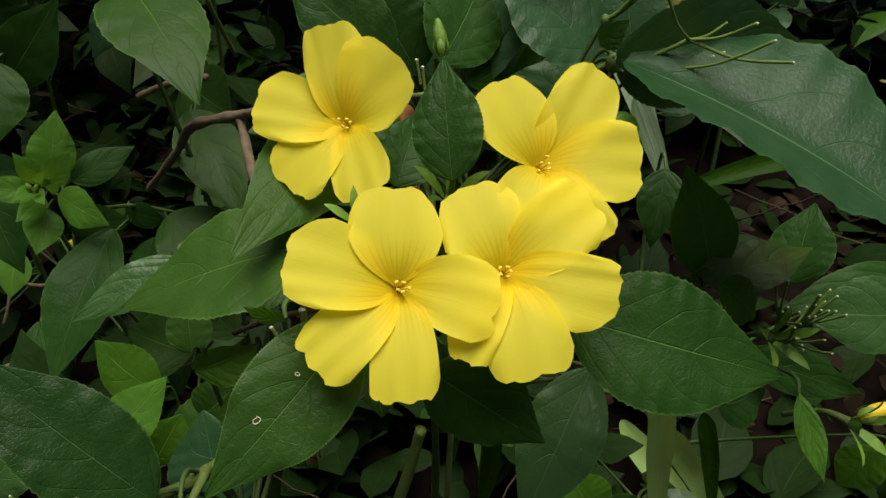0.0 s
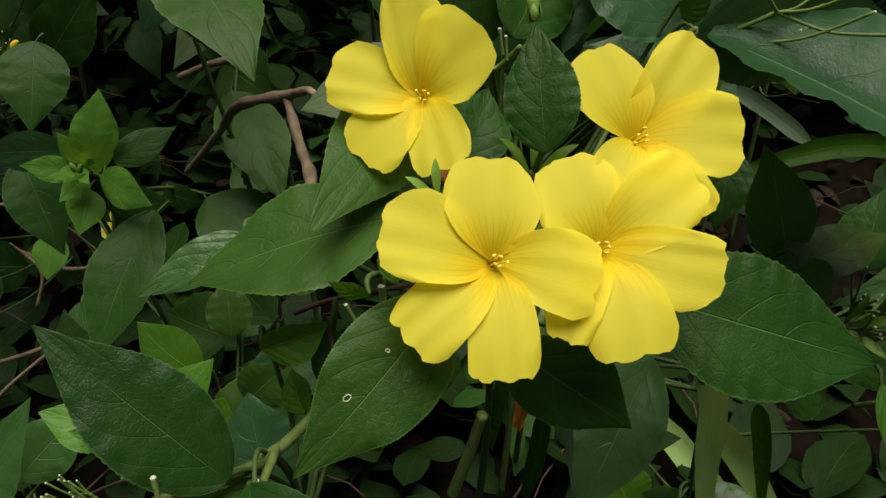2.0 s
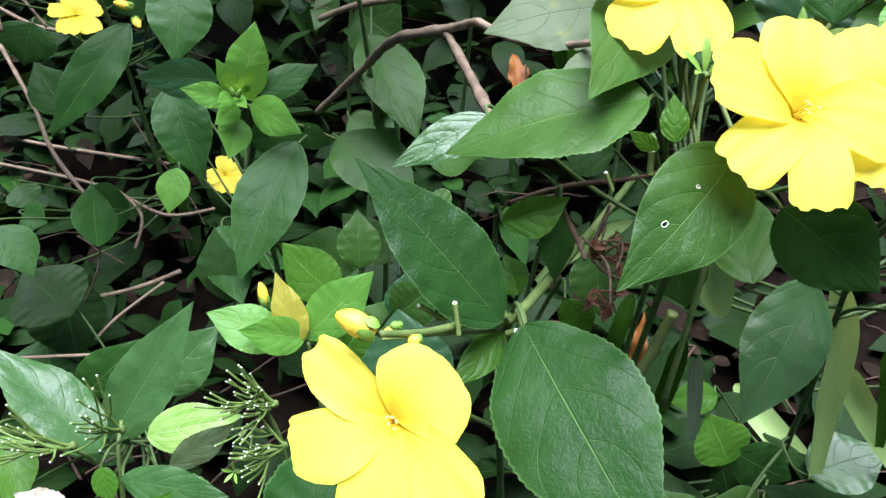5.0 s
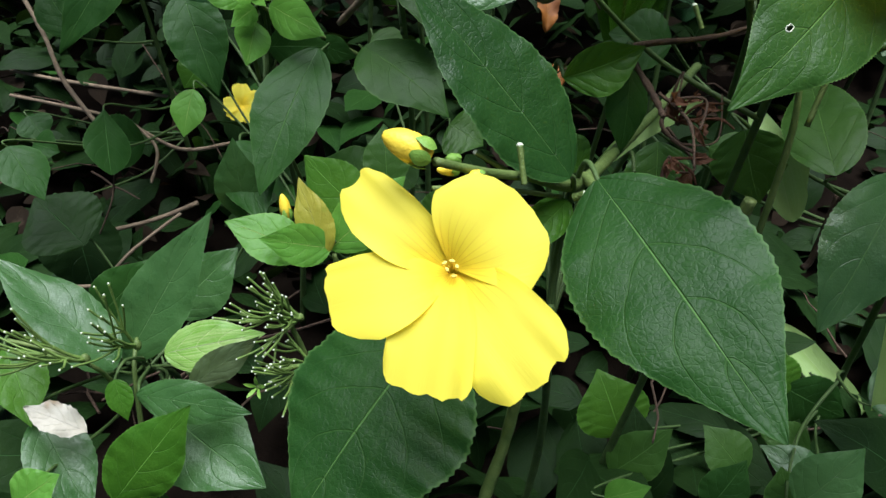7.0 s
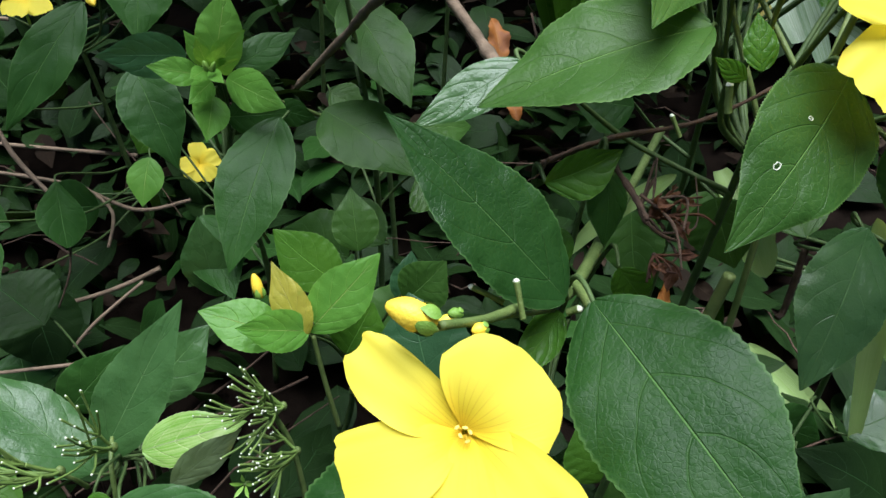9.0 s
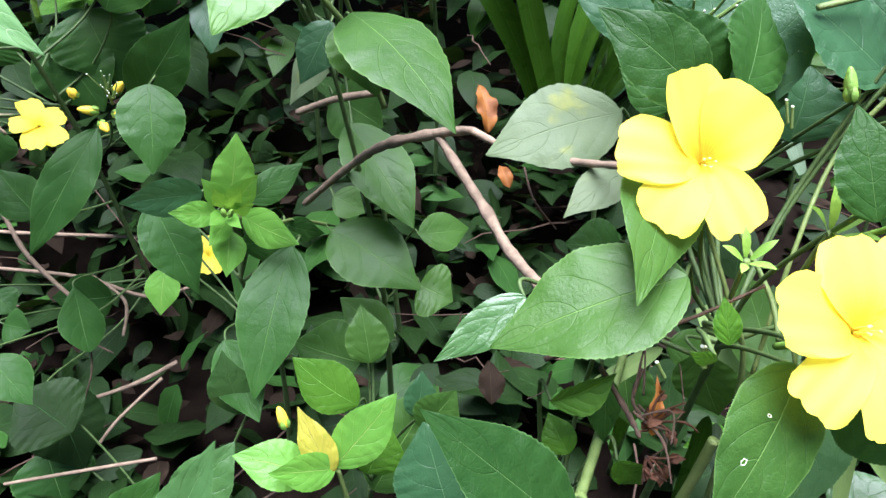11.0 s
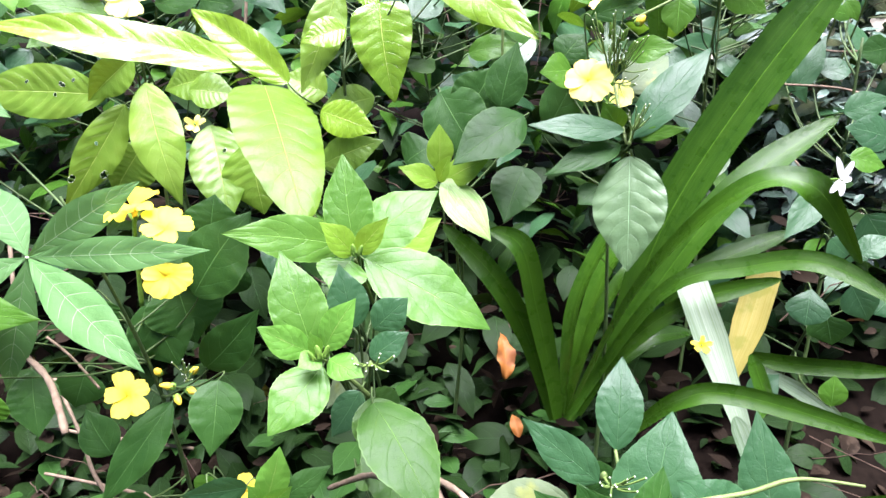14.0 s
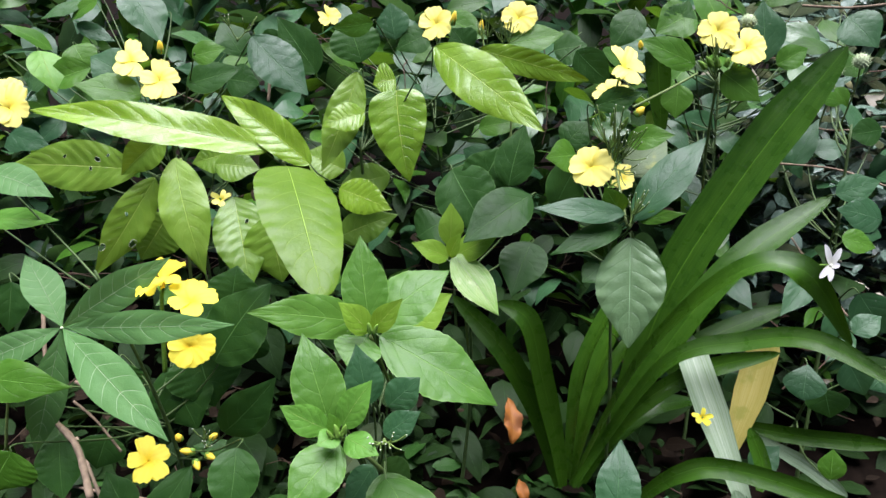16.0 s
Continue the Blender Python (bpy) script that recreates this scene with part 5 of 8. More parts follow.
leaf(p_rosb, "flax", (-0.1548, 0.3813, 0.2066), (-0.1917, 0.4036, 0.2354), (0.159, -0.671, 0.724), 0.0346, "elliptic", curl=0.025, fold=0.1, nu=20, nv=6)
leaf(p_rosb, "flax", (-0.1964, 0.4763, 0.2811), (-0.1698, 0.4670, 0.2693), (0.134, -0.611, 0.780), 0.0286, "elliptic", curl=0.062, fold=0.21, nu=20, nv=6)
leaf(p_rosb, "flax", (-0.1285, 0.4138, 0.2825), (-0.0901, 0.4312, 0.2728), (0.438, -0.587, 0.680), 0.0301, "elliptic", curl=0.035, fold=0.17, nu=20, nv=6)
leaf(p_rosc, "fresh", (-0.1880, 0.4667, 0.5213), (-0.2704, 0.4327, 0.5454), (0.452, -0.743, 0.493), 0.0360, "ovate", curl=0.024, fold=0.16, nu=30, nv=8)
leaf(p_rosc, "fresh", (-0.1814, 0.4709, 0.5183), (-0.1931, 0.5076, 0.5825), (0.112, -0.854, 0.509), 0.0394, "ovate", curl=0.047, fold=0.06, nu=30, nv=8)
leaf(p_rosc, "fresh", (-0.1709, 0.4590, 0.5140), (-0.0732, 0.4367, 0.4665), (0.258, -0.555, 0.791), 0.0558, "elliptic", curl=0.056, fold=0.223, nu=30, nv=8)
leaf(p_rosc, "fresh", (-0.1748, 0.4808, 0.5137), (-0.1177, 0.5205, 0.5470), (-0.079, -0.571, 0.817), 0.0518, "ovate", curl=0.051, fold=0.127, nu=30, nv=8)
leaf(p_rosc, "tip", (-0.1794, 0.4549, 0.5193), (-0.2015, 0.4491, 0.5487), (0.608, -0.730, 0.312), 0.0224, "ovate", curl=0.071, fold=0.13, nu=20, nv=6)
leaf(p_rosc, "tip", (-0.1758, 0.4557, 0.5206), (-0.1503, 0.4542, 0.5515), (-0.285, -0.940, 0.188), 0.0192, "ovate", curl=0.05, fold=0.19, nu=20, nv=6)
leaf(p_rosc, "fresh", (-0.1821, 0.4574, 0.5126), (-0.1926, 0.4302, 0.5011), (0.102, -0.419, 0.902), 0.0409, "elliptic", curl=0.039, fold=0.17, nu=30, nv=8)
leaf(p_rosc, "tip", (-0.1718, 0.5486, 0.4690), (-0.1182, 0.5662, 0.5018), (-0.029, -0.860, 0.509), 0.0440, "ovate", curl=0.042, fold=0.19, nu=20, nv=6)
leaf(p_rosc, "dark", (-0.2455, 0.5333, 0.4716), (-0.1708, 0.5450, 0.4864), (0.022, -0.832, 0.555), 0.0488, "elliptic", curl=0.05, fold=0.15, nu=30, nv=8)
leaf(p_rosd, "tip", (-0.1240, 0.6208, 0.5171), (-0.1118, 0.6169, 0.5458), (-0.3, -0.75, 0.55), 0.0170, "ovate", curl=0.05, fold=0.2, nu=20, nv=6)
leaf(p_rosd, "tip", (-0.1251, 0.6344, 0.5237), (-0.1249, 0.6472, 0.5672), (0.325, -0.908, 0.265), 0.0276, "elliptic", curl=0.058, fold=0.16, nu=20, nv=6)
leaf(p_rosd, "tip", (-0.1262, 0.6301, 0.5127), (-0.1637, 0.6193, 0.5325), (0.477, -0.710, 0.518), 0.0242, "ovate", curl=0.067, fold=0.2, nu=20, nv=6)
leaf(p_rosd, "tip", (-0.1197, 0.6312, 0.5134), (-0.0745, 0.6264, 0.5399), (-0.399, -0.735, 0.548), 0.0306, "elliptic", curl=0.04, fold=0.156, nu=20, nv=6)
leaf(p_rosd, "variegated", (-0.1202, 0.6269, 0.5170), (-0.0725, 0.5797, 0.4729), (0.061, -0.647, 0.760), 0.0381, "elliptic", curl=0.025, fold=0.104, nu=20, nv=6)
leaf(p_rosd, "dark", (-0.0416, 0.6664, 0.5717), (-0.1097, 0.6051, 0.5397), (0.176, -0.602, 0.779), 0.0524, "elliptic", curl=0.05, fold=0.15, nu=30, nv=8)
leaf(p_rosd, "dark", (-0.0380, 0.6748, 0.5136), (-0.0590, 0.6237, 0.4724), (-0.024, -0.621, 0.783), 0.0522, "ovate", curl=0.052, fold=0.21, nu=30, nv=8)
leaf(p_rosd, "dark", (-0.1298, 0.7473, 0.5749), (-0.0815, 0.7019, 0.5085), (-0.142, -0.862, 0.486), 0.0721, "ovate", curl=0.078, fold=0.17, nu=30, nv=8)
leaf(p_rosd, "dark", (-0.1025, 0.7367, 0.5441), (-0.0710, 0.7618, 0.5992), (0.116, -0.927, 0.357), 0.0597, "elliptic", curl=0.065, fold=0.21, nu=30, nv=8)
leaf(p_rosd, "dark", (-0.0637, 0.7255, 0.5622), (-0.0462, 0.7539, 0.6279), (-0.142, -0.894, 0.425), 0.0457, "ovate", curl=0.039, fold=0.05, nu=20, nv=6)
leaf(p_rosd, "dark", (-0.1620, 0.6679, 0.5196), (-0.1315, 0.6773, 0.5368), (-0.153, -0.727, 0.669), 0.0552, "elliptic", curl=0.078, fold=0.13, nu=20, nv=6)
leaf(p_backblue, "blue", (-0.0130, 0.2855, 0.4644), (-0.0562, 0.3043, 0.4932), (-0.015, -0.848, 0.530), 0.0231, "ovate", curl=0.026, fold=0.14, nu=30, nv=8)
leaf(p_backblue, "blue", (-0.0007, 0.3023, 0.4731), (0.0050, 0.3406, 0.5116), (-0.102, -0.698, 0.709), 0.0275, "elliptic", curl=0.07, fold=0.15, nu=30, nv=8)
leaf(p_backblue, "blue", (0.0053, 0.2483, 0.4463), (0.0243, 0.2946, 0.5087), (-0.356, -0.696, 0.624), 0.0486, "elliptic", curl=0.062, fold=0.08, nu=30, nv=8)
leaf(p_backblue, "blue", (0.0600, 0.2432, 0.4626), (0.0195, 0.2581, 0.4945), (0.318, -0.637, 0.702), 0.0403, "elliptic", curl=0.027, fold=0.17, nu=30, nv=8)
leaf(p_backblue, "blue", (0.0751, 0.2576, 0.4560), (0.0699, 0.2974, 0.5090), (-0.293, -0.778, 0.555), 0.0297, "ovate", curl=0.046, fold=0.09, nu=30, nv=8)
leaf(p_backblue, "blue", (0.0450, 0.2716, 0.4220), (0.0542, 0.2874, 0.4503), (-0.203, -0.825, 0.528), 0.0426, "elliptic", curl=0.044, fold=0.21, nu=30, nv=8)
leaf(p_backblue, "dark", (-0.0169, 0.2283, 0.4671), (-0.0531, 0.2472, 0.4954), (-0.061, -0.863, 0.501), 0.0286, "ovate", curl=0.058, fold=0.18, nu=30, nv=8)
leaf(p_backblue, "dark", (-0.0135, 0.2629, 0.4470), (-0.0354, 0.2727, 0.4616), (-0.071, -0.875, 0.479), 0.0197, "ovate", curl=0.031, fold=0.18, nu=30, nv=8)
leaf(p_backblue, "young", (0.0492, 0.2101, 0.4573), (0.0571, 0.1906, 0.4464), (-0.192, -0.537, 0.822), 0.0227, "elliptic", curl=0.049, fold=0.06, nu=56, nv=12)
leaf(p_backblue, "pale", (-0.0217, 0.3050, 0.4248), (-0.0892, 0.2904, 0.4147), (0.014, -0.611, 0.791), 0.0432, "elliptic", curl=0.07, fold=0.09, nu=30, nv=8)
leaf(p_backblue, "pale", (-0.0244, 0.2730, 0.4125), (-0.0587, 0.2526, 0.4019), (-0.020, -0.436, 0.900), 0.0209, "ovate", curl=0.065, fold=0.07, nu=30, nv=8)
leaf(p_backblue, "dark", (0.0025, 0.2920, 0.4542), (-0.0209, 0.3121, 0.4473), (-0.661, -0.627, 0.414), 0.0220, "elliptic", curl=0.059, fold=0.17, nu=30, nv=8)
leaf(p_backblue, "dark", (-0.0179, 0.2906, 0.3534), (-0.0475, 0.2936, 0.3568), (0.007, -0.732, 0.681), 0.0301, "elliptic", curl=0.028, fold=0.13, nu=30, nv=8)
leaf(p_greyleaf, "grey", (0.0503, 0.5899, 0.5551), (0.0473, 0.5330, 0.4679), (-0.349, -0.779, 0.521), 0.0647, "elliptic", curl=0.06, fold=0.081, quilt=0.3, nu=72, nv=14)
leaf(p_greyleaf, "blue", (0.0502, 0.5867, 0.5734), (0.1205, 0.6330, 0.6431), (-0.347, -0.582, 0.736), 0.0416, "elliptic", curl=0.065, fold=0.137, nu=20, nv=6)
leaf(p_greyleaf, "blue", (0.0444, 0.5985, 0.5763), (-0.0426, 0.5848, 0.5848), (0.173, -0.630, 0.757), 0.0270, "elliptic", curl=0.031, fold=0.177, nu=20, nv=6)
leaf(p_greyleaf, "dark", (0.0436, 0.6034, 0.5620), (-0.0271, 0.5688, 0.5437), (0.103, -0.622, 0.776), 0.0260, "ovate", curl=0.073, fold=0.1, nu=20, nv=6)
leaf(p_greyleaf, "mid", (0.0555, 0.5875, 0.5739), (0.0946, 0.5740, 0.5863), (-0.395, -0.873, 0.287), 0.0130, "ovate", curl=0.055, fold=0.1, nu=20, nv=6)
leaf(p_greyleaf, "mid", (0.0432, 0.6086, 0.5746), (0.0246, 0.6070, 0.6004), (-0.044, -0.995, -0.095), 0.0246, "ovate", curl=0.06, fold=0.21, nu=20, nv=6)
leaf(p_greyleaf, "dark", (0.0255, 0.5875, 0.5267), (0.0055, 0.5706, 0.5158), (0.089, -0.612, 0.786), 0.0249, "elliptic", curl=0.038, fold=0.11, nu=20, nv=6)
leaf(p_greyleaf, "mid", (0.0018, 0.6557, 0.6177), (-0.0310, 0.6326, 0.6203), (0.524, -0.687, 0.503), 0.0349, "ovate", curl=0.079, fold=0.12, nu=20, nv=6)
leaf(p_greyleaf, "dark", (-0.0088, 0.6681, 0.6232), (0.0137, 0.6797, 0.6473), (-0.126, -0.842, 0.525), 0.0357, "elliptic", curl=0.05, fold=0.09, nu=20, nv=6)
leaf(p_greyleaf, "mid", (0.0508, 0.6550, 0.6331), (0.0931, 0.6405, 0.6428), (-0.380, -0.757, 0.532), 0.0269, "ovate", curl=0.069, fold=0.2, nu=20, nv=6)
leaf(p_greyleaf, "pale", (0.0556, 0.6618, 0.5963), (0.1002, 0.6982, 0.6236), (0.076, -0.657, 0.750), 0.0424, "elliptic", curl=0.049, fold=0.2, nu=20, nv=6)
leaf(p_greyleaf, "dark", (0.0133, 0.6449, 0.6683), (0.0620, 0.6538, 0.6808), (0.074, -0.926, 0.370), 0.0248, "lance", curl=0.047, fold=0.21, nu=20, nv=6)
leaf(p_greyleaf, "dark", (-0.0168, 0.6621, 0.5578), (0.0171, 0.6897, 0.6183), (0.070, -0.922, 0.380), 0.0420, "ovate", curl=0.048, fold=0.08, nu=20, nv=6)
leaf(p_backright, "mid", (0.1453, 0.7942, 0.6901), (0.0749, 0.7895, 0.7182), (0.220, -0.888, 0.405), 0.0358, "ovate", curl=0.074, fold=0.16, nu=20, nv=6)
leaf(p_backright, "mid", (0.1266, 0.7841, 0.6693), (0.1244, 0.7692, 0.6334), (-0.403, -0.836, 0.373), 0.0361, "elliptic", curl=0.021, fold=0.16, nu=20, nv=6)
leaf(p_backright, "mid", (0.1778, 0.7929, 0.6811), (0.2128, 0.7630, 0.6547), (-0.477, -0.825, 0.303), 0.0383, "ovate", curl=0.037, fold=0.08, nu=20, nv=6)
leaf(p_backright, "dark", (0.1366, 0.8804, 0.7168), (0.1565, 0.8980, 0.7558), (0.043, -0.919, 0.393), 0.0426, "ovate", curl=0.067, fold=0.11, nu=20, nv=6)
leaf(p_backright, "blue", (0.2534, 0.8758, 0.6839), (0.2478, 0.9049, 0.7556), (-0.286, -0.895, 0.342), 0.0495, "lance", curl=0.034, fold=0.11, nu=20, nv=6)
leaf(p_backright, "mid", (0.1639, 0.8932, 0.7428), (0.1155, 0.8788, 0.7169), (-0.040, -0.840, 0.541), 0.0521, "elliptic", curl=0.066, fold=0.2, nu=20, nv=6)
leaf(p_backright, "dark", (0.0937, 0.8879, 0.7430), (0.0599, 0.8666, 0.6975), (-0.145, -0.850, 0.506), 0.0434, "ovate", curl=0.068, fold=0.08, nu=20, nv=6)
leaf(p_backright, "mid", (0.2469, 0.8224, 0.6872), (0.2828, 0.8327, 0.7055), (0.025, -0.892, 0.452), 0.0299, "ovate", curl=0.079, fold=0.2, nu=20, nv=6)
leaf(p_backmid, "dark", (-0.1702, 0.9097, 0.7132), (-0.2143, 0.8979, 0.6926), (0.011, -0.876, 0.481), 0.0406, "ovate", curl=0.074, fold=0.13, nu=20, nv=6)
leaf(p_backmid, "dark", (-0.1176, 0.9051, 0.6923), (-0.1407, 0.9148, 0.7200), (-0.042, -0.954, 0.298), 0.0448, "ovate", curl=0.058, fold=0.15, nu=20, nv=6)
leaf(p_backmid, "mid", (-0.0661, 0.8910, 0.7012), (0.0062, 0.9020, 0.7145), (0.012, -0.800, 0.599), 0.0421, "ovate", curl=0.036, fold=0.15, nu=20, nv=6)
leaf(p_backmid, "blue", (-0.2146, 0.9035, 0.7064), (-0.2233, 0.9214, 0.7512), (-0.120, -0.930, 0.347), 0.0458, "elliptic", curl=0.024, fold=0.11, nu=20, nv=6)
leaf(p_backmid, "dark", (-0.3044, 0.8284, 0.6724), (-0.3554, 0.8515, 0.7376), (0.013, -0.940, 0.341), 0.0494, "ovate", curl=0.045, fold=0.16, nu=20, nv=6)
leaf(p_backmid, "dark", (-0.3712, 0.9455, 0.7056), (-0.4017, 0.9297, 0.6729), (0.211, -0.943, 0.260), 0.0559, "ovate", curl=0.021, fold=0.21, nu=20, nv=6)
leaf(p_backmid, "dark", (-0.0061, 0.9135, 0.6921), (0.0383, 0.9197, 0.6988), (0.040, -0.855, 0.517), 0.0488, "ovate", curl=0.02, fold=0.13, nu=20, nv=6)
leaf(p_backmid, "dark", (-0.2585, 0.8889, 0.6789), (-0.2823, 0.9098, 0.7341), (0.343, -0.819, 0.459), 0.0700, "elliptic", curl=0.076, fold=0.07, nu=30, nv=8)
leaf(p_backmid, "mid", (-0.2359, 0.8578, 0.7308), (-0.2849, 0.8514, 0.7244), (0.119, -0.990, 0.074), 0.0282, "elliptic", curl=0.07, fold=0.19, nu=20, nv=6)
leaf(p_backmid, "dark", (0.0178, 0.8634, 0.6976), (0.0610, 0.8506, 0.6584), (-0.191, -0.975, 0.110), 0.0423, "elliptic", curl=0.067, fold=0.19, nu=20, nv=6)
leaf(p_backleft, "blue", (-0.3679, 0.7874, 0.7195), (-0.3003, 0.7677, 0.6552), (0.332, -0.746, 0.577), 0.0573, "elliptic", curl=0.022, fold=0.082, nu=30, nv=8)
leaf(p_backleft, "blue", (-0.5374, 0.8488, 0.7713), (-0.4930, 0.8177, 0.7066), (0.536, -0.555, 0.636), 0.0571, "ovate", curl=0.02, fold=0.222, nu=30, nv=8)
leaf(p_backleft, "mid", (-0.5558, 0.7608, 0.6863), (-0.6082, 0.7493, 0.6680), (0.015, -0.864, 0.503), 0.0389, "elliptic", curl=0.053, fold=0.4, nu=20, nv=6)
leaf(p_backleft, "young", (-0.6158, 0.7638, 0.7048), (-0.5883, 0.7368, 0.6605), (0.541, -0.526, 0.656), 0.0408, "elliptic", curl=0.075, fold=0.21, nu=20, nv=6)
leaf(p_backleft, "blue", (-0.5193, 0.7610, 0.6800), (-0.5562, 0.7658, 0.6985), (0.186, -0.795, 0.578), 0.0480, "ovate", curl=0.063, fold=0.15, nu=20, nv=6)
leaf(p_backleft, "mid", (-0.6073, 0.8191, 0.7057), (-0.5853, 0.8073, 0.6731), (0.300, -0.815, 0.496), 0.0423, "ovate", curl=0.079, fold=0.12, nu=20, nv=6)
leaf(p_backleft, "mid", (-0.4372, 0.7747, 0.6982), (-0.3978, 0.7815, 0.7073), (0.026, -0.853, 0.522), 0.0304, "ovate", curl=0.025, fold=0.16, nu=20, nv=6)
leaf(p_backleft, "dark", (-0.4656, 0.8109, 0.6598), (-0.3959, 0.8242, 0.6791), (0.010, -0.841, 0.541), 0.0405, "ovate", curl=0.026, fold=0.2, nu=20, nv=6)
leaf(p_backleft, "mid", (-0.4955, 0.7527, 0.6555), (-0.5628, 0.7323, 0.6710), (0.355, -0.692, 0.629), 0.0449, "ovate", curl=0.027, fold=0.09, nu=20, nv=6)
leaf(p_backleft, "dark", (-0.4148, 0.8800, 0.6862), (-0.4457, 0.8947, 0.7277), (0.446, -0.685, 0.576), 0.0486, "elliptic", curl=0.075, fold=0.16, nu=20, nv=6)
leaf(p_backleft, "dark", (-0.4363, 0.8670, 0.6587), (-0.3915, 0.8675, 0.6517), (0.082, -0.885, 0.458), 0.0465, "elliptic", curl=0.067, fold=0.13, nu=20, nv=6)
leaf(p_left, "dark", (-0.3538, 0.5387, 0.3466), (-0.2950, 0.5483, 0.4110), (0.044, -0.993, 0.108), 0.0471, "ovate", curl=0.066, fold=0.159, nu=30, nv=8)
leaf(p_left, "dark", (-0.3695, 0.5742, 0.4098), (-0.3122, 0.6103, 0.4868), (-0.100, -0.870, 0.482), 0.0706, "ovate", curl=0.063, fold=0.07, nu=30, nv=8)
leaf(p_left, "dark", (-0.3607, 0.6155, 0.4558), (-0.3557, 0.6323, 0.4954), (0.096, -0.921, 0.377), 0.0571, "ovate", curl=0.072, fold=0.15, nu=30, nv=8)
leaf(p_left, "dark", (-0.4046, 0.6109, 0.4002), (-0.3841, 0.5884, 0.3419), (0.411, -0.793, 0.450), 0.0818, "ovate", curl=0.062, fold=0.19, nu=30, nv=8)
leaf(p_left, "dark", (-0.4309, 0.5931, 0.3882), (-0.3981, 0.5695, 0.3249), (0.267, -0.849, 0.455), 0.0696, "elliptic", curl=0.024, fold=0.06, nu=30, nv=8)
leaf(p_left, "dark", (-0.3630, 0.4788, 0.3518), (-0.4149, 0.4185, 0.2824), (0.295, -0.820, 0.491), 0.0353, "elliptic", curl=0.079, fold=0.142, nu=30, nv=8)
leaf(p_left, "dark", (-0.3076, 0.4619, 0.3906), (-0.3070, 0.4211, 0.3423), (0.375, -0.706, 0.601), 0.0447, "ovate", curl=0.057, fold=0.07, nu=30, nv=8)
leaf(p_left, "dark", (-0.4901, 0.4818, 0.3797), (-0.4760, 0.4476, 0.3325), (0.547, -0.592, 0.592), 0.0426, "elliptic", curl=0.038, fold=0.16, nu=30, nv=8)
leaf(p_left, "mid", (-0.5381, 0.4552, 0.4613), (-0.4472, 0.4571, 0.4517), (0.082, -0.771, 0.632), 0.0380, "ovate", curl=0.078, fold=0.06, nu=30, nv=8)
leaf(p_left, "young", (-0.5671, 0.5600, 0.5697), (-0.4921, 0.5558, 0.5719), (-0.060, -0.681, 0.730), 0.0243, "ovate", curl=0.03, fold=0.22, nu=20, nv=6)
leaf(p_left, "palm", (-0.5388, 0.5406, 0.6226), (-0.4793, 0.5363, 0.6011), (0.218, -0.645, 0.733), 0.0327, "ovate", curl=0.061, fold=0.17, nu=20, nv=6)
leaf(p_left, "dark", (-0.6418, 0.6583, 0.4536), (-0.6435, 0.6354, 0.3985), (0.607, -0.741, 0.288), 0.0398, "ovate", curl=0.038, fold=0.18, nu=20, nv=6)
leaf(p_left, "mid", (-0.4978, 0.4304, 0.4005), (-0.5167, 0.4158, 0.3684), (0.475, -0.872, 0.119), 0.0600, "elliptic", curl=0.021, fold=0.12, nu=30, nv=8)
leaf(p_left, "dark", (-0.5150, 0.5093, 0.3846), (-0.5399, 0.5010, 0.3690), (0.073, -0.923, 0.377), 0.0283, "ovate", curl=0.024, fold=0.06, nu=20, nv=6)
leaf(p_left, "dark", (-0.4244, 0.6238, 0.4352), (-0.3488, 0.6247, 0.4233), (0.116, -0.714, 0.690), 0.0516, "elliptic", curl=0.077, fold=0.17, nu=20, nv=6)
leaf(p_left, "dark", (-0.3327, 0.6147, 0.4224), (-0.3505, 0.6015, 0.3937), (0.253, -0.929, 0.270), 0.0373, "ovate", curl=0.041, fold=0.17, nu=20, nv=6)
leaf(p_left, "dark", (-0.4868, 0.5913, 0.3941), (-0.4983, 0.5786, 0.3654), (0.513, -0.842, 0.167), 0.0690, "ovate", curl=0.032, fold=0.06, nu=30, nv=8)
leaf(p_left, "dark", (-0.4915, 0.5519, 0.3257), (-0.5028, 0.5370, 0.2917), (0.330, -0.900, 0.285), 0.0492, "ovate", curl=0.053, fold=0.2, nu=20, nv=6)
leaf(p_left, "dark", (-0.4264, 0.4657, 0.2143), (-0.4107, 0.4225, 0.1773), (0.710, -0.290, 0.642), 0.0383, "obovate", curl=0.028, fold=0.1, nu=30, nv=8)
leaf(p_left, "dark", (-0.5257, 0.5015, 0.1852), (-0.5085, 0.4901, 0.1679), (0.374, -0.559, 0.740), 0.0323, "elliptic", curl=0.038, fold=0.22, nu=20, nv=6)
leaf(p_left, "dark", (-0.4992, 0.4622, 0.1798), (-0.4758, 0.4592, 0.1739), (0.090, -0.699, 0.709), 0.0308, "ovate", curl=0.074, fold=0.22, nu=20, nv=6)
leaf(p_left, "dark", (-0.4507, 0.5003, 0.2642), (-0.4826, 0.5243, 0.3002), (0.179, -0.739, 0.650), 0.0403, "ovate", curl=0.029, fold=0.19, nu=20, nv=6)
leaf(p_left, "dark", (-0.4361, 0.3599, 0.2385), (-0.4094, 0.3399, 0.2085), (0.598, -0.311, 0.738), 0.0347, "ovate", curl=0.028, fold=0.08, nu=20, nv=6)
# Coloured with the shade-darkened green, as the growth round it lies in shadow.
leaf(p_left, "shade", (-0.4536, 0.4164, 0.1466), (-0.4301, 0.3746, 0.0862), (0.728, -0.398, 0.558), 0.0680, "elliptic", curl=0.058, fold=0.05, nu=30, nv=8)
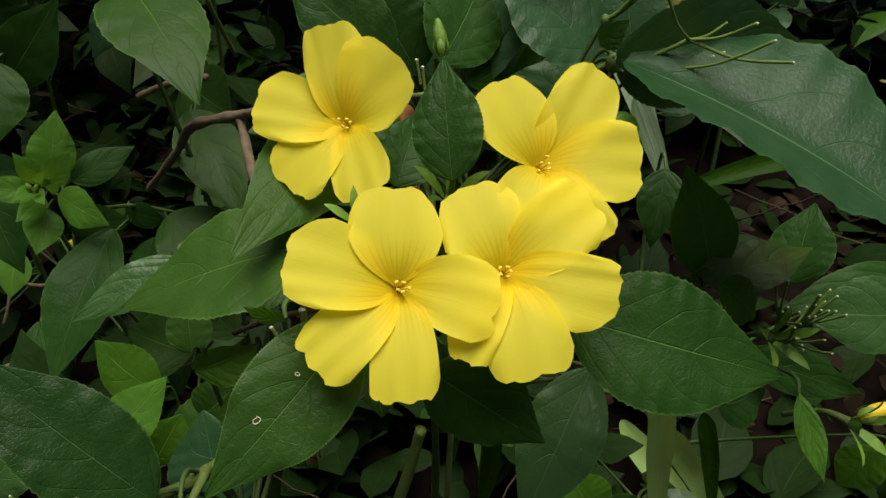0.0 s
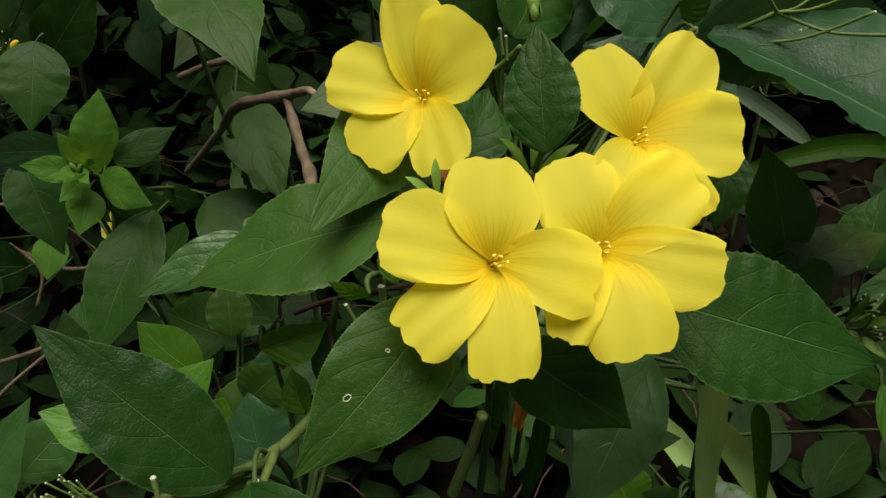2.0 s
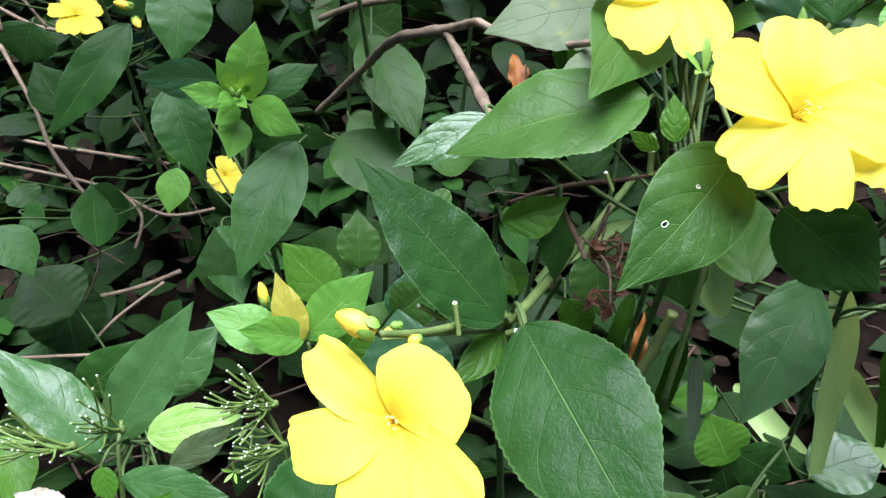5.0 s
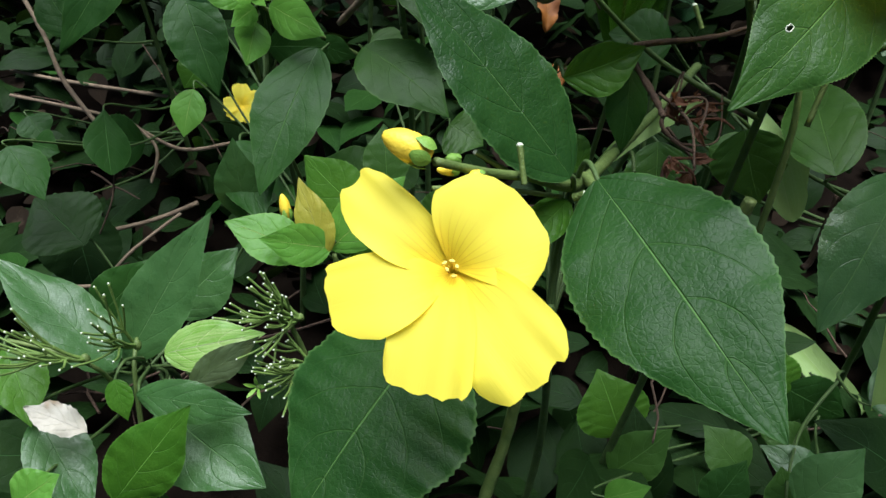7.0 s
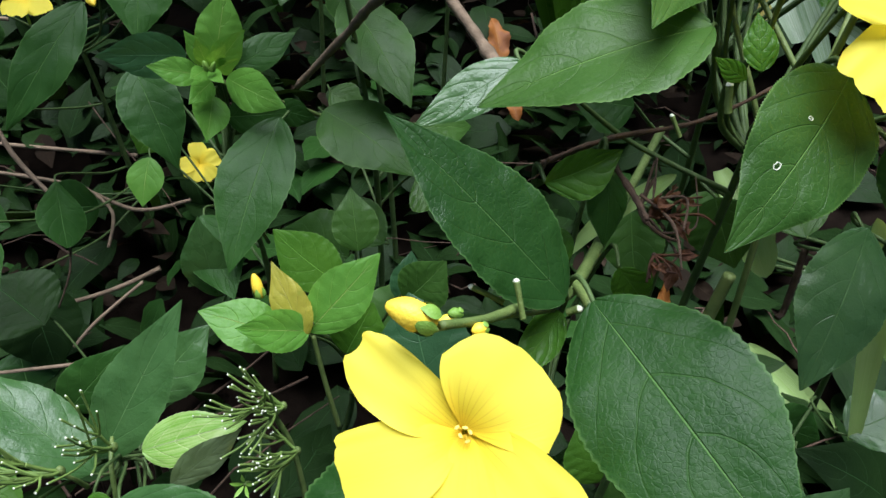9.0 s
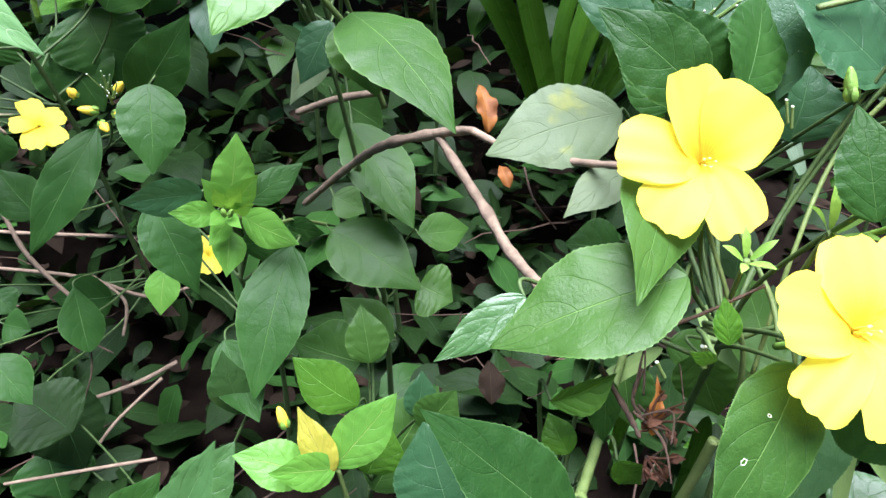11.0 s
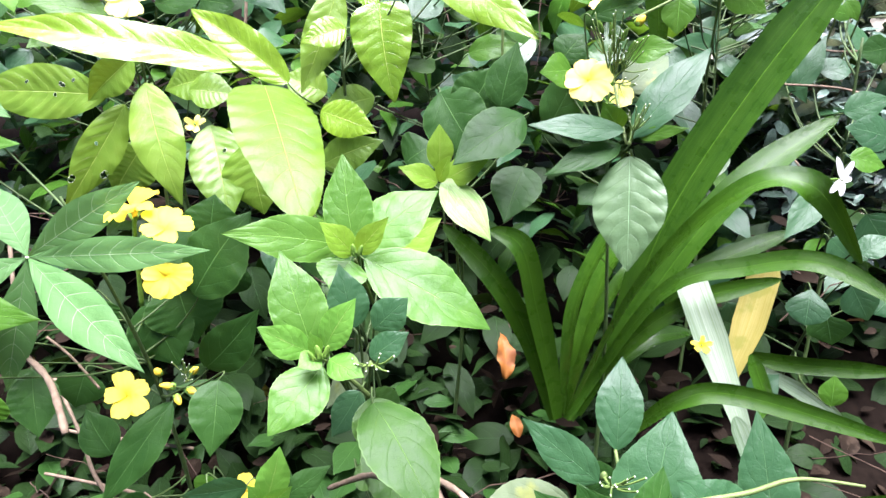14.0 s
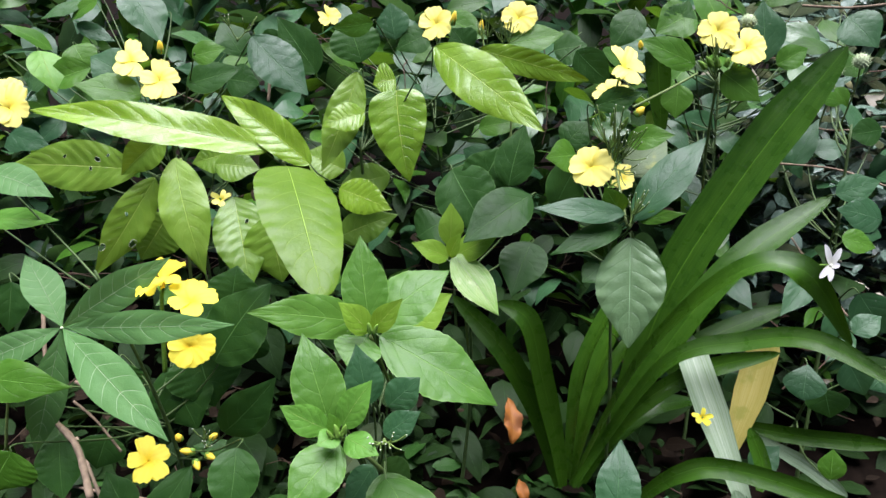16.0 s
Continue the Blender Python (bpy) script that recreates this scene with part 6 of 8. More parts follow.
leaf(p_left, "dark", (-0.4424, 0.5368, 0.1423), (-0.5005, 0.5365, 0.1462), (0.030, -0.926, 0.377), 0.0535, "ovate", curl=0.053, fold=0.16, nu=30, nv=8)
leaf(p_lime, "lime", (-0.3094, 0.6321, 0.6244), (-0.5310, 0.6038, 0.6672), (0.223, -0.663, 0.715), 0.0443, "long", curl=0.05, fold=0.312, quilt=0.35, nu=72, nv=14)
leaf(p_lime, "lime", (-0.2667, 0.6326, 0.6100), (-0.3623, 0.6630, 0.6722), (0.055, -0.861, 0.506), 0.0371, "long", curl=0.048, fold=0.3, quilt=0.35, nu=72, nv=14)
leaf(p_lime, "satin", (-0.2870, 0.6231, 0.6098), (-0.2224, 0.4819, 0.5371), (0.326, -0.311, 0.893), 0.0780, "broad", curl=0.06, fold=0.052, quilt=0.12, nu=72, nv=14)
leaf(p_lime, "lime", (-0.1856, 0.6973, 0.6743), (-0.1696, 0.6617, 0.5845), (-0.008, -0.930, 0.367), 0.0613, "heart", curl=0.05, fold=0.201, quilt=0.14, nu=72, nv=14)
leaf(p_lime, "lime", (-0.1404, 0.6535, 0.7230), (-0.0377, 0.5722, 0.6593), (-0.257, -0.776, 0.576), 0.0490, "elliptic", curl=0.05, fold=0.114, quilt=0.14, nu=72, nv=14)
leaf(p_lime, "lime", (-0.0976, 0.6786, 0.7179), (0.0097, 0.6647, 0.6905), (-0.091, -0.985, 0.145), 0.0268, "long", curl=0.056, fold=0.17, quilt=0.35, nu=72, nv=14)
leaf(p_lime, "quilt", (-0.2305, 0.7208, 0.6888), (-0.2650, 0.6681, 0.5916), (0.257, -0.885, 0.389), 0.0401, "elliptic", curl=0.023, fold=0.17, quilt=0.2, nu=72, nv=14)
leaf(p_lime, "lime", (-0.2187, 0.6856, 0.6520), (-0.2604, 0.6668, 0.6405), (0.196, -0.790, 0.580), 0.0321, "ovate", curl=0.073, fold=0.15, quilt=0.15, nu=72, nv=14)
leaf(p_lime, "lime", (-0.2453, 0.6631, 0.5751), (-0.1869, 0.6490, 0.5571), (-0.066, -0.878, 0.473), 0.0382, "ovate", curl=0.031, fold=0.11, quilt=0.15, nu=72, nv=14)
leaf(p_lime, "quilt", (-0.1963, 0.7010, 0.5801), (-0.2502, 0.6826, 0.5716), (0.217, -0.853, 0.474), 0.0382, "elliptic", curl=0.04, fold=0.11, quilt=0.2, nu=72, nv=14)
leaf(p_lime, "quilt", (-0.2554, 0.6889, 0.5089), (-0.1885, 0.7037, 0.5327), (0.038, -0.891, 0.453), 0.0392, "ovate", curl=0.07, fold=0.14, quilt=0.2, nu=72, nv=14)
leaf(p_lime, "lime", (-0.1899, 0.7219, 0.6821), (-0.2142, 0.7177, 0.6765), (0.032, -0.864, 0.503), 0.0398, "ovate", curl=0.056, fold=0.17, quilt=0.15, nu=72, nv=14)
leaf(p_lime, "quilt", (-0.2554, 0.7379, 0.5752), (-0.3021, 0.7419, 0.5937), (0.155, -0.808, 0.569), 0.0484, "elliptic", curl=0.028, fold=0.2, quilt=0.2, nu=72, nv=14)
leaf(p_quilt, "quilt", (-0.4967, 0.7186, 0.5758), (-0.6479, 0.7120, 0.5806), (0.052, -0.929, 0.367), 0.0600, "elliptic", curl=0.037, fold=0.14, holes=[(0.3, 0.3, 0.019), (0.35, -0.1, 0.012), (0.55, 0.35, 0.011), (0.22, 0.55, 0.012)], quilt=0.2, nu=130, nv=40)
leaf(p_quilt, "quilt", (-0.4583, 0.7361, 0.5858), (-0.4080, 0.6638, 0.4691), (0.166, -0.804, 0.570), 0.0559, "elliptic", curl=0.076, fold=0.072, quilt=0.2, nu=72, nv=14)
leaf(p_quilt, "quilt", (-0.4872, 0.7362, 0.5610), (-0.5449, 0.6687, 0.4606), (0.575, -0.793, 0.202), 0.0465, "elliptic", curl=0.057, fold=0.15, holes=[(0.75, 0.75, 0.031), (0.6, -0.8, 0.031), (0.4, 0.3, 0.012)], quilt=0.2, nu=130, nv=40)
leaf(p_quilt, "quilt", (-0.4007, 0.7565, 0.5322), (-0.3635, 0.6781, 0.4426), (0.234, -0.681, 0.694), 0.0660, "elliptic", curl=0.031, fold=0.179, holes=[(0.3, -0.3, 0.019), (0.45, -0.5, 0.015)], quilt=0.2, nu=130, nv=40)
leaf(p_quilt, "quilt", (-0.4630, 0.7275, 0.6148), (-0.5108, 0.7064, 0.5725), (0.363, -0.930, 0.054), 0.0393, "elliptic", curl=0.028, fold=0.4, quilt=0.2, nu=72, nv=14)
leaf(p_quilt, "quilt", (-0.4871, 0.7570, 0.5067), (-0.5160, 0.7239, 0.4580), (0.510, -0.821, 0.256), 0.0640, "elliptic", curl=0.023, fold=0.16, quilt=0.2, nu=72, nv=14)
leaf(p_quilt, "quilt", (-0.3463, 0.7297, 0.5197), (-0.3306, 0.6998, 0.4443), (0.054, -0.924, 0.378), 0.0772, "elliptic", curl=0.045, fold=0.08, quilt=0.2, nu=72, nv=14)
leaf(p_quilt, "quilt", (-0.4238, 0.7667, 0.5711), (-0.3681, 0.7683, 0.5646), (0.095, -0.778, 0.621), 0.0447, "elliptic", curl=0.035, fold=0.17, quilt=0.2, nu=72, nv=14)
leaf(p_quilt, "quilt", (-0.4002, 0.7836, 0.5815), (-0.4560, 0.7741, 0.5686), (0.038, -0.873, 0.486), 0.0446, "elliptic", curl=0.057, fold=0.22, quilt=0.2, nu=72, nv=14)
leaf(p_bluesmall, "blue", (0.2457, 0.6021, 0.4161), (0.2363, 0.5790, 0.3882), (-0.245, -0.705, 0.666), 0.0406, "obovate", curl=0.058, fold=0.12, nu=20, nv=6)
leaf(p_bluesmall, "blue", (0.2966, 0.6243, 0.4080), (0.3154, 0.6120, 0.3749), (-0.305, -0.936, 0.173), 0.0358, "elliptic", curl=0.042, fold=0.19, nu=20, nv=6)
leaf(p_bluesmall, "blue", (0.3374, 0.6228, 0.3969), (0.3212, 0.6148, 0.3804), (-0.309, -0.700, 0.644), 0.0418, "elliptic", curl=0.062, fold=0.09, nu=20, nv=6)
leaf(p_bluesmall, "dark", (0.2884, 0.6377, 0.3633), (0.2954, 0.6264, 0.3346), (-0.445, -0.865, 0.232), 0.0436, "elliptic", curl=0.051, fold=0.09, nu=20, nv=6)
leaf(p_bluesmall, "blue", (0.2101, 0.5987, 0.2831), (0.2405, 0.6104, 0.3060), (-0.239, -0.699, 0.675), 0.0311, "ovate", curl=0.027, fold=0.17, nu=20, nv=6)
leaf(p_bluesmall, "mid", (0.2719, 0.5587, 0.3062), (0.2740, 0.5710, 0.3356), (-0.289, -0.876, 0.386), 0.0265, "elliptic", curl=0.052, fold=0.14, nu=20, nv=6)
leaf(p_bluesmall, "blue", (0.2178, 0.7254, 0.3259), (0.2326, 0.7157, 0.2998), (-0.199, -0.951, 0.238), 0.0282, "elliptic", curl=0.054, fold=0.06, nu=20, nv=6)
leaf(p_jasmine, "blue", (0.3793, 0.9596, 0.7324), (0.4101, 0.9255, 0.6966), (-0.276, -0.803, 0.528), 0.0569, "ovate", curl=0.077, fold=0.13, nu=20, nv=6)
leaf(p_jasmine, "blue", (0.2952, 0.7200, 0.5615), (0.3443, 0.7296, 0.5758), (-0.004, -0.822, 0.569), 0.0313, "ovate", curl=0.042, fold=0.11, nu=20, nv=6)
leaf(p_jasmine, "blue", (0.3284, 0.6835, 0.5458), (0.2805, 0.6845, 0.5570), (0.106, -0.844, 0.526), 0.0383, "ovate", curl=0.039, fold=0.07, nu=20, nv=6)
leaf(p_jasmine, "blue", (0.2490, 0.6388, 0.5046), (0.2113, 0.6094, 0.4665), (-0.169, -0.692, 0.702), 0.0288, "ovate", curl=0.027, fold=0.22, nu=20, nv=6)
leaf(p_jasmine, "blue", (0.2851, 0.6146, 0.4919), (0.3131, 0.6017, 0.4554), (-0.311, -0.945, 0.096), 0.0395, "elliptic", curl=0.058, fold=0.06, nu=20, nv=6)
leaf(p_jasmine, "blue", (0.2698, 0.5808, 0.4654), (0.2967, 0.5891, 0.4805), (-0.235, -0.613, 0.754), 0.0250, "ovate", curl=0.074, fold=0.15, nu=20, nv=6)
leaf(p_jasmine, "blue", (0.2884, 0.8274, 0.5601), (0.3219, 0.8541, 0.6187), (-0.372, -0.746, 0.553), 0.0284, "ovate", curl=0.042, fold=0.08, nu=20, nv=6)
leaf(p_jasmine, "blue", (0.3160, 0.8375, 0.5796), (0.3579, 0.8433, 0.5860), (-0.022, -0.662, 0.749), 0.0324, "ovate", curl=0.052, fold=0.16, nu=20, nv=6)
leaf(p_jasmine, "blue", (0.2929, 0.6786, 0.5404), (0.3289, 0.6768, 0.5293), (0.128, -0.825, 0.550), 0.0327, "elliptic", curl=0.055, fold=0.12, nu=20, nv=6)
leaf(p_jasmine, "mid", (0.3170, 0.8176, 0.6626), (0.3308, 0.8098, 0.6411), (-0.071, -0.951, 0.300), 0.0179, "ovate", curl=0.052, fold=0.19, nu=20, nv=6)
leaf(p_jasmine, "mid", (0.3241, 0.8118, 0.6472), (0.2909, 0.8118, 0.6534), (0.073, -0.916, 0.394), 0.0175, "ovate", curl=0.044, fold=0.05, nu=20, nv=6)
leaf(p_jasmine, "dark", (0.3995, 0.8545, 0.6054), (0.3575, 0.8487, 0.5990), (0.062, -0.905, 0.421), 0.0354, "elliptic", curl=0.056, fold=0.17, nu=20, nv=6)
leaf(p_jasmine, "blue", (0.2942, 0.8935, 0.5879), (0.3255, 0.8731, 0.5326), (-0.133, -0.952, 0.276), 0.0307, "ovate", curl=0.032, fold=0.18, nu=20, nv=6)
leaf(p_jasmine, "mid", (0.2770, 0.6542, 0.5367), (0.3120, 0.6524, 0.5259), (0.149, -0.778, 0.610), 0.0262, "ovate", curl=0.045, fold=0.15, nu=20, nv=6)
leaf(p_jasmine, "blue", (0.2618, 0.6221, 0.4617), (0.2855, 0.6150, 0.4402), (-0.011, -0.954, 0.301), 0.0296, "elliptic", curl=0.023, fold=0.09, nu=20, nv=6)
flower(p_front, (-0.0102, 0.1233, 0.4543), (0.101, -0.645, 0.758), [(93, 0.0238, (0.0117, 0.62), (0.0113, 0.53), 0), (174, 0.0260, (0.0087, 0.76), (0.0135, 0.69), 9), (-137, 0.0269, (0.0089, 0.93), (0.0081, 0.88), -1), (-88, 0.0267, (0.0086, 0.89), (0.0075, 0.96), 0), (-10, 0.0237, (0.0096, 0.74), (0.0108, 0.85), 0)], stalk=(-0.0138, 0.1505, 0.4210))
flower(p_front, (0.0147, 0.1313, 0.4522), (0.003, -0.629, 0.778), [(113, 0.0230, (0.0116, 0.46), (0.0112, 0.75), 0), (36, 0.0284, (0.0102, 0.89), (0.0097, 0.66), 1), (-9, 0.0283, (0.0063, 0.87), (0.0134, 0.70), -1), (-80, 0.0272, (0.0121, 0.85), (0.0092, 0.81), 0), (-114, 0.0246, (0.0058, 0.88), (0.0068, 0.81), 0)], stalk=(0.0146, 0.1579, 0.4182))
flower(p_front, (0.0260, 0.1550, 0.4684), (0.110, -0.649, 0.753), [(116, 0.0245, (0.0121, 0.58), (0.0096, 0.59), 3), (59, 0.0306, (0.0076, 0.75), (0.0112, 0.71), 4), (0, 0.0263, (0.0117, 0.85), (0.0113, 0.75), 1), (-51, 0.0255, (0.0058, 0.81), (0.0090, 0.88), 0), (-117, 0.0169, (0.0100, 0.76), (0.0080, 0.71), 0)], stalk=(0.0221, 0.1823, 0.4353))
flower(p_front, (-0.0294, 0.1885, 0.4656), (-0.139, -0.733, 0.666), [(103, 0.0289, (0.0075, 0.66), (0.0127, 0.76), 10), (37, 0.0244, (0.0172, 0.68), (0.0115, 0.45), 9), (-71, 0.0252, (0.0099, 0.76), (0.0090, 0.91), 7), (-129, 0.0258, (0.0095, 0.87), (0.0125, 0.78), 2), (171, 0.0279, (0.0093, 0.68), (0.0137, 0.82), 3)], stalk=(-0.0244, 0.2189, 0.4356))
flower(p_low, (-0.1071, 0.0688, 0.3952), (-0.115, -0.609, 0.785), [(137, 0.0266, (0.0093, 0.74), (0.0046, 0.69), 1), (47, 0.0189, (0.0124, 0.50), (0.0148, 0.48), 1), (-47, 0.0280, (0.0093, 0.80), (0.0115, 0.86), 0), (-96, 0.0248, (0.0086, 0.95), (0.0096, 0.85), 0), (-168, 0.0248, (0.0125, 0.66), (0.0056, 0.94), -2)], stalk=(-0.1030, 0.0947, 0.3610))
flower(p_left, (-0.4034, 0.4774, 0.3602), (0.324, -0.350, 0.879), [(119, 0.0244, 0.0194), (43, 0.0197, 0.0194), (-36, 0.0249, 0.0194), (-86, 0.0244, 0.0194), (-162, 0.0182, 0.0194)], stalk=(-0.4087, 0.4831, 0.3349), fine=False)
flower(p_left, (-0.3634, 0.5326, 0.5051), (0.230, -0.209, 0.951), [(142, 0.0276, 0.0214), (96, 0.0283, 0.0224), (30, 0.0243, 0.0235), (-67, 0.0252, 0.0214), (-134, 0.0206, 0.0214)], stalk=(-0.3677, 0.5365, 0.4750), fine=False)
flower(p_left, (-0.3606, 0.5113, 0.4661), (0.395, -0.728, 0.561), [(166, 0.0196, 0.0212), (90, 0.0117, 0.0212), (7, 0.0226, 0.0233), (-56, 0.0200, 0.0244), (-121, 0.0212, 0.0244)], stalk=(-0.3681, 0.5252, 0.4427), fine=False)
flower(p_left, (-0.4016, 0.5624, 0.5186), (0.166, 0.175, 0.970), [(-80, 0.0479, 0.0178), (116, 0.0493, 0.0194), (94, 0.0415, 0.0194), (-47, 0.0349, 0.0166), (-80, 0.0736, 0.0139)], stalk=(-0.4126, 0.5508, 0.4101), fine=False)
flower(p_left, (-0.3300, 0.5240, 0.1945), (0.322, -0.641, 0.697), [(100, 0.0197, 0.0176), (29, 0.0184, 0.0189), (-48, 0.0187, 0.0189), (-108, 0.0174, 0.0189), (-167, 0.0168, 0.0176)], stalk=(-0.3299, 0.5377, 0.1741), fine=False)
flower(p_backleft, (-0.6484, 0.7361, 0.6436), (0.663, -0.524, 0.534), [(134, 0.0264, 0.0239), (88, 0.0329, 0.0239), (15, 0.0195, 0.0239), (-73, 0.0251, 0.0239), (-117, 0.0232, 0.0239)], stalk=(-0.6623, 0.7470, 0.6186), fine=False, skin=PALE)
flower(p_backleft, (-0.6722, 0.7711, 0.6539), (0.509, -0.465, 0.724), [(134, 0.0224, 0.0206), (91, 0.0253, 0.0206), (30, 0.0178, 0.0206), (-59, 0.0172, 0.0206), (-133, 0.0146, 0.0206)], stalk=(-0.6789, 0.7772, 0.6356), fine=False, skin=PALE)
flower(p_backleft, (-0.5085, 0.7681, 0.6953), (0.417, -0.555, 0.720), [(98, 0.0309, 0.0199), (50, 0.0193, 0.0212), (-64, 0.0249, 0.0212), (-107, 0.0269, 0.0212), (-177, 0.0165, 0.0212)], stalk=(-0.5147, 0.7764, 0.6747), fine=False, skin=PALE)
flower(p_backleft, (-0.4700, 0.7520, 0.6753), (0.408, -0.631, 0.660), [(98, 0.0276, 0.0222), (38, 0.0226, 0.0236), (-53, 0.0257, 0.0236), (-103, 0.0282, 0.0236), (-173, 0.0204, 0.0222)], stalk=(-0.4775, 0.7635, 0.6509), fine=False, skin=PALE)
flower(p_backmid, (-0.1617, 0.9161, 0.7269), (0.074, -0.839, 0.540), [(105, 0.0233, 0.0253), (27, 0.0231, 0.0253), (-51, 0.0221, 0.0253), (-123, 0.0257, 0.0253), (172, 0.0227, 0.0253)], stalk=(-0.1632, 0.9332, 0.7023), fine=False, skin=PALE)
flower(p_backmid, (-0.0540, 0.9058, 0.7349), (-0.044, -0.845, 0.533), [(97, 0.0223, 0.0248), (14, 0.0238, 0.0262), (-50, 0.0229, 0.0248), (-124, 0.0225, 0.0248), (171, 0.0222, 0.0248)], stalk=(-0.0531, 0.9227, 0.7109), fine=False, skin=PALE)
flower(p_backmid, (-0.3155, 0.9608, 0.7324), (0.674, -0.334, 0.658), [(102, 0.0196, 0.0173), (65, 0.0284, 0.0189), (-22, 0.0144, 0.0189), (-102, 0.0271, 0.0157), (-131, 0.0193, 0.0157)], stalk=(-0.3272, 0.9666, 0.7093), fine=False, skin=PALE)
flower(p_greyleaf, (0.0450, 0.6630, 0.7061), (0.321, -0.517, 0.794), [(114, 0.0271, 0.0142), (72, 0.0301, 0.0153), (14, 0.0194, 0.0186), (-79, 0.0250, 0.0186), (-123, 0.0255, 0.0142)], stalk=(0.0376, 0.6748, 0.6726), fine=False, skin=PALE)
flower(p_greyleaf, (0.0372, 0.6835, 0.6784), (-0.150, -0.457, 0.877), [(138, 0.0176, 0.0171), (85, 0.0187, 0.0171), (-10, 0.0149, 0.0171), (-88, 0.0202, 0.0171), (-160, 0.0215, 0.0160)], stalk=(0.0400, 0.6923, 0.6486), fine=False, skin=PALE)
flower(p_greyleaf, (0.0111, 0.6163, 0.6176), (-0.144, -0.788, 0.599), [(97, 0.0201, 0.0227), (23, 0.0218, 0.0238), (-48, 0.0224, 0.0238), (-117, 0.0203, 0.0238), (171, 0.0199, 0.0227)], stalk=(0.0137, 0.6304, 0.5949), fine=False, skin=PALE)
flower(p_greyleaf, (0.0492, 0.6506, 0.5964), (-0.171, -0.569, 0.804), [(120, 0.0137, 0.0149), (80, 0.0183, 0.0149), (5, 0.0112, 0.0149), (-77, 0.0144, 0.0149), (-127, 0.0124, 0.0149)], stalk=(0.0511, 0.6569, 0.5800), fine=False, skin=PALE)
flower(p_backright, (0.1668, 0.8008, 0.7285), (-0.306, -0.787, 0.536), [(85, 0.0222, 0.0242), (8, 0.0226, 0.0242), (-57, 0.0261, 0.0242), (-123, 0.0210, 0.0242), (163, 0.0211, 0.0242)], stalk=(0.1726, 0.8157, 0.7057), fine=False, skin=PALE)
flower(p_backright, (0.1967, 0.7853, 0.7118), (-0.168, -0.723, 0.670), [(73, 0.0246, 0.0227), (8, 0.0198, 0.0227), (-63, 0.0248, 0.0227), (-116, 0.0236, 0.0227), (168, 0.0177, 0.0227)], stalk=(0.1994, 0.7969, 0.6905), fine=False, skin=PALE)
flower_bud(p_front, (0.0007, 0.1748, 0.4893), (-0.0004, 0.1786, 0.4978), 0.0035, yellow=False)
flower_bud(p_front, (0.1513, 0.1678, 0.3537), (0.1642, 0.1689, 0.3597), 0.0054)
flower_bud(p_low, (-0.1113, 0.0815, 0.4108), (-0.1206, 0.0825, 0.4148), 0.0060)
flower_bud(p_low, (-0.1067, 0.0933, 0.4010), (-0.1112, 0.0917, 0.4017), 0.0026)
flower_bud(p_left, (-0.3623, 0.4895, 0.3608), (-0.3741, 0.4836, 0.3662), 0.0066)
flower_bud(p_left, (-0.3762, 0.4930, 0.3720), (-0.3777, 0.4891, 0.3802), 0.0071)
flower_bud(p_backleft, (-0.4737, 0.7733, 0.7014), (-0.4721, 0.7709, 0.7162), 0.0073)
flower_bud(p_backmid, (-0.1033, 0.9142, 0.7116), (-0.1014, 0.9125, 0.7308), 0.0067)
flower_bud(p_backmid, (-0.1408, 0.9162, 0.7234), (-0.1363, 0.9141, 0.7412), 0.0075)
flower_bud(p_greyleaf, (0.0544, 0.6449, 0.6606), (0.0610, 0.6419, 0.6694), 0.0077)
flower_bud(p_left, (-0.2091, 0.2638, 0.2592), (-0.2118, 0.2681, 0.2725), 0.0060)
flower_bud(p_rosb, (-0.1785, 0.3334, 0.5085), (-0.1800, 0.3329, 0.5192), 0.0041, yellow=False)
flower_bud(p_rosb, (-0.1756, 0.3341, 0.5096), (-0.1727, 0.3334, 0.5192), 0.0037, yellow=False)
flower_bud(p_rosb, (-0.1815, 0.3328, 0.5075), (-0.1850, 0.3311, 0.5158), 0.0033, yellow=False)
flower_bud(p_rosc, (-0.1772, 0.4504, 0.5209), (-0.1778, 0.4486, 0.5312), 0.0041, yellow=False)
flower_bud(p_rosette, (-0.2390, 0.3473, 0.3528), (-0.2398, 0.3463, 0.3586), 0.0034, yellow=False)
flower_bud(p_rosette, (-0.2369, 0.3470, 0.3523), (-0.2337, 0.3461, 0.3579), 0.0031, yellow=False)
flower_bud(p_rosc, (-0.1740, 0.4506, 0.5209), (-0.1706, 0.4488, 0.5303), 0.0036, yellow=False)
flower_bud(p_backright, (0.1628, 0.7844, 0.6896), (0.1525, 0.7801, 0.7012), 0.0064, yellow=False)
flower_bud(p_backright, (0.1692, 0.7844, 0.6884), (0.1638, 0.7809, 0.7012), 0.0064, yellow=False)
flower_bud(p_backright, (0.1774, 0.7855, 0.6896), (0.1777, 0.7815, 0.6999), 0.0064, yellow=False)
flower_bud(p_backright, (0.1845, 0.7851, 0.6872), (0.1873, 0.7803, 0.6953), 0.0057, yellow=False)
flower_bud(p_backright, (0.1552, 0.7829, 0.6873), (0.1438, 0.7775, 0.6965), 0.0057, yellow=False)
flower_bud(p_greyleaf, (0.0625, 0.6907, 0.7175), (0.0597, 0.6868, 0.7265), 0.0051)
flower_bud(p_greyleaf, (0.0278, 0.6608, 0.6514), (0.0208, 0.6584, 0.6647), 0.0051, yellow=False)
flower_bud(p_greyleaf, (0.0364, 0.6593, 0.6462), (0.0348, 0.6577, 0.6606), 0.0051, yellow=False)
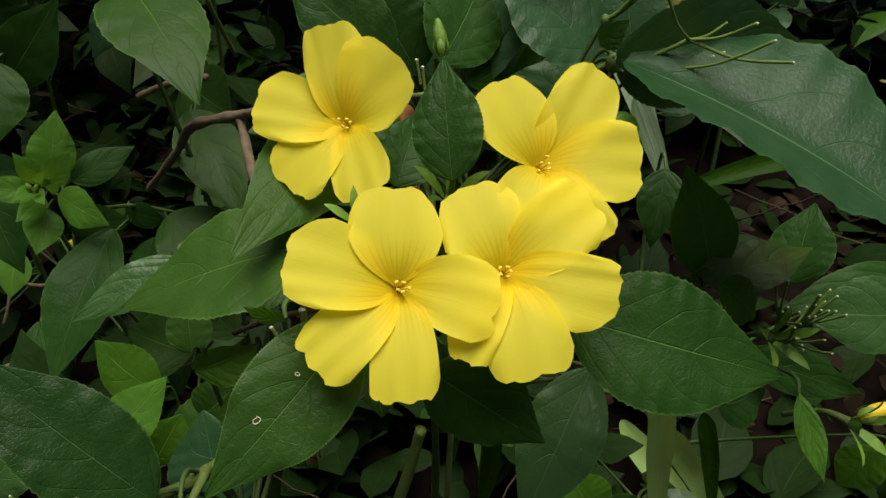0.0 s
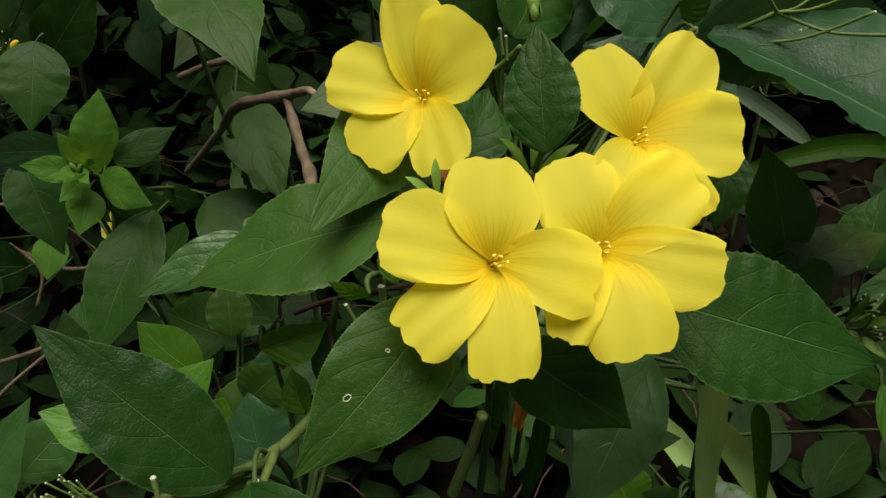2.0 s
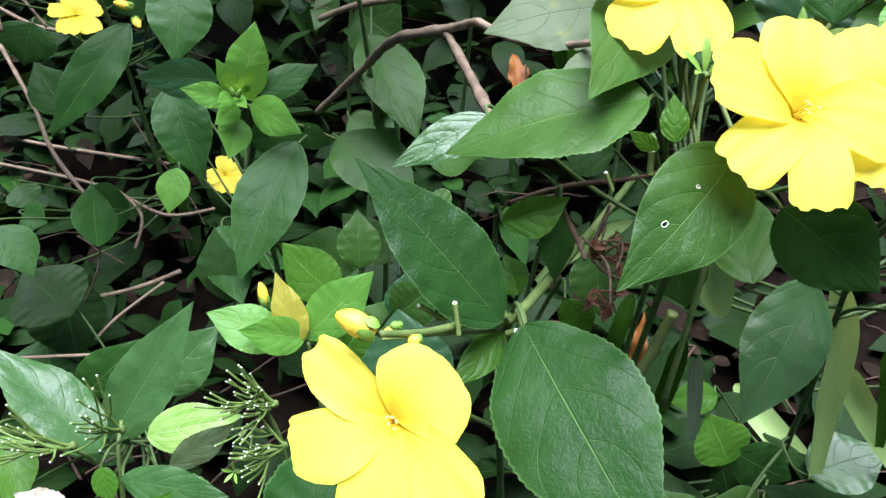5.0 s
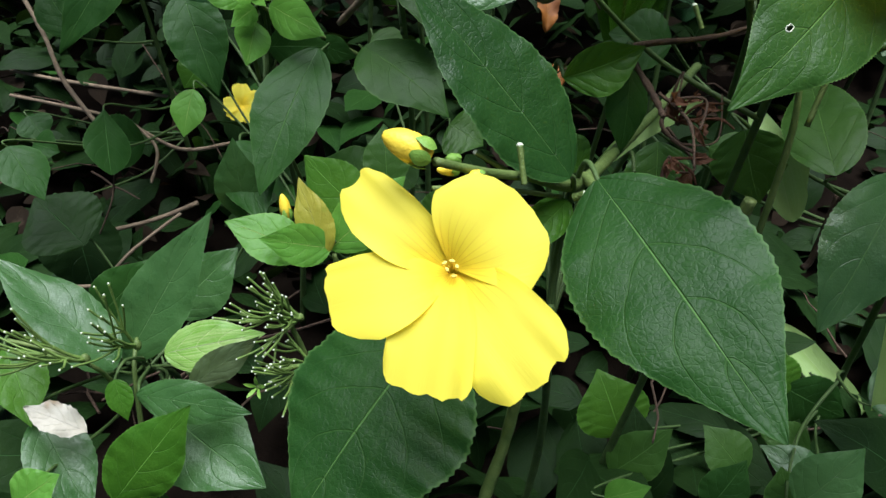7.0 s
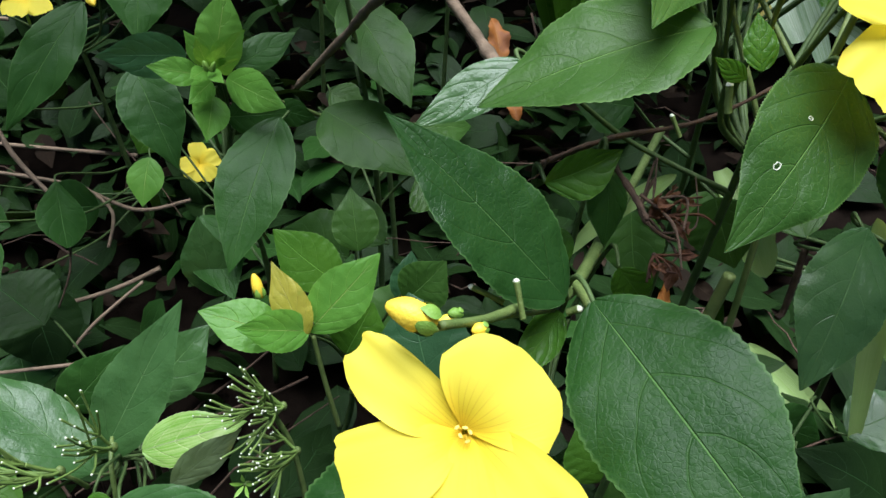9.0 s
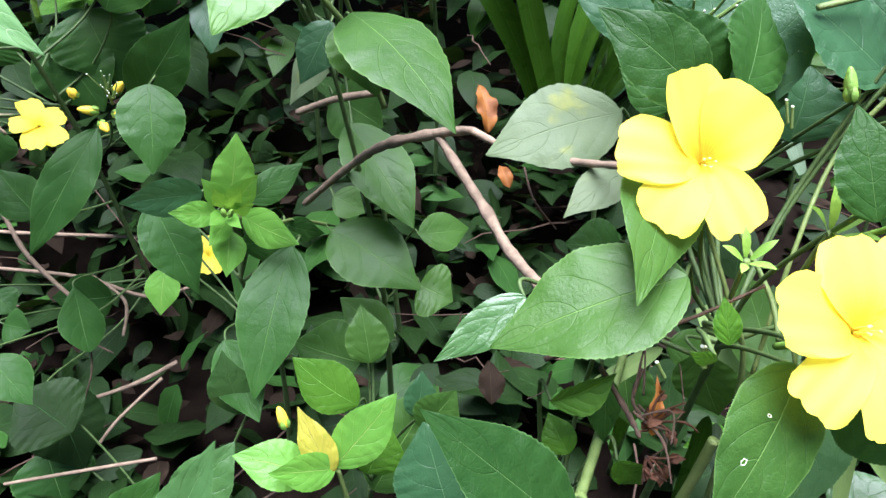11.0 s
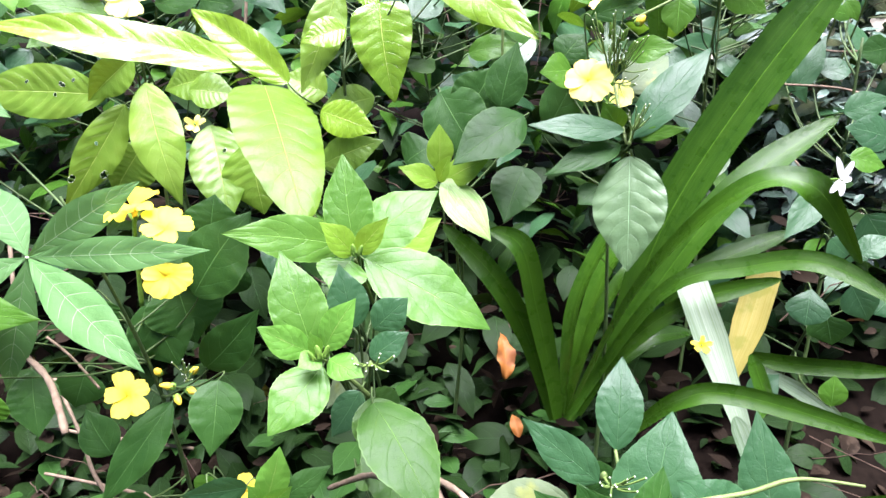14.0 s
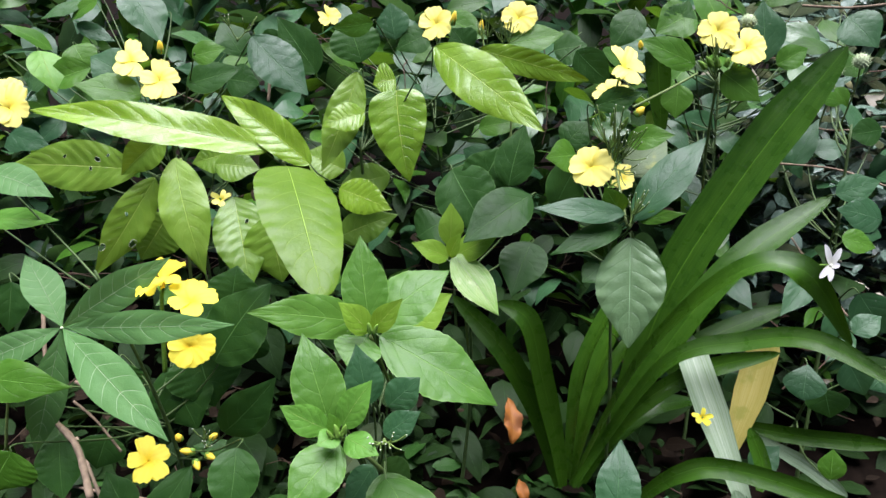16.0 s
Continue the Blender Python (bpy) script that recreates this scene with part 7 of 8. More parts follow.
flower_bud(p_greyleaf, (0.0449, 0.6593, 0.6446), (0.0500, 0.6572, 0.6564), 0.0051, yellow=False)
flower_bud(p_left, (-0.3479, 0.4952, 0.3719), (-0.3389, 0.4925, 0.3811), 0.0066)
flower_bud(p_left, (-0.3513, 0.4893, 0.3583), (-0.3404, 0.4833, 0.3591), 0.0066)
flower_bud(p_left, (-0.3621, 0.4864, 0.3532), (-0.3552, 0.4780, 0.3491), 0.0066)
flower_bud(p_low, (-0.1014, 0.0889, 0.4025), (-0.1044, 0.0871, 0.4032), 0.0028)
flower_bud(p_low, (-0.1065, 0.0905, 0.4051), (-0.1091, 0.0890, 0.4062), 0.0025, yellow=False)
spent_cluster(p_right, (0.1352, 0.2069, 0.3573), (0.2, -0.5, 0.7), 26, .030, 1)
spent_cluster(p_front, (0.0597, 0.2286, 0.4668), (0.8, -0.2, 0.6), 9, .055, 2)
spent_cluster(p_lowleft, (-0.1860, 0.1960, 0.2520), (-0.3, -0.6, 0.5), 48, .036, 3)
spent_cluster(p_lowleft, (-0.1800, 0.1840, 0.2350), (-0.5, -0.6, 0.4), 40, .034, 16)
spent_cluster(p_lowleft, (-0.2673, 0.1879, 0.2347), (-0.1, -0.3, 0.8), 18, .046, 4)
spent_cluster(p_lowleft, (-0.2776, 0.1659, 0.2477), (-0.5, -0.5, 0.6), 24, .042, 5)
spent_cluster(p_backblue, (-0.0099, 0.2872, 0.4672), (0, -0.5, 0.8), 14, .045, 6)
spent_cluster(p_backblue, (0.0591, 0.2450, 0.4765), (0.7, -0.3, 0.6), 12, .035, 7)
spent_cluster(p_greyleaf, (0.0477, 0.5849, 0.5690), (0, -0.4, 0.8), 16, .04, 8)
spent_cluster(p_greyleaf, (0.0338, 0.6256, 0.6176), (0, -0.3, 0.8), 40, .06, 9)
spent_cluster(p_rosb, (-0.1516, 0.3536, 0.4920), (0.3, -0.5, 0.6), 12, .03, 10)
spent_cluster(p_left, (-0.3515, 0.4924, 0.3659), (0.4, -0.3, 0.5), 14, .028, 11)
spent_cluster(p_backright, (0.1682, 0.7910, 0.6781), (0, -0.2, 0.8), 16, .045, 12)
spent_cluster(p_backmid, (-0.0658, 0.8869, 0.6911), (0, -0.2, 0.9), 20, .05, 13)
spent_cluster(p_backmid, (-0.4152, 0.8676, 0.7088), (0, -0.2, 0.9), 12, .04, 14)
spent_cluster(p_backmid, (-0.0944, 0.8523, 0.6914), (0, -0.2, 0.9), 16, .05, 15)
tube("branch", [(-0.2087, 0.4225, 0.3095), (-0.1684, 0.3947, 0.3537), (-0.1407, 0.3586, 0.3872), (-0.1104, 0.3489, 0.3973), (-0.0929, 0.3274, 0.4089)], [0.0020, 0.0025, 0.0028, 0.0029, 0.0022], TWIG, p_front, 8, .25, 1)
tube("branch", [(-0.1112, 0.3526, 0.3954), (-0.0957, 0.3050, 0.3877), (-0.0886, 0.2872, 0.3826), (-0.0827, 0.2533, 0.3861), (-0.0778, 0.2055, 0.4059), (-0.0750, 0.1681, 0.4229)], [0.0025, 0.0025, 0.0029, 0.0025, 0.0023, 0.0023], TWIG, p_front, 8, .25, 2)
tube("branch", [(-0.0929, 0.3274, 0.4089), (-0.0738, 0.3081, 0.4063), (-0.0510, 0.2832, 0.4127), (-0.0356, 0.2558, 0.4249)], [0.0021, 0.0018, 0.0016, 0.0016], TWIG, p_front, 8, .2, 3)
tube("twig", [(-0.0663, 0.3188, 0.3896), (-0.0641, 0.3003, 0.3819), (-0.0534, 0.2902, 0.3688)], [0.0006, 0.0005, 0.0004], DRY, p_front, 8, .2, 4)
tube("stem", [(-0.0392, 0.2075, 0.3600), (-0.0607, 0.1613, 0.3689), (-0.0760, 0.1303, 0.3752), (-0.0900, 0.1107, 0.3890), (-0.1009, 0.0934, 0.4006), (-0.1106, 0.0828, 0.4091)], [0.0016, 0.0019, 0.0019, 0.0013, 0.0010, 0.0009], STEM, p_low, 8, .05, 5)
tube("stem", [(-0.0760, 0.1303, 0.3752), (-0.0736, 0.1334, 0.3756), (-0.0729, 0.1184, 0.3810)], [0.0014, 0.0016, 0.0012], STEM, p_low, 8, .05, 6)
tube("stem", [(-0.0104, 0.2683, 0.3525), (-0.0392, 0.2075, 0.3600), (-0.0607, 0.1613, 0.3689)], [0.0019, 0.0017, 0.0019], STEM, p_low, 8, .05, 7)
tube("pedicel", [(-0.0810, 0.1235, 0.3753), (-0.0978, 0.1083, 0.3868), (-0.1129, 0.0988, 0.3924)], [0.0007, 0.0007, 0.0006], STEM, p_low, 8, 0, 8)
tube("stem", [(-0.0908, 0.0778, 0.3489), (-0.0928, 0.0761, 0.3311), (-0.0978, 0.0703, 0.3087), (-0.0996, 0.0703, 0.2773)], [0.0015, 0.0015, 0.0017, 0.0017], STEM, p_low, 8, .05, 9)
tube("twig", [(-0.0398, 0.1834, 0.3782), (-0.0460, 0.1726, 0.3734), (-0.0417, 0.1640, 0.3704), (-0.0346, 0.1624, 0.3678)], [0.0006, 0.0007, 0.0006, 0.0004], DRY, p_low, 8, .5, 10)
tube("twig", [(-0.0460, 0.1726, 0.3734), (-0.0385, 0.1882, 0.3838), (-0.0432, 0.1705, 0.3785)], [0.0005, 0.0004, 0.0004], DRY, p_low, 8, .5, 11)
tube("twig", [(-0.0441, 0.1716, 0.3721), (-0.0361, 0.1601, 0.3651), (-0.0425, 0.1551, 0.3628)], [0.0005, 0.0004, 0.0003], DRY, p_low, 8, .5, 12)
tube("twig", [(-0.0417, 0.1640, 0.3704), (-0.0289, 0.1675, 0.3702), (-0.0253, 0.1847, 0.3783)], [0.0004, 0.0003, 0.0002], DRY, p_low, 8, .5, 13)
tube("twig", [(-0.0616, 0.1678, 0.3982), (-0.0557, 0.1520, 0.3928), (-0.0533, 0.1438, 0.3897)], [0.0008, 0.0009, 0.0007], DRY, p_low, 8, .5, 14)
tube("twig", [(-0.0538, 0.1521, 0.3928), (-0.0460, 0.1432, 0.3883), (-0.0455, 0.1320, 0.3812)], [0.0005, 0.0004, 0.0003], DRY, p_low, 8, .5, 15)
tube("twig", [(-0.0519, 0.1511, 0.3913), (-0.0407, 0.1519, 0.3915), (-0.0432, 0.1423, 0.3869)], [0.0004, 0.0004, 0.0003], DRY, p_low, 8, .5, 16)
tube("twig", [(-0.0778, 0.1705, 0.3945), (-0.0817, 0.1631, 0.3931), (-0.0875, 0.1616, 0.3914)], [0.0004, 0.0003, 0.0001], DRY, p_low, 8, .5, 17)
tube("stem", [(-0.0096, 0.1737, 0.3447), (-0.0147, 0.1714, 0.3241), (-0.0213, 0.1685, 0.3025)], [0.0022, 0.0023, 0.0024], STEM, p_front, 8, .05, 18)
tube("stem", [(-0.0115, 0.2229, 0.4586), (-0.0048, 0.2281, 0.4574), (0.0022, 0.2224, 0.4666)], [0.0010, 0.0009, 0.0009], STEM, p_front, 8, .05, 19)
tube("stem", [(0.0597, 0.2289, 0.4671), (0.0519, 0.2304, 0.4606), (0.0371, 0.2271, 0.4385), (0.0200, 0.2071, 0.4099), (0.0070, 0.1883, 0.3657)], [0.0012, 0.0010, 0.0009, 0.0009, 0.0010], STEM, p_front, 8, .05, 20)
tube("stem", [(-0.0158, 0.2254, 0.4534), (-0.0129, 0.2181, 0.4256), (-0.0052, 0.1978, 0.3967), (0.0027, 0.1884, 0.3657), (-0.0005, 0.1803, 0.2845)], [0.0009, 0.0009, 0.0010, 0.0012, 0.0014], STEM, p_front, 8, .05, 21)
tube("stem", [(0.0005, 0.1876, 0.4127), (-0.0261, 0.1878, 0.3977), (-0.0569, 0.1834, 0.3939), (-0.0768, 0.1871, 0.3832)], [0.0006, 0.0007, 0.0009, 0.0009], DRY, p_front, 8, .3, 22)
tube("stem", [(-0.0075, 0.2157, 0.4309), (0.0031, 0.1888, 0.4090), (0.0012, 0.1714, 0.4013)], [0.0009, 0.0010, 0.0010], STEM, p_front, 8, .05, 23)
tube("stem", [(0.0539, 0.2347, 0.3098), (0.0494, 0.2265, 0.2807), (0.0451, 0.2233, 0.2761)], [0.0016, 0.0016, 0.0016], DRY, p_right, 8, 0, 24)
tube("stem", [(-0.5555, 0.5877, 0.2912), (-0.5133, 0.5461, 0.2469), (-0.4894, 0.5194, 0.2077), (-0.4435, 0.4964, 0.1546)], [0.0018, 0.0020, 0.0020, 0.0020], TWIG, p_left, 8, .2, 25)
tube("stem", [(-0.6210, 0.6961, 0.2929), (-0.5829, 0.6877, 0.2783), (-0.5577, 0.6957, 0.2704)], [0.0022, 0.0022, 0.0020], TWIG, p_left, 8, .1, 26)
tube("stem", [(-0.6491, 0.6588, 0.1564), (-0.5823, 0.6553, 0.1466), (-0.4491, 0.6522, 0.1323)], [0.0020, 0.0022, 0.0022], TWIG, p_left, 8, .1, 27)
tube("stem", [(-0.5777, 0.5552, 0.1781), (-0.4725, 0.5484, 0.1608), (-0.4165, 0.5520, 0.1272), (-0.3632, 0.5589, 0.1329)], [0.0018, 0.0020, 0.0020, 0.0018], TWIG, p_left, 8, .1, 28)
tube("stem", [(-0.3532, 0.4416, 0.1401), (-0.3934, 0.4301, 0.1269), (-0.4550, 0.4264, 0.1091)], [0.0022, 0.0020, 0.0018], TWIG, p_left, 8, .1, 29)
tube("stem", [(-0.3591, 0.4195, 0.1440), (-0.3973, 0.3998, 0.1191), (-0.4162, 0.3870, 0.1026)], [0.0014, 0.0014, 0.0013], TWIG, p_left, 8, .1, 30)
tube("stem", [(-0.4163, 0.4361, 0.1715), (-0.4181, 0.4215, 0.1512), (-0.4333, 0.4124, 0.1223)], [0.0008, 0.0008, 0.0006], DRY, p_left, 8, .1, 31)
tube("stem", [(-0.4609, 0.5491, 0.1610), (-0.4305, 0.5342, 0.1378), (-0.4346, 0.5137, 0.1094)], [0.0014, 0.0016, 0.0016], TWIG, p_left, 8, .1, 32)
tube("stem", [(-0.4894, 0.4758, 0.4037), (-0.4529, 0.4521, 0.3920), (-0.4274, 0.4202, 0.3626)], [0.0025, 0.0027, 0.0031], TWIG, p_left, 8, .25, 33)
tube("stem", [(-0.5050, 0.5312, 0.3832), (-0.4813, 0.5253, 0.3644), (-0.4544, 0.5151, 0.3348)], [0.0013, 0.0013, 0.0013], TWIG, p_left, 8, .1, 34)
tube("stem", [(-0.5527, 0.5877, 0.4764), (-0.5367, 0.5532, 0.4423), (-0.5049, 0.4913, 0.3915)], [0.0020, 0.0020, 0.0020], TWIG, p_left, 8, .1, 35)
tube("stem", [(-0.2420, 0.3686, 0.3399), (-0.2293, 0.3805, 0.3211), (-0.2164, 0.4160, 0.3009), (-0.1972, 0.4384, 0.2792)], [0.0012, 0.0013, 0.0014, 0.0016], STEM, p_rosette, 8, .05, 36)
tube("stem", [(-0.2494, 0.3692, 0.3413), (-0.2604, 0.3951, 0.2749), (-0.2562, 0.4405, 0.1658)], [0.0012, 0.0014, 0.0016], STEM, p_rosette, 8, .05, 37)
tube("stem", [(-0.1751, 0.2276, 0.2663), (-0.1727, 0.2251, 0.2368), (-0.1692, 0.2240, 0.2004)], [0.0012, 0.0013, 0.0014], STEM, p_bright, 8, .05, 38)
tube("stem", [(-0.2751, 0.2000, 0.2264), (-0.2707, 0.1840, 0.2209), (-0.2712, 0.1726, 0.1877)], [0.0010, 0.0012, 0.0014], STEM, p_lowleft, 8, .05, 39)
tube("stem", [(-0.3135, 0.1684, 0.2539), (-0.2942, 0.1672, 0.2508), (-0.2776, 0.1675, 0.2414), (-0.2770, 0.1738, 0.2243)], [0.0010, 0.0010, 0.0010, 0.0012], STEM, p_lowleft, 8, .05, 40)
tube("stem", [(-0.4655, 0.3376, 0.1232), (-0.4110, 0.3424, 0.1259), (-0.3475, 0.3478, 0.1287)], [0.0013, 0.0014, 0.0014], TWIG, p_lowleft, 8, .05, 41)
tube("stem", [(-0.1901, 0.1920, 0.2519), (-0.1846, 0.1913, 0.2246), (-0.1819, 0.1843, 0.1802)], [0.0013, 0.0014, 0.0016], STEM, p_lowleft, 8, .05, 42)
tube("stem", [(-0.1811, 0.3422, 0.5039), (-0.1688, 0.3575, 0.4783), (-0.1512, 0.3672, 0.4460), (-0.1403, 0.3725, 0.4042)], [0.0014, 0.0016, 0.0017, 0.0019], STEM, p_rosb, 8, .05, 43)
tube("stem", [(-0.2047, 0.4411, 0.3722), (-0.1766, 0.4273, 0.3861), (-0.1455, 0.4120, 0.3958)], [0.0023, 0.0023, 0.0023], TWIG, p_rosb, 8, .15, 44)
tube("stem", [(-0.1797, 0.4625, 0.5114), (-0.1702, 0.4949, 0.4435), (-0.1607, 0.5295, 0.3680)], [0.0014, 0.0016, 0.0017], STEM, p_rosc, 8, .05, 45)
tube("stem", [(-0.1231, 0.6428, 0.5305), (-0.1120, 0.6750, 0.4488), (-0.1052, 0.6978, 0.3451)], [0.0013, 0.0014, 0.0016], STEM, p_rosd, 8, .05, 46)
tube("stem", [(-0.0016, 0.3023, 0.4732), (0.0004, 0.2771, 0.4581), (-0.0006, 0.2451, 0.4411)], [0.0010, 0.0013, 0.0014], STEM, p_backblue, 8, .05, 47)
tube("stem", [(0.0280, 0.2500, 0.4892), (0.0532, 0.2534, 0.4926), (0.0784, 0.2580, 0.4985), (0.1064, 0.2505, 0.5027)], [0.0013, 0.0013, 0.0012, 0.0007], STEM, p_backblue, 8, .05, 48)
tube("stem", [(0.0515, 0.5926, 0.5605), (0.0653, 0.6088, 0.5185), (0.0813, 0.6263, 0.4527)], [0.0013, 0.0014, 0.0016], STEM, p_greyleaf, 8, .05, 49)
tube("stem", [(0.0421, 0.6533, 0.6044), (0.0490, 0.6038, 0.5620)], [0.0014, 0.0014], STEM, p_greyleaf, 8, .05, 50)
tube("stem", [(0.0636, 0.7091, 0.6568), (0.1038, 0.7393, 0.6700), (0.1458, 0.7802, 0.6826)], [0.0013, 0.0013, 0.0013], STEM, p_greyleaf, 8, .05, 51)
tube("stem", [(-0.0657, 0.8855, 0.6877), (-0.0597, 0.8782, 0.6164), (-0.0606, 0.8633, 0.5279)], [0.0013, 0.0016, 0.0017], STEM, p_backmid, 8, .05, 52)
tube("stem", [(-0.4114, 0.9964, 0.7049), (-0.4115, 0.9742, 0.6513), (-0.4129, 0.9583, 0.6130)], [0.0022, 0.0023, 0.0023], TWIG, p_backmid, 8, .1, 53)
tube("stem", [(-0.4855, 0.7737, 0.6520), (-0.4851, 0.7880, 0.6077), (-0.4921, 0.8087, 0.5279)], [0.0013, 0.0016, 0.0017], STEM, p_backleft, 8, .05, 54)
tube("stem", [(0.1715, 0.7900, 0.6751), (0.1793, 0.8201, 0.5889), (0.1928, 0.8460, 0.4916)], [0.0013, 0.0016, 0.0017], STEM, p_backright, 8, .05, 55)
tube("stem", [(-0.3005, 0.6501, 0.6074), (-0.3002, 0.7143, 0.5263), (-0.2693, 0.6993, 0.4316)], [0.0014, 0.0020, 0.0023], STEM, p_lime, 8, .05, 56)
tube("stem", [(-0.4565, 0.7474, 0.5828), (-0.4654, 0.7532, 0.4935), (-0.4735, 0.7561, 0.3968)], [0.0017, 0.0019, 0.0022], STEM, p_quilt, 8, .05, 57)
tube("stem", [(-0.4725, 0.4984, 0.4870), (-0.5205, 0.5193, 0.4624), (-0.5693, 0.5374, 0.4102), (-0.6011, 0.5366, 0.3090)], [0.0012, 0.0012, 0.0013, 0.0016], STEM, p_cass, 8, .02, 58)
tube("branch", [(0.2742, 0.8290, 0.5667), (0.3296, 0.8013, 0.5682), (0.3782, 0.7779, 0.5552)], [0.0013, 0.0013, 0.0013], TWIG, p_jasmine, 8, .1, 59)
tube("branch", [(0.2688, 0.7470, 0.5003), (0.2773, 0.6958, 0.4799), (0.2954, 0.6424, 0.4522)], [0.0011, 0.0011, 0.0011], TWIG, p_jasmine, 8, .1, 60)
tube("branch", [(0.2985, 0.9553, 0.6056), (0.3776, 0.9523, 0.5836), (0.4623, 0.9602, 0.5870)], [0.0014, 0.0014, 0.0014], TWIG, p_jasmine, 8, .1, 61)
tube("branch", [(0.4086, 1.1802, 0.7360), (0.4813, 1.1843, 0.7325), (0.5430, 1.1910, 0.7374)], [0.0020, 0.0020, 0.0020], TWIG, p_jasmine, 8, .1, 62)
strap(p_strap, "strap", [(0.0812, 0.6965, 0.2549), (0.1303, 0.7293, 0.4305), (0.2127, 0.7561, 0.5854), (0.2982, 0.7722, 0.7137)], 0.0554, (-0.590, -0.704, 0.395))
strap(p_strap, "strap", [(0.0244, 0.6359, 0.2235), (0.0766, 0.6077, 0.4086), (0.1345, 0.5550, 0.5330), (0.1873, 0.5339, 0.5508), (0.2265, 0.5031, 0.4953)], 0.0246, (-0.818, -0.077, 0.571))
strap(p_strap, "strap", [(0.0055, 0.6154, 0.2301), (-0.0295, 0.6156, 0.3422), (-0.0673, 0.6196, 0.4114), (-0.1225, 0.6552, 0.4553)], 0.0246, (0.005, -0.984, 0.177))
strap(p_strap, "strap", [(0.0072, 0.5997, 0.2442), (-0.0033, 0.6020, 0.3042), (-0.0233, 0.6024, 0.3879), (-0.0411, 0.6066, 0.4539), (-0.0738, 0.6156, 0.4686)], 0.0238, (0.363, -0.911, 0.196))
strap(p_strap, "strap", [(0.0345, 0.6366, 0.2235), (0.1091, 0.6620, 0.3765), (0.1893, 0.6916, 0.4860), (0.2952, 0.7289, 0.5567)], 0.0349, (-0.566, -0.566, 0.599))
strap(p_strap, "strap", [(0.0220, 0.6172, 0.2313), (0.1056, 0.6249, 0.3922), (0.1815, 0.6061, 0.4378), (0.2373, 0.5752, 0.4579), (0.2960, 0.5280, 0.4376)], 0.0202, (-0.603, -0.576, 0.552))
strap(p_strap, "strap", [(0.0212, 0.6330, 0.2173), (0.0848, 0.6380, 0.3228), (0.1485, 0.6429, 0.3755), (0.2335, 0.6403, 0.4060)], 0.0208, (-0.251, -0.915, 0.317))
strap(p_strap, "strap", [(0.0562, 0.5001, 0.3092), (0.0931, 0.4833, 0.3669), (0.1419, 0.4719, 0.3828), (0.2623, 0.4321, 0.3690)], 0.0182, (-0.391, -0.822, 0.414))
strap(p_strap, "strap", [(0.0225, 0.6676, 0.1958), (0.0365, 0.7230, 0.3275), (0.0973, 0.7738, 0.4393)], 0.0308, (-0.880, -0.272, 0.389))
strap(p_strap, "strap", [(0.0260, 0.6679, 0.1958), (0.0587, 0.7111, 0.2945), (0.1037, 0.7592, 0.3502), (0.1592, 0.7923, 0.3676)], 0.0287, (-0.755, -0.089, 0.650))
strap(p_strap, "strap", [(0.0306, 0.6496, 0.2032), (0.0672, 0.6572, 0.2674), (0.1203, 0.6767, 0.3049), (0.1736, 0.7002, 0.2994)], 0.0248, (-0.401, -0.417, 0.816))
strap(p_strap, "strap", [(0.0297, 0.7161, 0.1541), (0.0853, 0.8105, 0.3201), (0.1961, 0.8909, 0.4422)], 0.0392, (-0.812, -0.154, 0.563))
strap(p_strap, "strap", [(0.1328, 0.6932, 0.3426), (0.1728, 0.6942, 0.3902), (0.2708, 0.7168, 0.4267)], 0.0235, (-0.388, -0.498, 0.776))
strap(p_strap, "strap", [(0.1880, 0.6933, 0.2800), (0.2748, 0.6589, 0.2858), (0.3766, 0.6289, 0.2992)], 0.0200, (-0.336, -0.894, 0.296))
strap(p_strap, "strap", [(0.1574, 0.9655, 0.5776), (0.1463, 0.9782, 0.6629), (0.1381, 0.9943, 0.7298)], 0.0345, (-0.367, -0.921, 0.128))
strap(p_strap, "strap", [(0.1485, 0.8209, 0.3864), (0.1862, 0.8342, 0.4641), (0.2304, 0.8432, 0.4777)], 0.0324, (-0.008, -0.970, 0.243))
strap(p_strap, "silver", [(0.1783, 0.5249, 0.2942), (0.1617, 0.5868, 0.3422), (0.1485, 0.6343, 0.3809), (0.1417, 0.6768, 0.4063)], 0.0342, (-0.138, -0.609, 0.781))
strap(p_strap, "silver", [(0.1402, 0.7716, 0.4260), (0.1748, 0.7878, 0.4589), (0.2167, 0.8018, 0.4851)], 0.0251, (-0.191, -0.752, 0.631))
strap(p_strap, "straw", [(0.1995, 0.6432, 0.2615), (0.2249, 0.6762, 0.3106), (0.2442, 0.7068, 0.3549), (0.2587, 0.7323, 0.3877)], 0.0368, (-0.431, -0.629, 0.647))
strap(p_strap, "silver", [(0.2286, 0.6555, 0.2859), (0.2889, 0.6474, 0.2551), (0.3428, 0.6363, 0.2182)], 0.0175, (0.048, -0.937, 0.347))
strap(p_front_strap, "pale_strap", [(0.1269, 0.2379, 0.1634), (0.1228, 0.2502, 0.2156), (0.1188, 0.2583, 0.2616), (0.1025, 0.2632, 0.3043)], 0.0156, (-0.052, -0.984, 0.168))
strap(p_front_strap, "pale_strap", [(0.2094, 0.3195, 0.0368), (0.2030, 0.3417, 0.0356), (0.1922, 0.3697, 0.0377), (0.1772, 0.4014, 0.0426), (0.1664, 0.4370, 0.0409)], 0.0252, (-0.111, -0.934, 0.341))
strap(p_front_strap, "pale_strap", [(0.1660, 0.2299, 0.1838), (0.1444, 0.2497, 0.2132), (0.1210, 0.2583, 0.2443)], 0.0159, (-0.050, -0.918, 0.394))
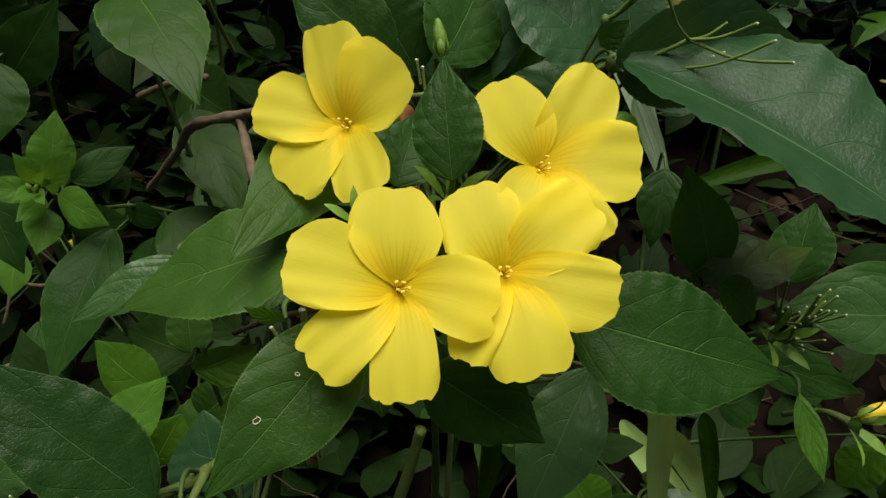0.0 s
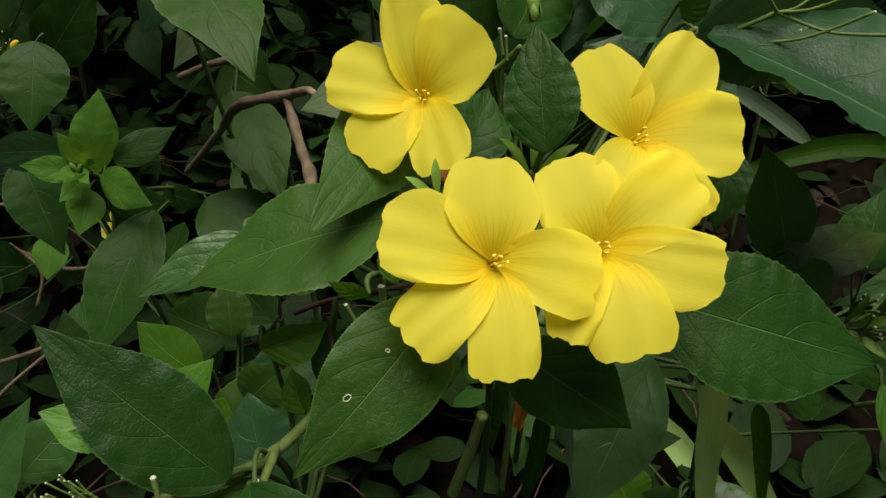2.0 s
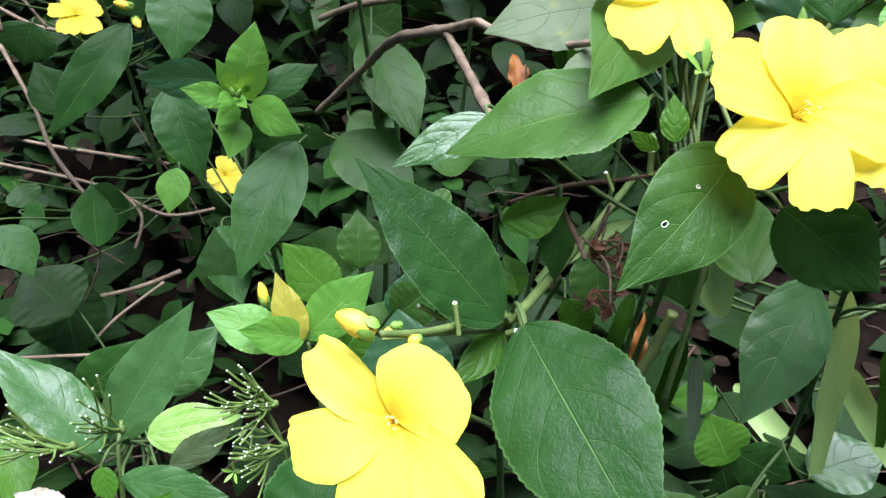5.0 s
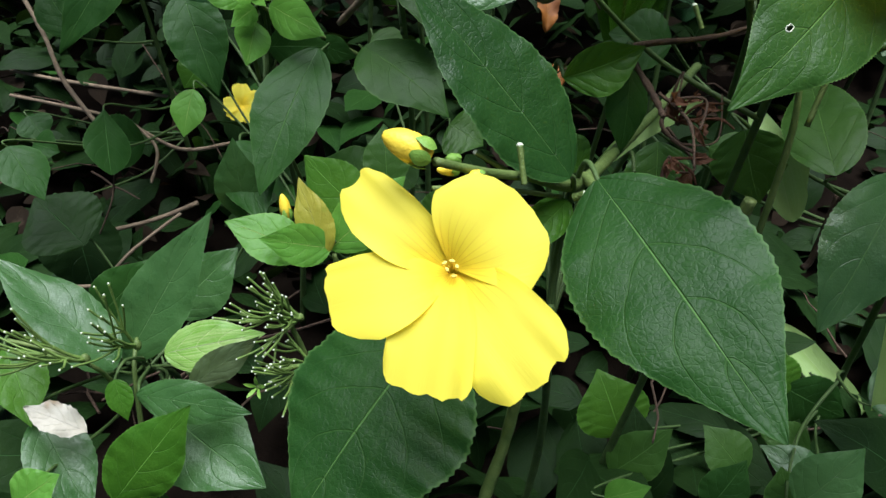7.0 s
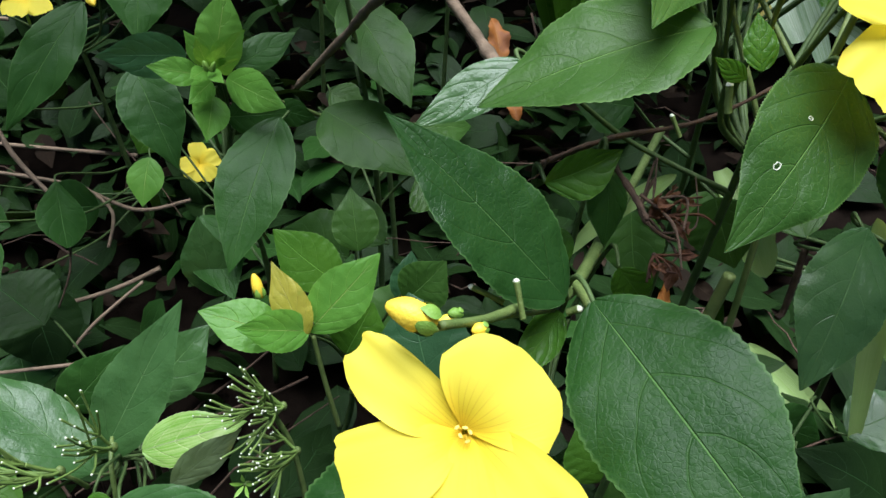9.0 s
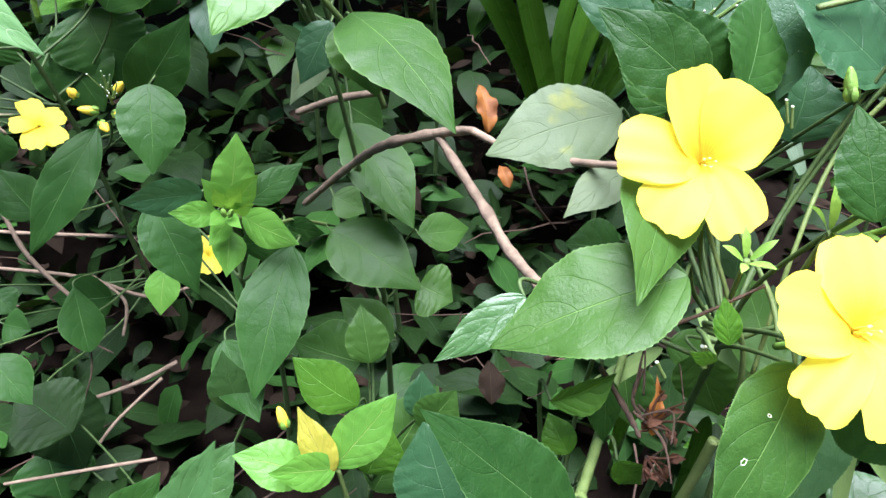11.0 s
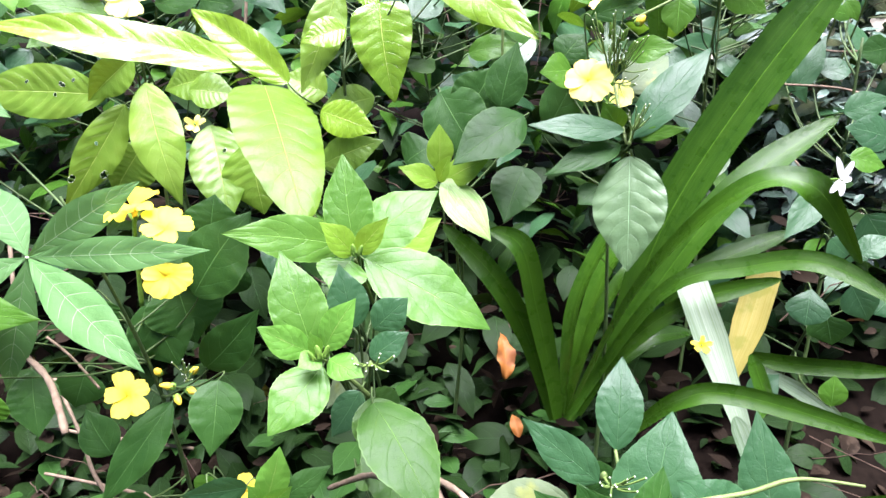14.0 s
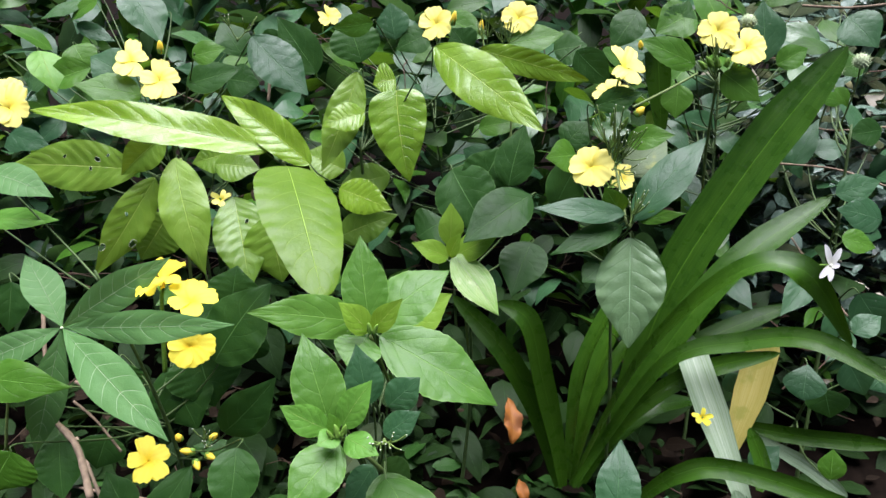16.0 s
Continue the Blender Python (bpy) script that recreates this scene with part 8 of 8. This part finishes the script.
strap(p_front_strap, "pale_strap", [(0.0390, 0.2367, 0.3063), (0.0367, 0.2464, 0.3200), (0.0320, 0.2526, 0.3291)], 0.0089, (-0.321, -0.820, 0.473))
strap(p_front_strap, "strap", [(0.0040, 0.3157, 0.1438), (0.0098, 0.3105, 0.2051), (0.0174, 0.3209, 0.2364)], 0.0123, (-0.703, -0.697, 0.141))
strap(p_front_strap, "pale_strap", [(-0.0607, 0.2021, 0.3341), (-0.0479, 0.2020, 0.3503), (-0.0245, 0.2035, 0.3679)], 0.0076, (-0.575, -0.514, 0.637))
strap(p_front_strap, "pale_strap", [(0.0183, 0.2625, 0.3340), (0.0252, 0.2406, 0.3223), (0.0314, 0.2198, 0.3040)], 0.0165, (-0.071, -0.588, 0.805))
strap(p_front_strap, "strap", [(0.0192, 0.2402, 0.1957), (0.0243, 0.2408, 0.2314), (0.0271, 0.2435, 0.2701)], 0.0105, (-0.583, -0.807, 0.097))
strap(p_front_strap, "silver", [(0.0532, 0.2519, 0.1775), (0.0500, 0.2615, 0.2087), (0.0465, 0.2666, 0.2333)], 0.0090, (-0.199, -0.953, 0.226))
strap(p_front_strap, "strap", [(0.1550, 0.2389, 0.1938), (0.1463, 0.2450, 0.2374), (0.1397, 0.2509, 0.2632)], 0.0103, (0.010, -0.985, 0.172))
strap(p_front_strap, "silver", [(0.1714, 0.4517, 0.2885), (0.1591, 0.4740, 0.3204), (0.1489, 0.4914, 0.3452)], 0.0171, (0.088, -0.799, 0.595))
strap(p_front_strap, "strap", [(0.1824, 0.5143, 0.3256), (0.1873, 0.5273, 0.3442), (0.1766, 0.5483, 0.3742)], 0.0148, (-0.365, -0.783, 0.504))
strap(p_front_strap, "strap", [(0.1520, 0.3887, 0.3206), (0.2306, 0.4007, 0.3378), (0.3050, 0.3957, 0.3306)], 0.0148, (0.012, -0.895, 0.445))
dry_tuft(p_low, (-0.0457, 0.1555, 0.3824), (0.2, -0.4, 0.5), 9, 0.017, 31)
dry_tuft(p_low, (-0.0484, 0.1465, 0.3751), (0.3, -0.5, 0.1), 6, 0.013, 32)
spent_calyx(p_front, (0.0020, 0.1654, 0.4514), (0.1, -0.3, 0.9), 0.0160)
spent_calyx(p_front, (-0.0241, 0.1612, 0.4466), (-0.1, -0.4, 0.9), 0.0120)
spent_calyx(p_right, (0.1293, 0.1997, 0.3645), (0.2, -0.7, 0.5), 0.0200)
spent_calyx(p_right, (0.1482, 0.1668, 0.3524), (0.4, -0.7, 0.3), 0.0190)
spent_calyx(p_lowleft, (-0.1993, 0.1637, 0.2388), (0, -0.7, 0.6), 0.0080)
spent_calyx(p_greyleaf, (0.0334, 0.6269, 0.5945), (0, -0.6, 0.7), 0.0100)
cut_stub(p_low, (-0.0922, 0.1013, 0.3930), (-0.0937, 0.1054, 0.4007), 0.00079)
cut_stub(p_low, (-0.0962, 0.1080, 0.3922), (-0.1036, 0.1089, 0.3963), 0.00079)
cut_stub(p_low, (-0.0779, 0.1202, 0.3774), (-0.0753, 0.1195, 0.3791), 0.00117)
cut_stub(p_front, (-0.0056, 0.1915, 0.4749), (-0.0067, 0.1938, 0.4815), 0.00050)
cut_stub(p_front, (-0.0045, 0.1906, 0.4735), (-0.0050, 0.1925, 0.4798), 0.00050)
cut_stub(p_low, (-0.0389, 0.1439, 0.4234), (-0.0388, 0.1467, 0.4308), 0.00099)
cut_stub(p_low, (-0.0388, 0.1430, 0.4220), (-0.0392, 0.1452, 0.4286), 0.00099)
cut_stub(p_front, (-0.0475, 0.1482, 0.4130), (-0.0502, 0.1496, 0.4185), 0.00066)
palm_leaf(p_cass, (-0.4686, 0.4920, 0.4918), [((-0.2994, 0.4747, 0.5107), (-0.136, -0.913, 0.385), 0.0300), ((-0.3440, 0.4167, 0.4309), (0.022, -0.607, 0.794), 0.0393), ((-0.3719, 0.5238, 0.5509), (0.231, -0.963, 0.140), 0.0329), ((-0.5177, 0.5319, 0.5449), (0.394, -0.523, 0.756), 0.0339), ((-0.5033, 0.4616, 0.3719), (0.401, -0.909, 0.114), 0.0329), ((-0.5394, 0.4558, 0.4696), (0.296, -0.848, 0.441), 0.0278)])
star_flower(p_jasmine, (0.2046, 0.5238, 0.5600), [(0.1988, 0.5264, 0.5779), (0.2117, 0.5261, 0.5748), (0.2106, 0.5206, 0.5616), (0.2029, 0.5149, 0.5494), (0.1943, 0.5154, 0.5520)])
seed_head(p_jasmine, (0.2126, 0.8393, 0.7345), 0.0113)
seed_head(p_jasmine, (0.3727, 0.8853, 0.6849), 0.0127)
seed_head(p_jasmine, (0.3294, 0.8569, 0.6767), 0.0124)
fallen_leaf((-0.0447, 0.7420, 0.1902), (-0.0530, 0.7953, 0.2285), (0.3, -0.7, 0.6), 0.0260, ORANGE, "orange dead leaf caught in the undergrowth")
fallen_leaf((-0.0293, 0.6631, 0.1601), (-0.0378, 0.6899, 0.1745), (0.1, -0.7, 0.6), 0.0160, ORANGE, "small rusty dead leaf low beside the strap lily")
fallen_leaf((-0.3958, 0.8029, 0.1150), (-0.4183, 0.7788, 0.1120), (0.1, -0.5, 0.8), 0.024, LEAF["yellow"], "fallen yellow leaf lying in a dark gap")
fallen_leaf((0.0192, 0.2907, 0.1939), (0.0228, 0.3071, 0.2339), (-0.106, -0.917, 0.386), 0.0104, ORANGE, "rusty dead strap leaf standing in the undergrowth")
fallen_flower((0.1431, 0.5840, 0.3585), (-0.12, -0.70, 0.70), 0.0095, PETAL, "small crumpled yellow flower fallen on a silvery strap leaf")
fallen_flower((-0.3834, 0.6756, 0.5566), (0.2, -0.7, 0.6), 0.0115, PALE, "faded cream flower fallen on a quilted green leaf")
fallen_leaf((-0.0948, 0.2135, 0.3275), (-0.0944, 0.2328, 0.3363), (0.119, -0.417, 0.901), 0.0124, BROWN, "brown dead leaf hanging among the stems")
fallen_leaf((-0.2700, 0.1404, 0.2290), (-0.2987, 0.1449, 0.2373), (0.218, -0.307, 0.926), 0.0137, WITHERED, "whitish withered leaf lying on green leaves")

# Upper leaves of the three shrubs at the back, closing the view behind their flowers.
back = random.Random(77)
for i in range(72):
    x, y = back.uniform(-0.85, 0.42), back.uniform(0.93, 1.12)
    q = p_backleft if x < -0.4 else p_backmid if x < 0.05 else p_backright
    base = Vector((x, y, 0.52 + 0.28 * (y - 0.93) + 0.20 * back.random()))
    turn, drop = back.uniform(0, 6.283), back.uniform(-0.7, 0.25)
    tip = base + back.uniform(0.05, 0.085) * Vector((math.cos(turn), 0.6 * math.sin(turn), drop)).normalized()
    leaf(q, back.choice(("blue", "flax", "flax", "mid", "blue", "sheen")), base, tip, (back.gauss(0, 0.25), -0.75, 0.65 + back.gauss(0, 0.2)), back.uniform(0.026, 0.044), back.choice(("ovate", "elliptic")), curl=back.uniform(0.02, 0.08), fold=back.uniform(0.06, 0.22), nu=18, nv=6)

for q in [ob for ob in scene.objects if ob.name in JOINTS and ob.parent is None]:
    wood(q)


# ---- undergrowth ----
def canopy(x, y):
    """Height below which the filling leaves stay: low near the path, higher towards the back."""
    near = 0.12 if y < 0.22 else 0.12 - 0.05 * min(1, (y - 0.22) / 0.12)
    near -= 0.10 * max(0.0, min(1, (x + 0.02) / 0.06))
    far = 0.085 + 0.125 * max(0.0, min(1, (y - 0.55) / 0.2)) + 0.40 * max(0.0, min(1, (y - 0.82) / 0.25)) + 0.5 * max(0.0, min(1, (y - 1.15) / 0.6))
    h = max(near if y < 0.36 else 0, far)
    if x > 0.14 and y > 0.3:
        h -= 0.06 * min(1, (x - 0.14) / 0.1) * (1 if y < 1.0 else 0)
    if x > 0.17 and 0.40 < y < 0.84:
        h = 0.03
    return max(h, 0.05)


def clearing(x, y):
    """Share of the filling leaves missing: bare soil beside the strap lily, and thin growth under the shoots at the other side."""
    if x > 0.16 and 0.38 < y < 0.88:
        return 0.6
    return 0.3 if -0.5 < x < -0.17 and 0.22 < y < 0.62 else 0.0


def leaf_mass(name, label, materials, count, box, size, seed, low=0.25, steep=0.5, anywhere=False):
    """Many small folded leaves on short stalks, one mesh for each colour."""
    r = random.Random(seed)
    for which, mat in enumerate(materials):
        vs, fs, uv = [], [], []
        for _ in range(count // len(materials)):
            x, y = r.uniform(box[0], box[1]), r.uniform(box[2], box[3])
            if noise.noise(Vector((x * 1.7, y * 1.7, 5))) + 1.95 - abs(x) * 0.85 - max(0, y - 1.6) * 1.5 < 0:
                continue
            if not anywhere and r.random() < clearing(x, y):
                continue
            g = ground_height(x, y)
            top = max(canopy(x, y), g + 0.015)
            z = g + (top - g) * (low + (1 - low) * r.random() ** 0.6)
            L = r.uniform(*size) * (1 if y < 1.2 else 1.5)
            bv, bf, bu = blade(L, L * r.uniform(0.42, 0.62), r.choice(("ovate", "elliptic")), r.uniform(0.02, 0.12), r.uniform(0.05, 0.3), 0.02, 0, 0, 7, 7, 4, r)
            yaw, pit, rol = r.uniform(0, 6.283), r.gauss(-0.25, steep), r.gauss(0, 0.4)
            m = Matrix.Translation((x, y, z)) @ Matrix.Rotation(yaw, 4, "Z") @ Matrix.Rotation(pit, 4, "X") @ Matrix.Rotation(rol, 4, "Y")
            o = len(vs)
            vs += [tuple(m @ Vector(p)) for p in bv]
            fs += [tuple(i + o for i in f) for f in bf]
            uv += bu
        ob = new(name, link(name, vs, fs, uv, mat))
        WORLD[ob.name] = Matrix()
        tagged(ob, label, "foliage", kind="stuff")


# These leaves carry the undergrowth's shade in their colour.
leaf_mass("undergrowth", "dense green leaves filling the undergrowth, shade put into their colour", (LEAF["shade"],), 3200, (-1.2, 1.1, -0.15, 1.1), (0.045, 0.09), 11, 0.0)
leaf_mass("shrub_foliage", "larger dark green leaves of the low shrubs", (LEAF["dark"],), 80, (-0.65, 0.12, 0.40, 0.72), (0.045, 0.075), 23, 0.55, 0.35)
# The first of the four hedge colours is the shade-darkened green.
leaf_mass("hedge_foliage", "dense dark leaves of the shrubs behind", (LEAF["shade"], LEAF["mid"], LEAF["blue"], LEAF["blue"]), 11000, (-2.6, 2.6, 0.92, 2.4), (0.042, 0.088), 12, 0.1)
leaf_mass("small_leaved_undergrowth", "small shiny bluish leaves of a low creeping shrub", (LEAF["small"],), 3600, (0.32, 0.95, 0.98, 1.45), (0.022, 0.048), 14, 0.1, 0.6)
leaf_mass("dead_leaves", "pale withered leaves caught in the low shrub", (WITHERED,), 90, (0.28, 0.9, 0.85, 1.35), (0.02, 0.04), 17, 0.5, 0.6)
leaf_mass("ground_litter", "dry brown leaves lying on the soil, darkened in colour for shade", (BROWN,), 560, (-0.8, 0.9, 0.4, 1.0), (0.02, 0.05), 13, 0.0, 0.25, True)
# Shade near the soil comes from the darkened leaf colour.
leaf_mass("ground_cover", "small green leaves close to the soil, coloured dark for shade", (LEAF["shade"],), 700, (-0.75, 0.5, 0.5, 0.95), (0.018, 0.04), 19, 0.0, 0.4)


def twig_tangle(name, label, count, box, seed, length):
    """Thin dead and living twigs criss-crossing low among the leaves."""
    r = random.Random(seed)
    vs, fs, uv = [], [], []
    for _ in range(count):
        x, y = r.uniform(box[0], box[1]), r.uniform(box[2], box[3])
        top = canopy(x, y)
        p = Vector((x, y, ground_height(x, y) + (top * 1.05) * r.random()))
        d = Vector((r.gauss(0, 1), r.gauss(0, 0.6), r.gauss(0.15, 0.35))).normalized()
        L, w = r.uniform(*length), r.uniform(0.0006, 0.0015)
        n = 7
        for i in range(n):
            q = p + d * L * (i / (n - 1)) + Vector((0, 0, -0.08 * L * (i / (n - 1)) ** 2)) + Vector((r.gauss(0, 0.002), r.gauss(0, 0.002), r.gauss(0, 0.002)))
            a = d.cross(Vector((0.1, 0.2, 1))).normalized()
            b = d.cross(a)
            for j in range(5):
                t = 6.2832 * j / 5
                vs.append(tuple(q + w * (1 - 0.5 * i / n) * (math.cos(t) * a + math.sin(t) * b)))
                uv.append((i / n, j / 5))
            if i:
                o = len(vs) - 10
                for j in range(5):
                    e = (j + 1) % 5
                    fs.append((o + j, o + e, o + 5 + e, o + 5 + j))
    ob = new(name, link(name, vs, fs, uv, DRY))
    WORLD[ob.name] = Matrix()
    tagged(ob, label, "twigs", kind="stuff")


twig_tangle("twigs", "thin brown twigs and dead stalks in the undergrowth", 120, (-1.0, 0.9, 0.25, 1.2), 21, (0.06, 0.22))
twig_tangle("twigs", "thin brown stems among the shrubs behind", 260, (-1.4, 1.4, 0.85, 1.9), 22, (0.08, 0.3))
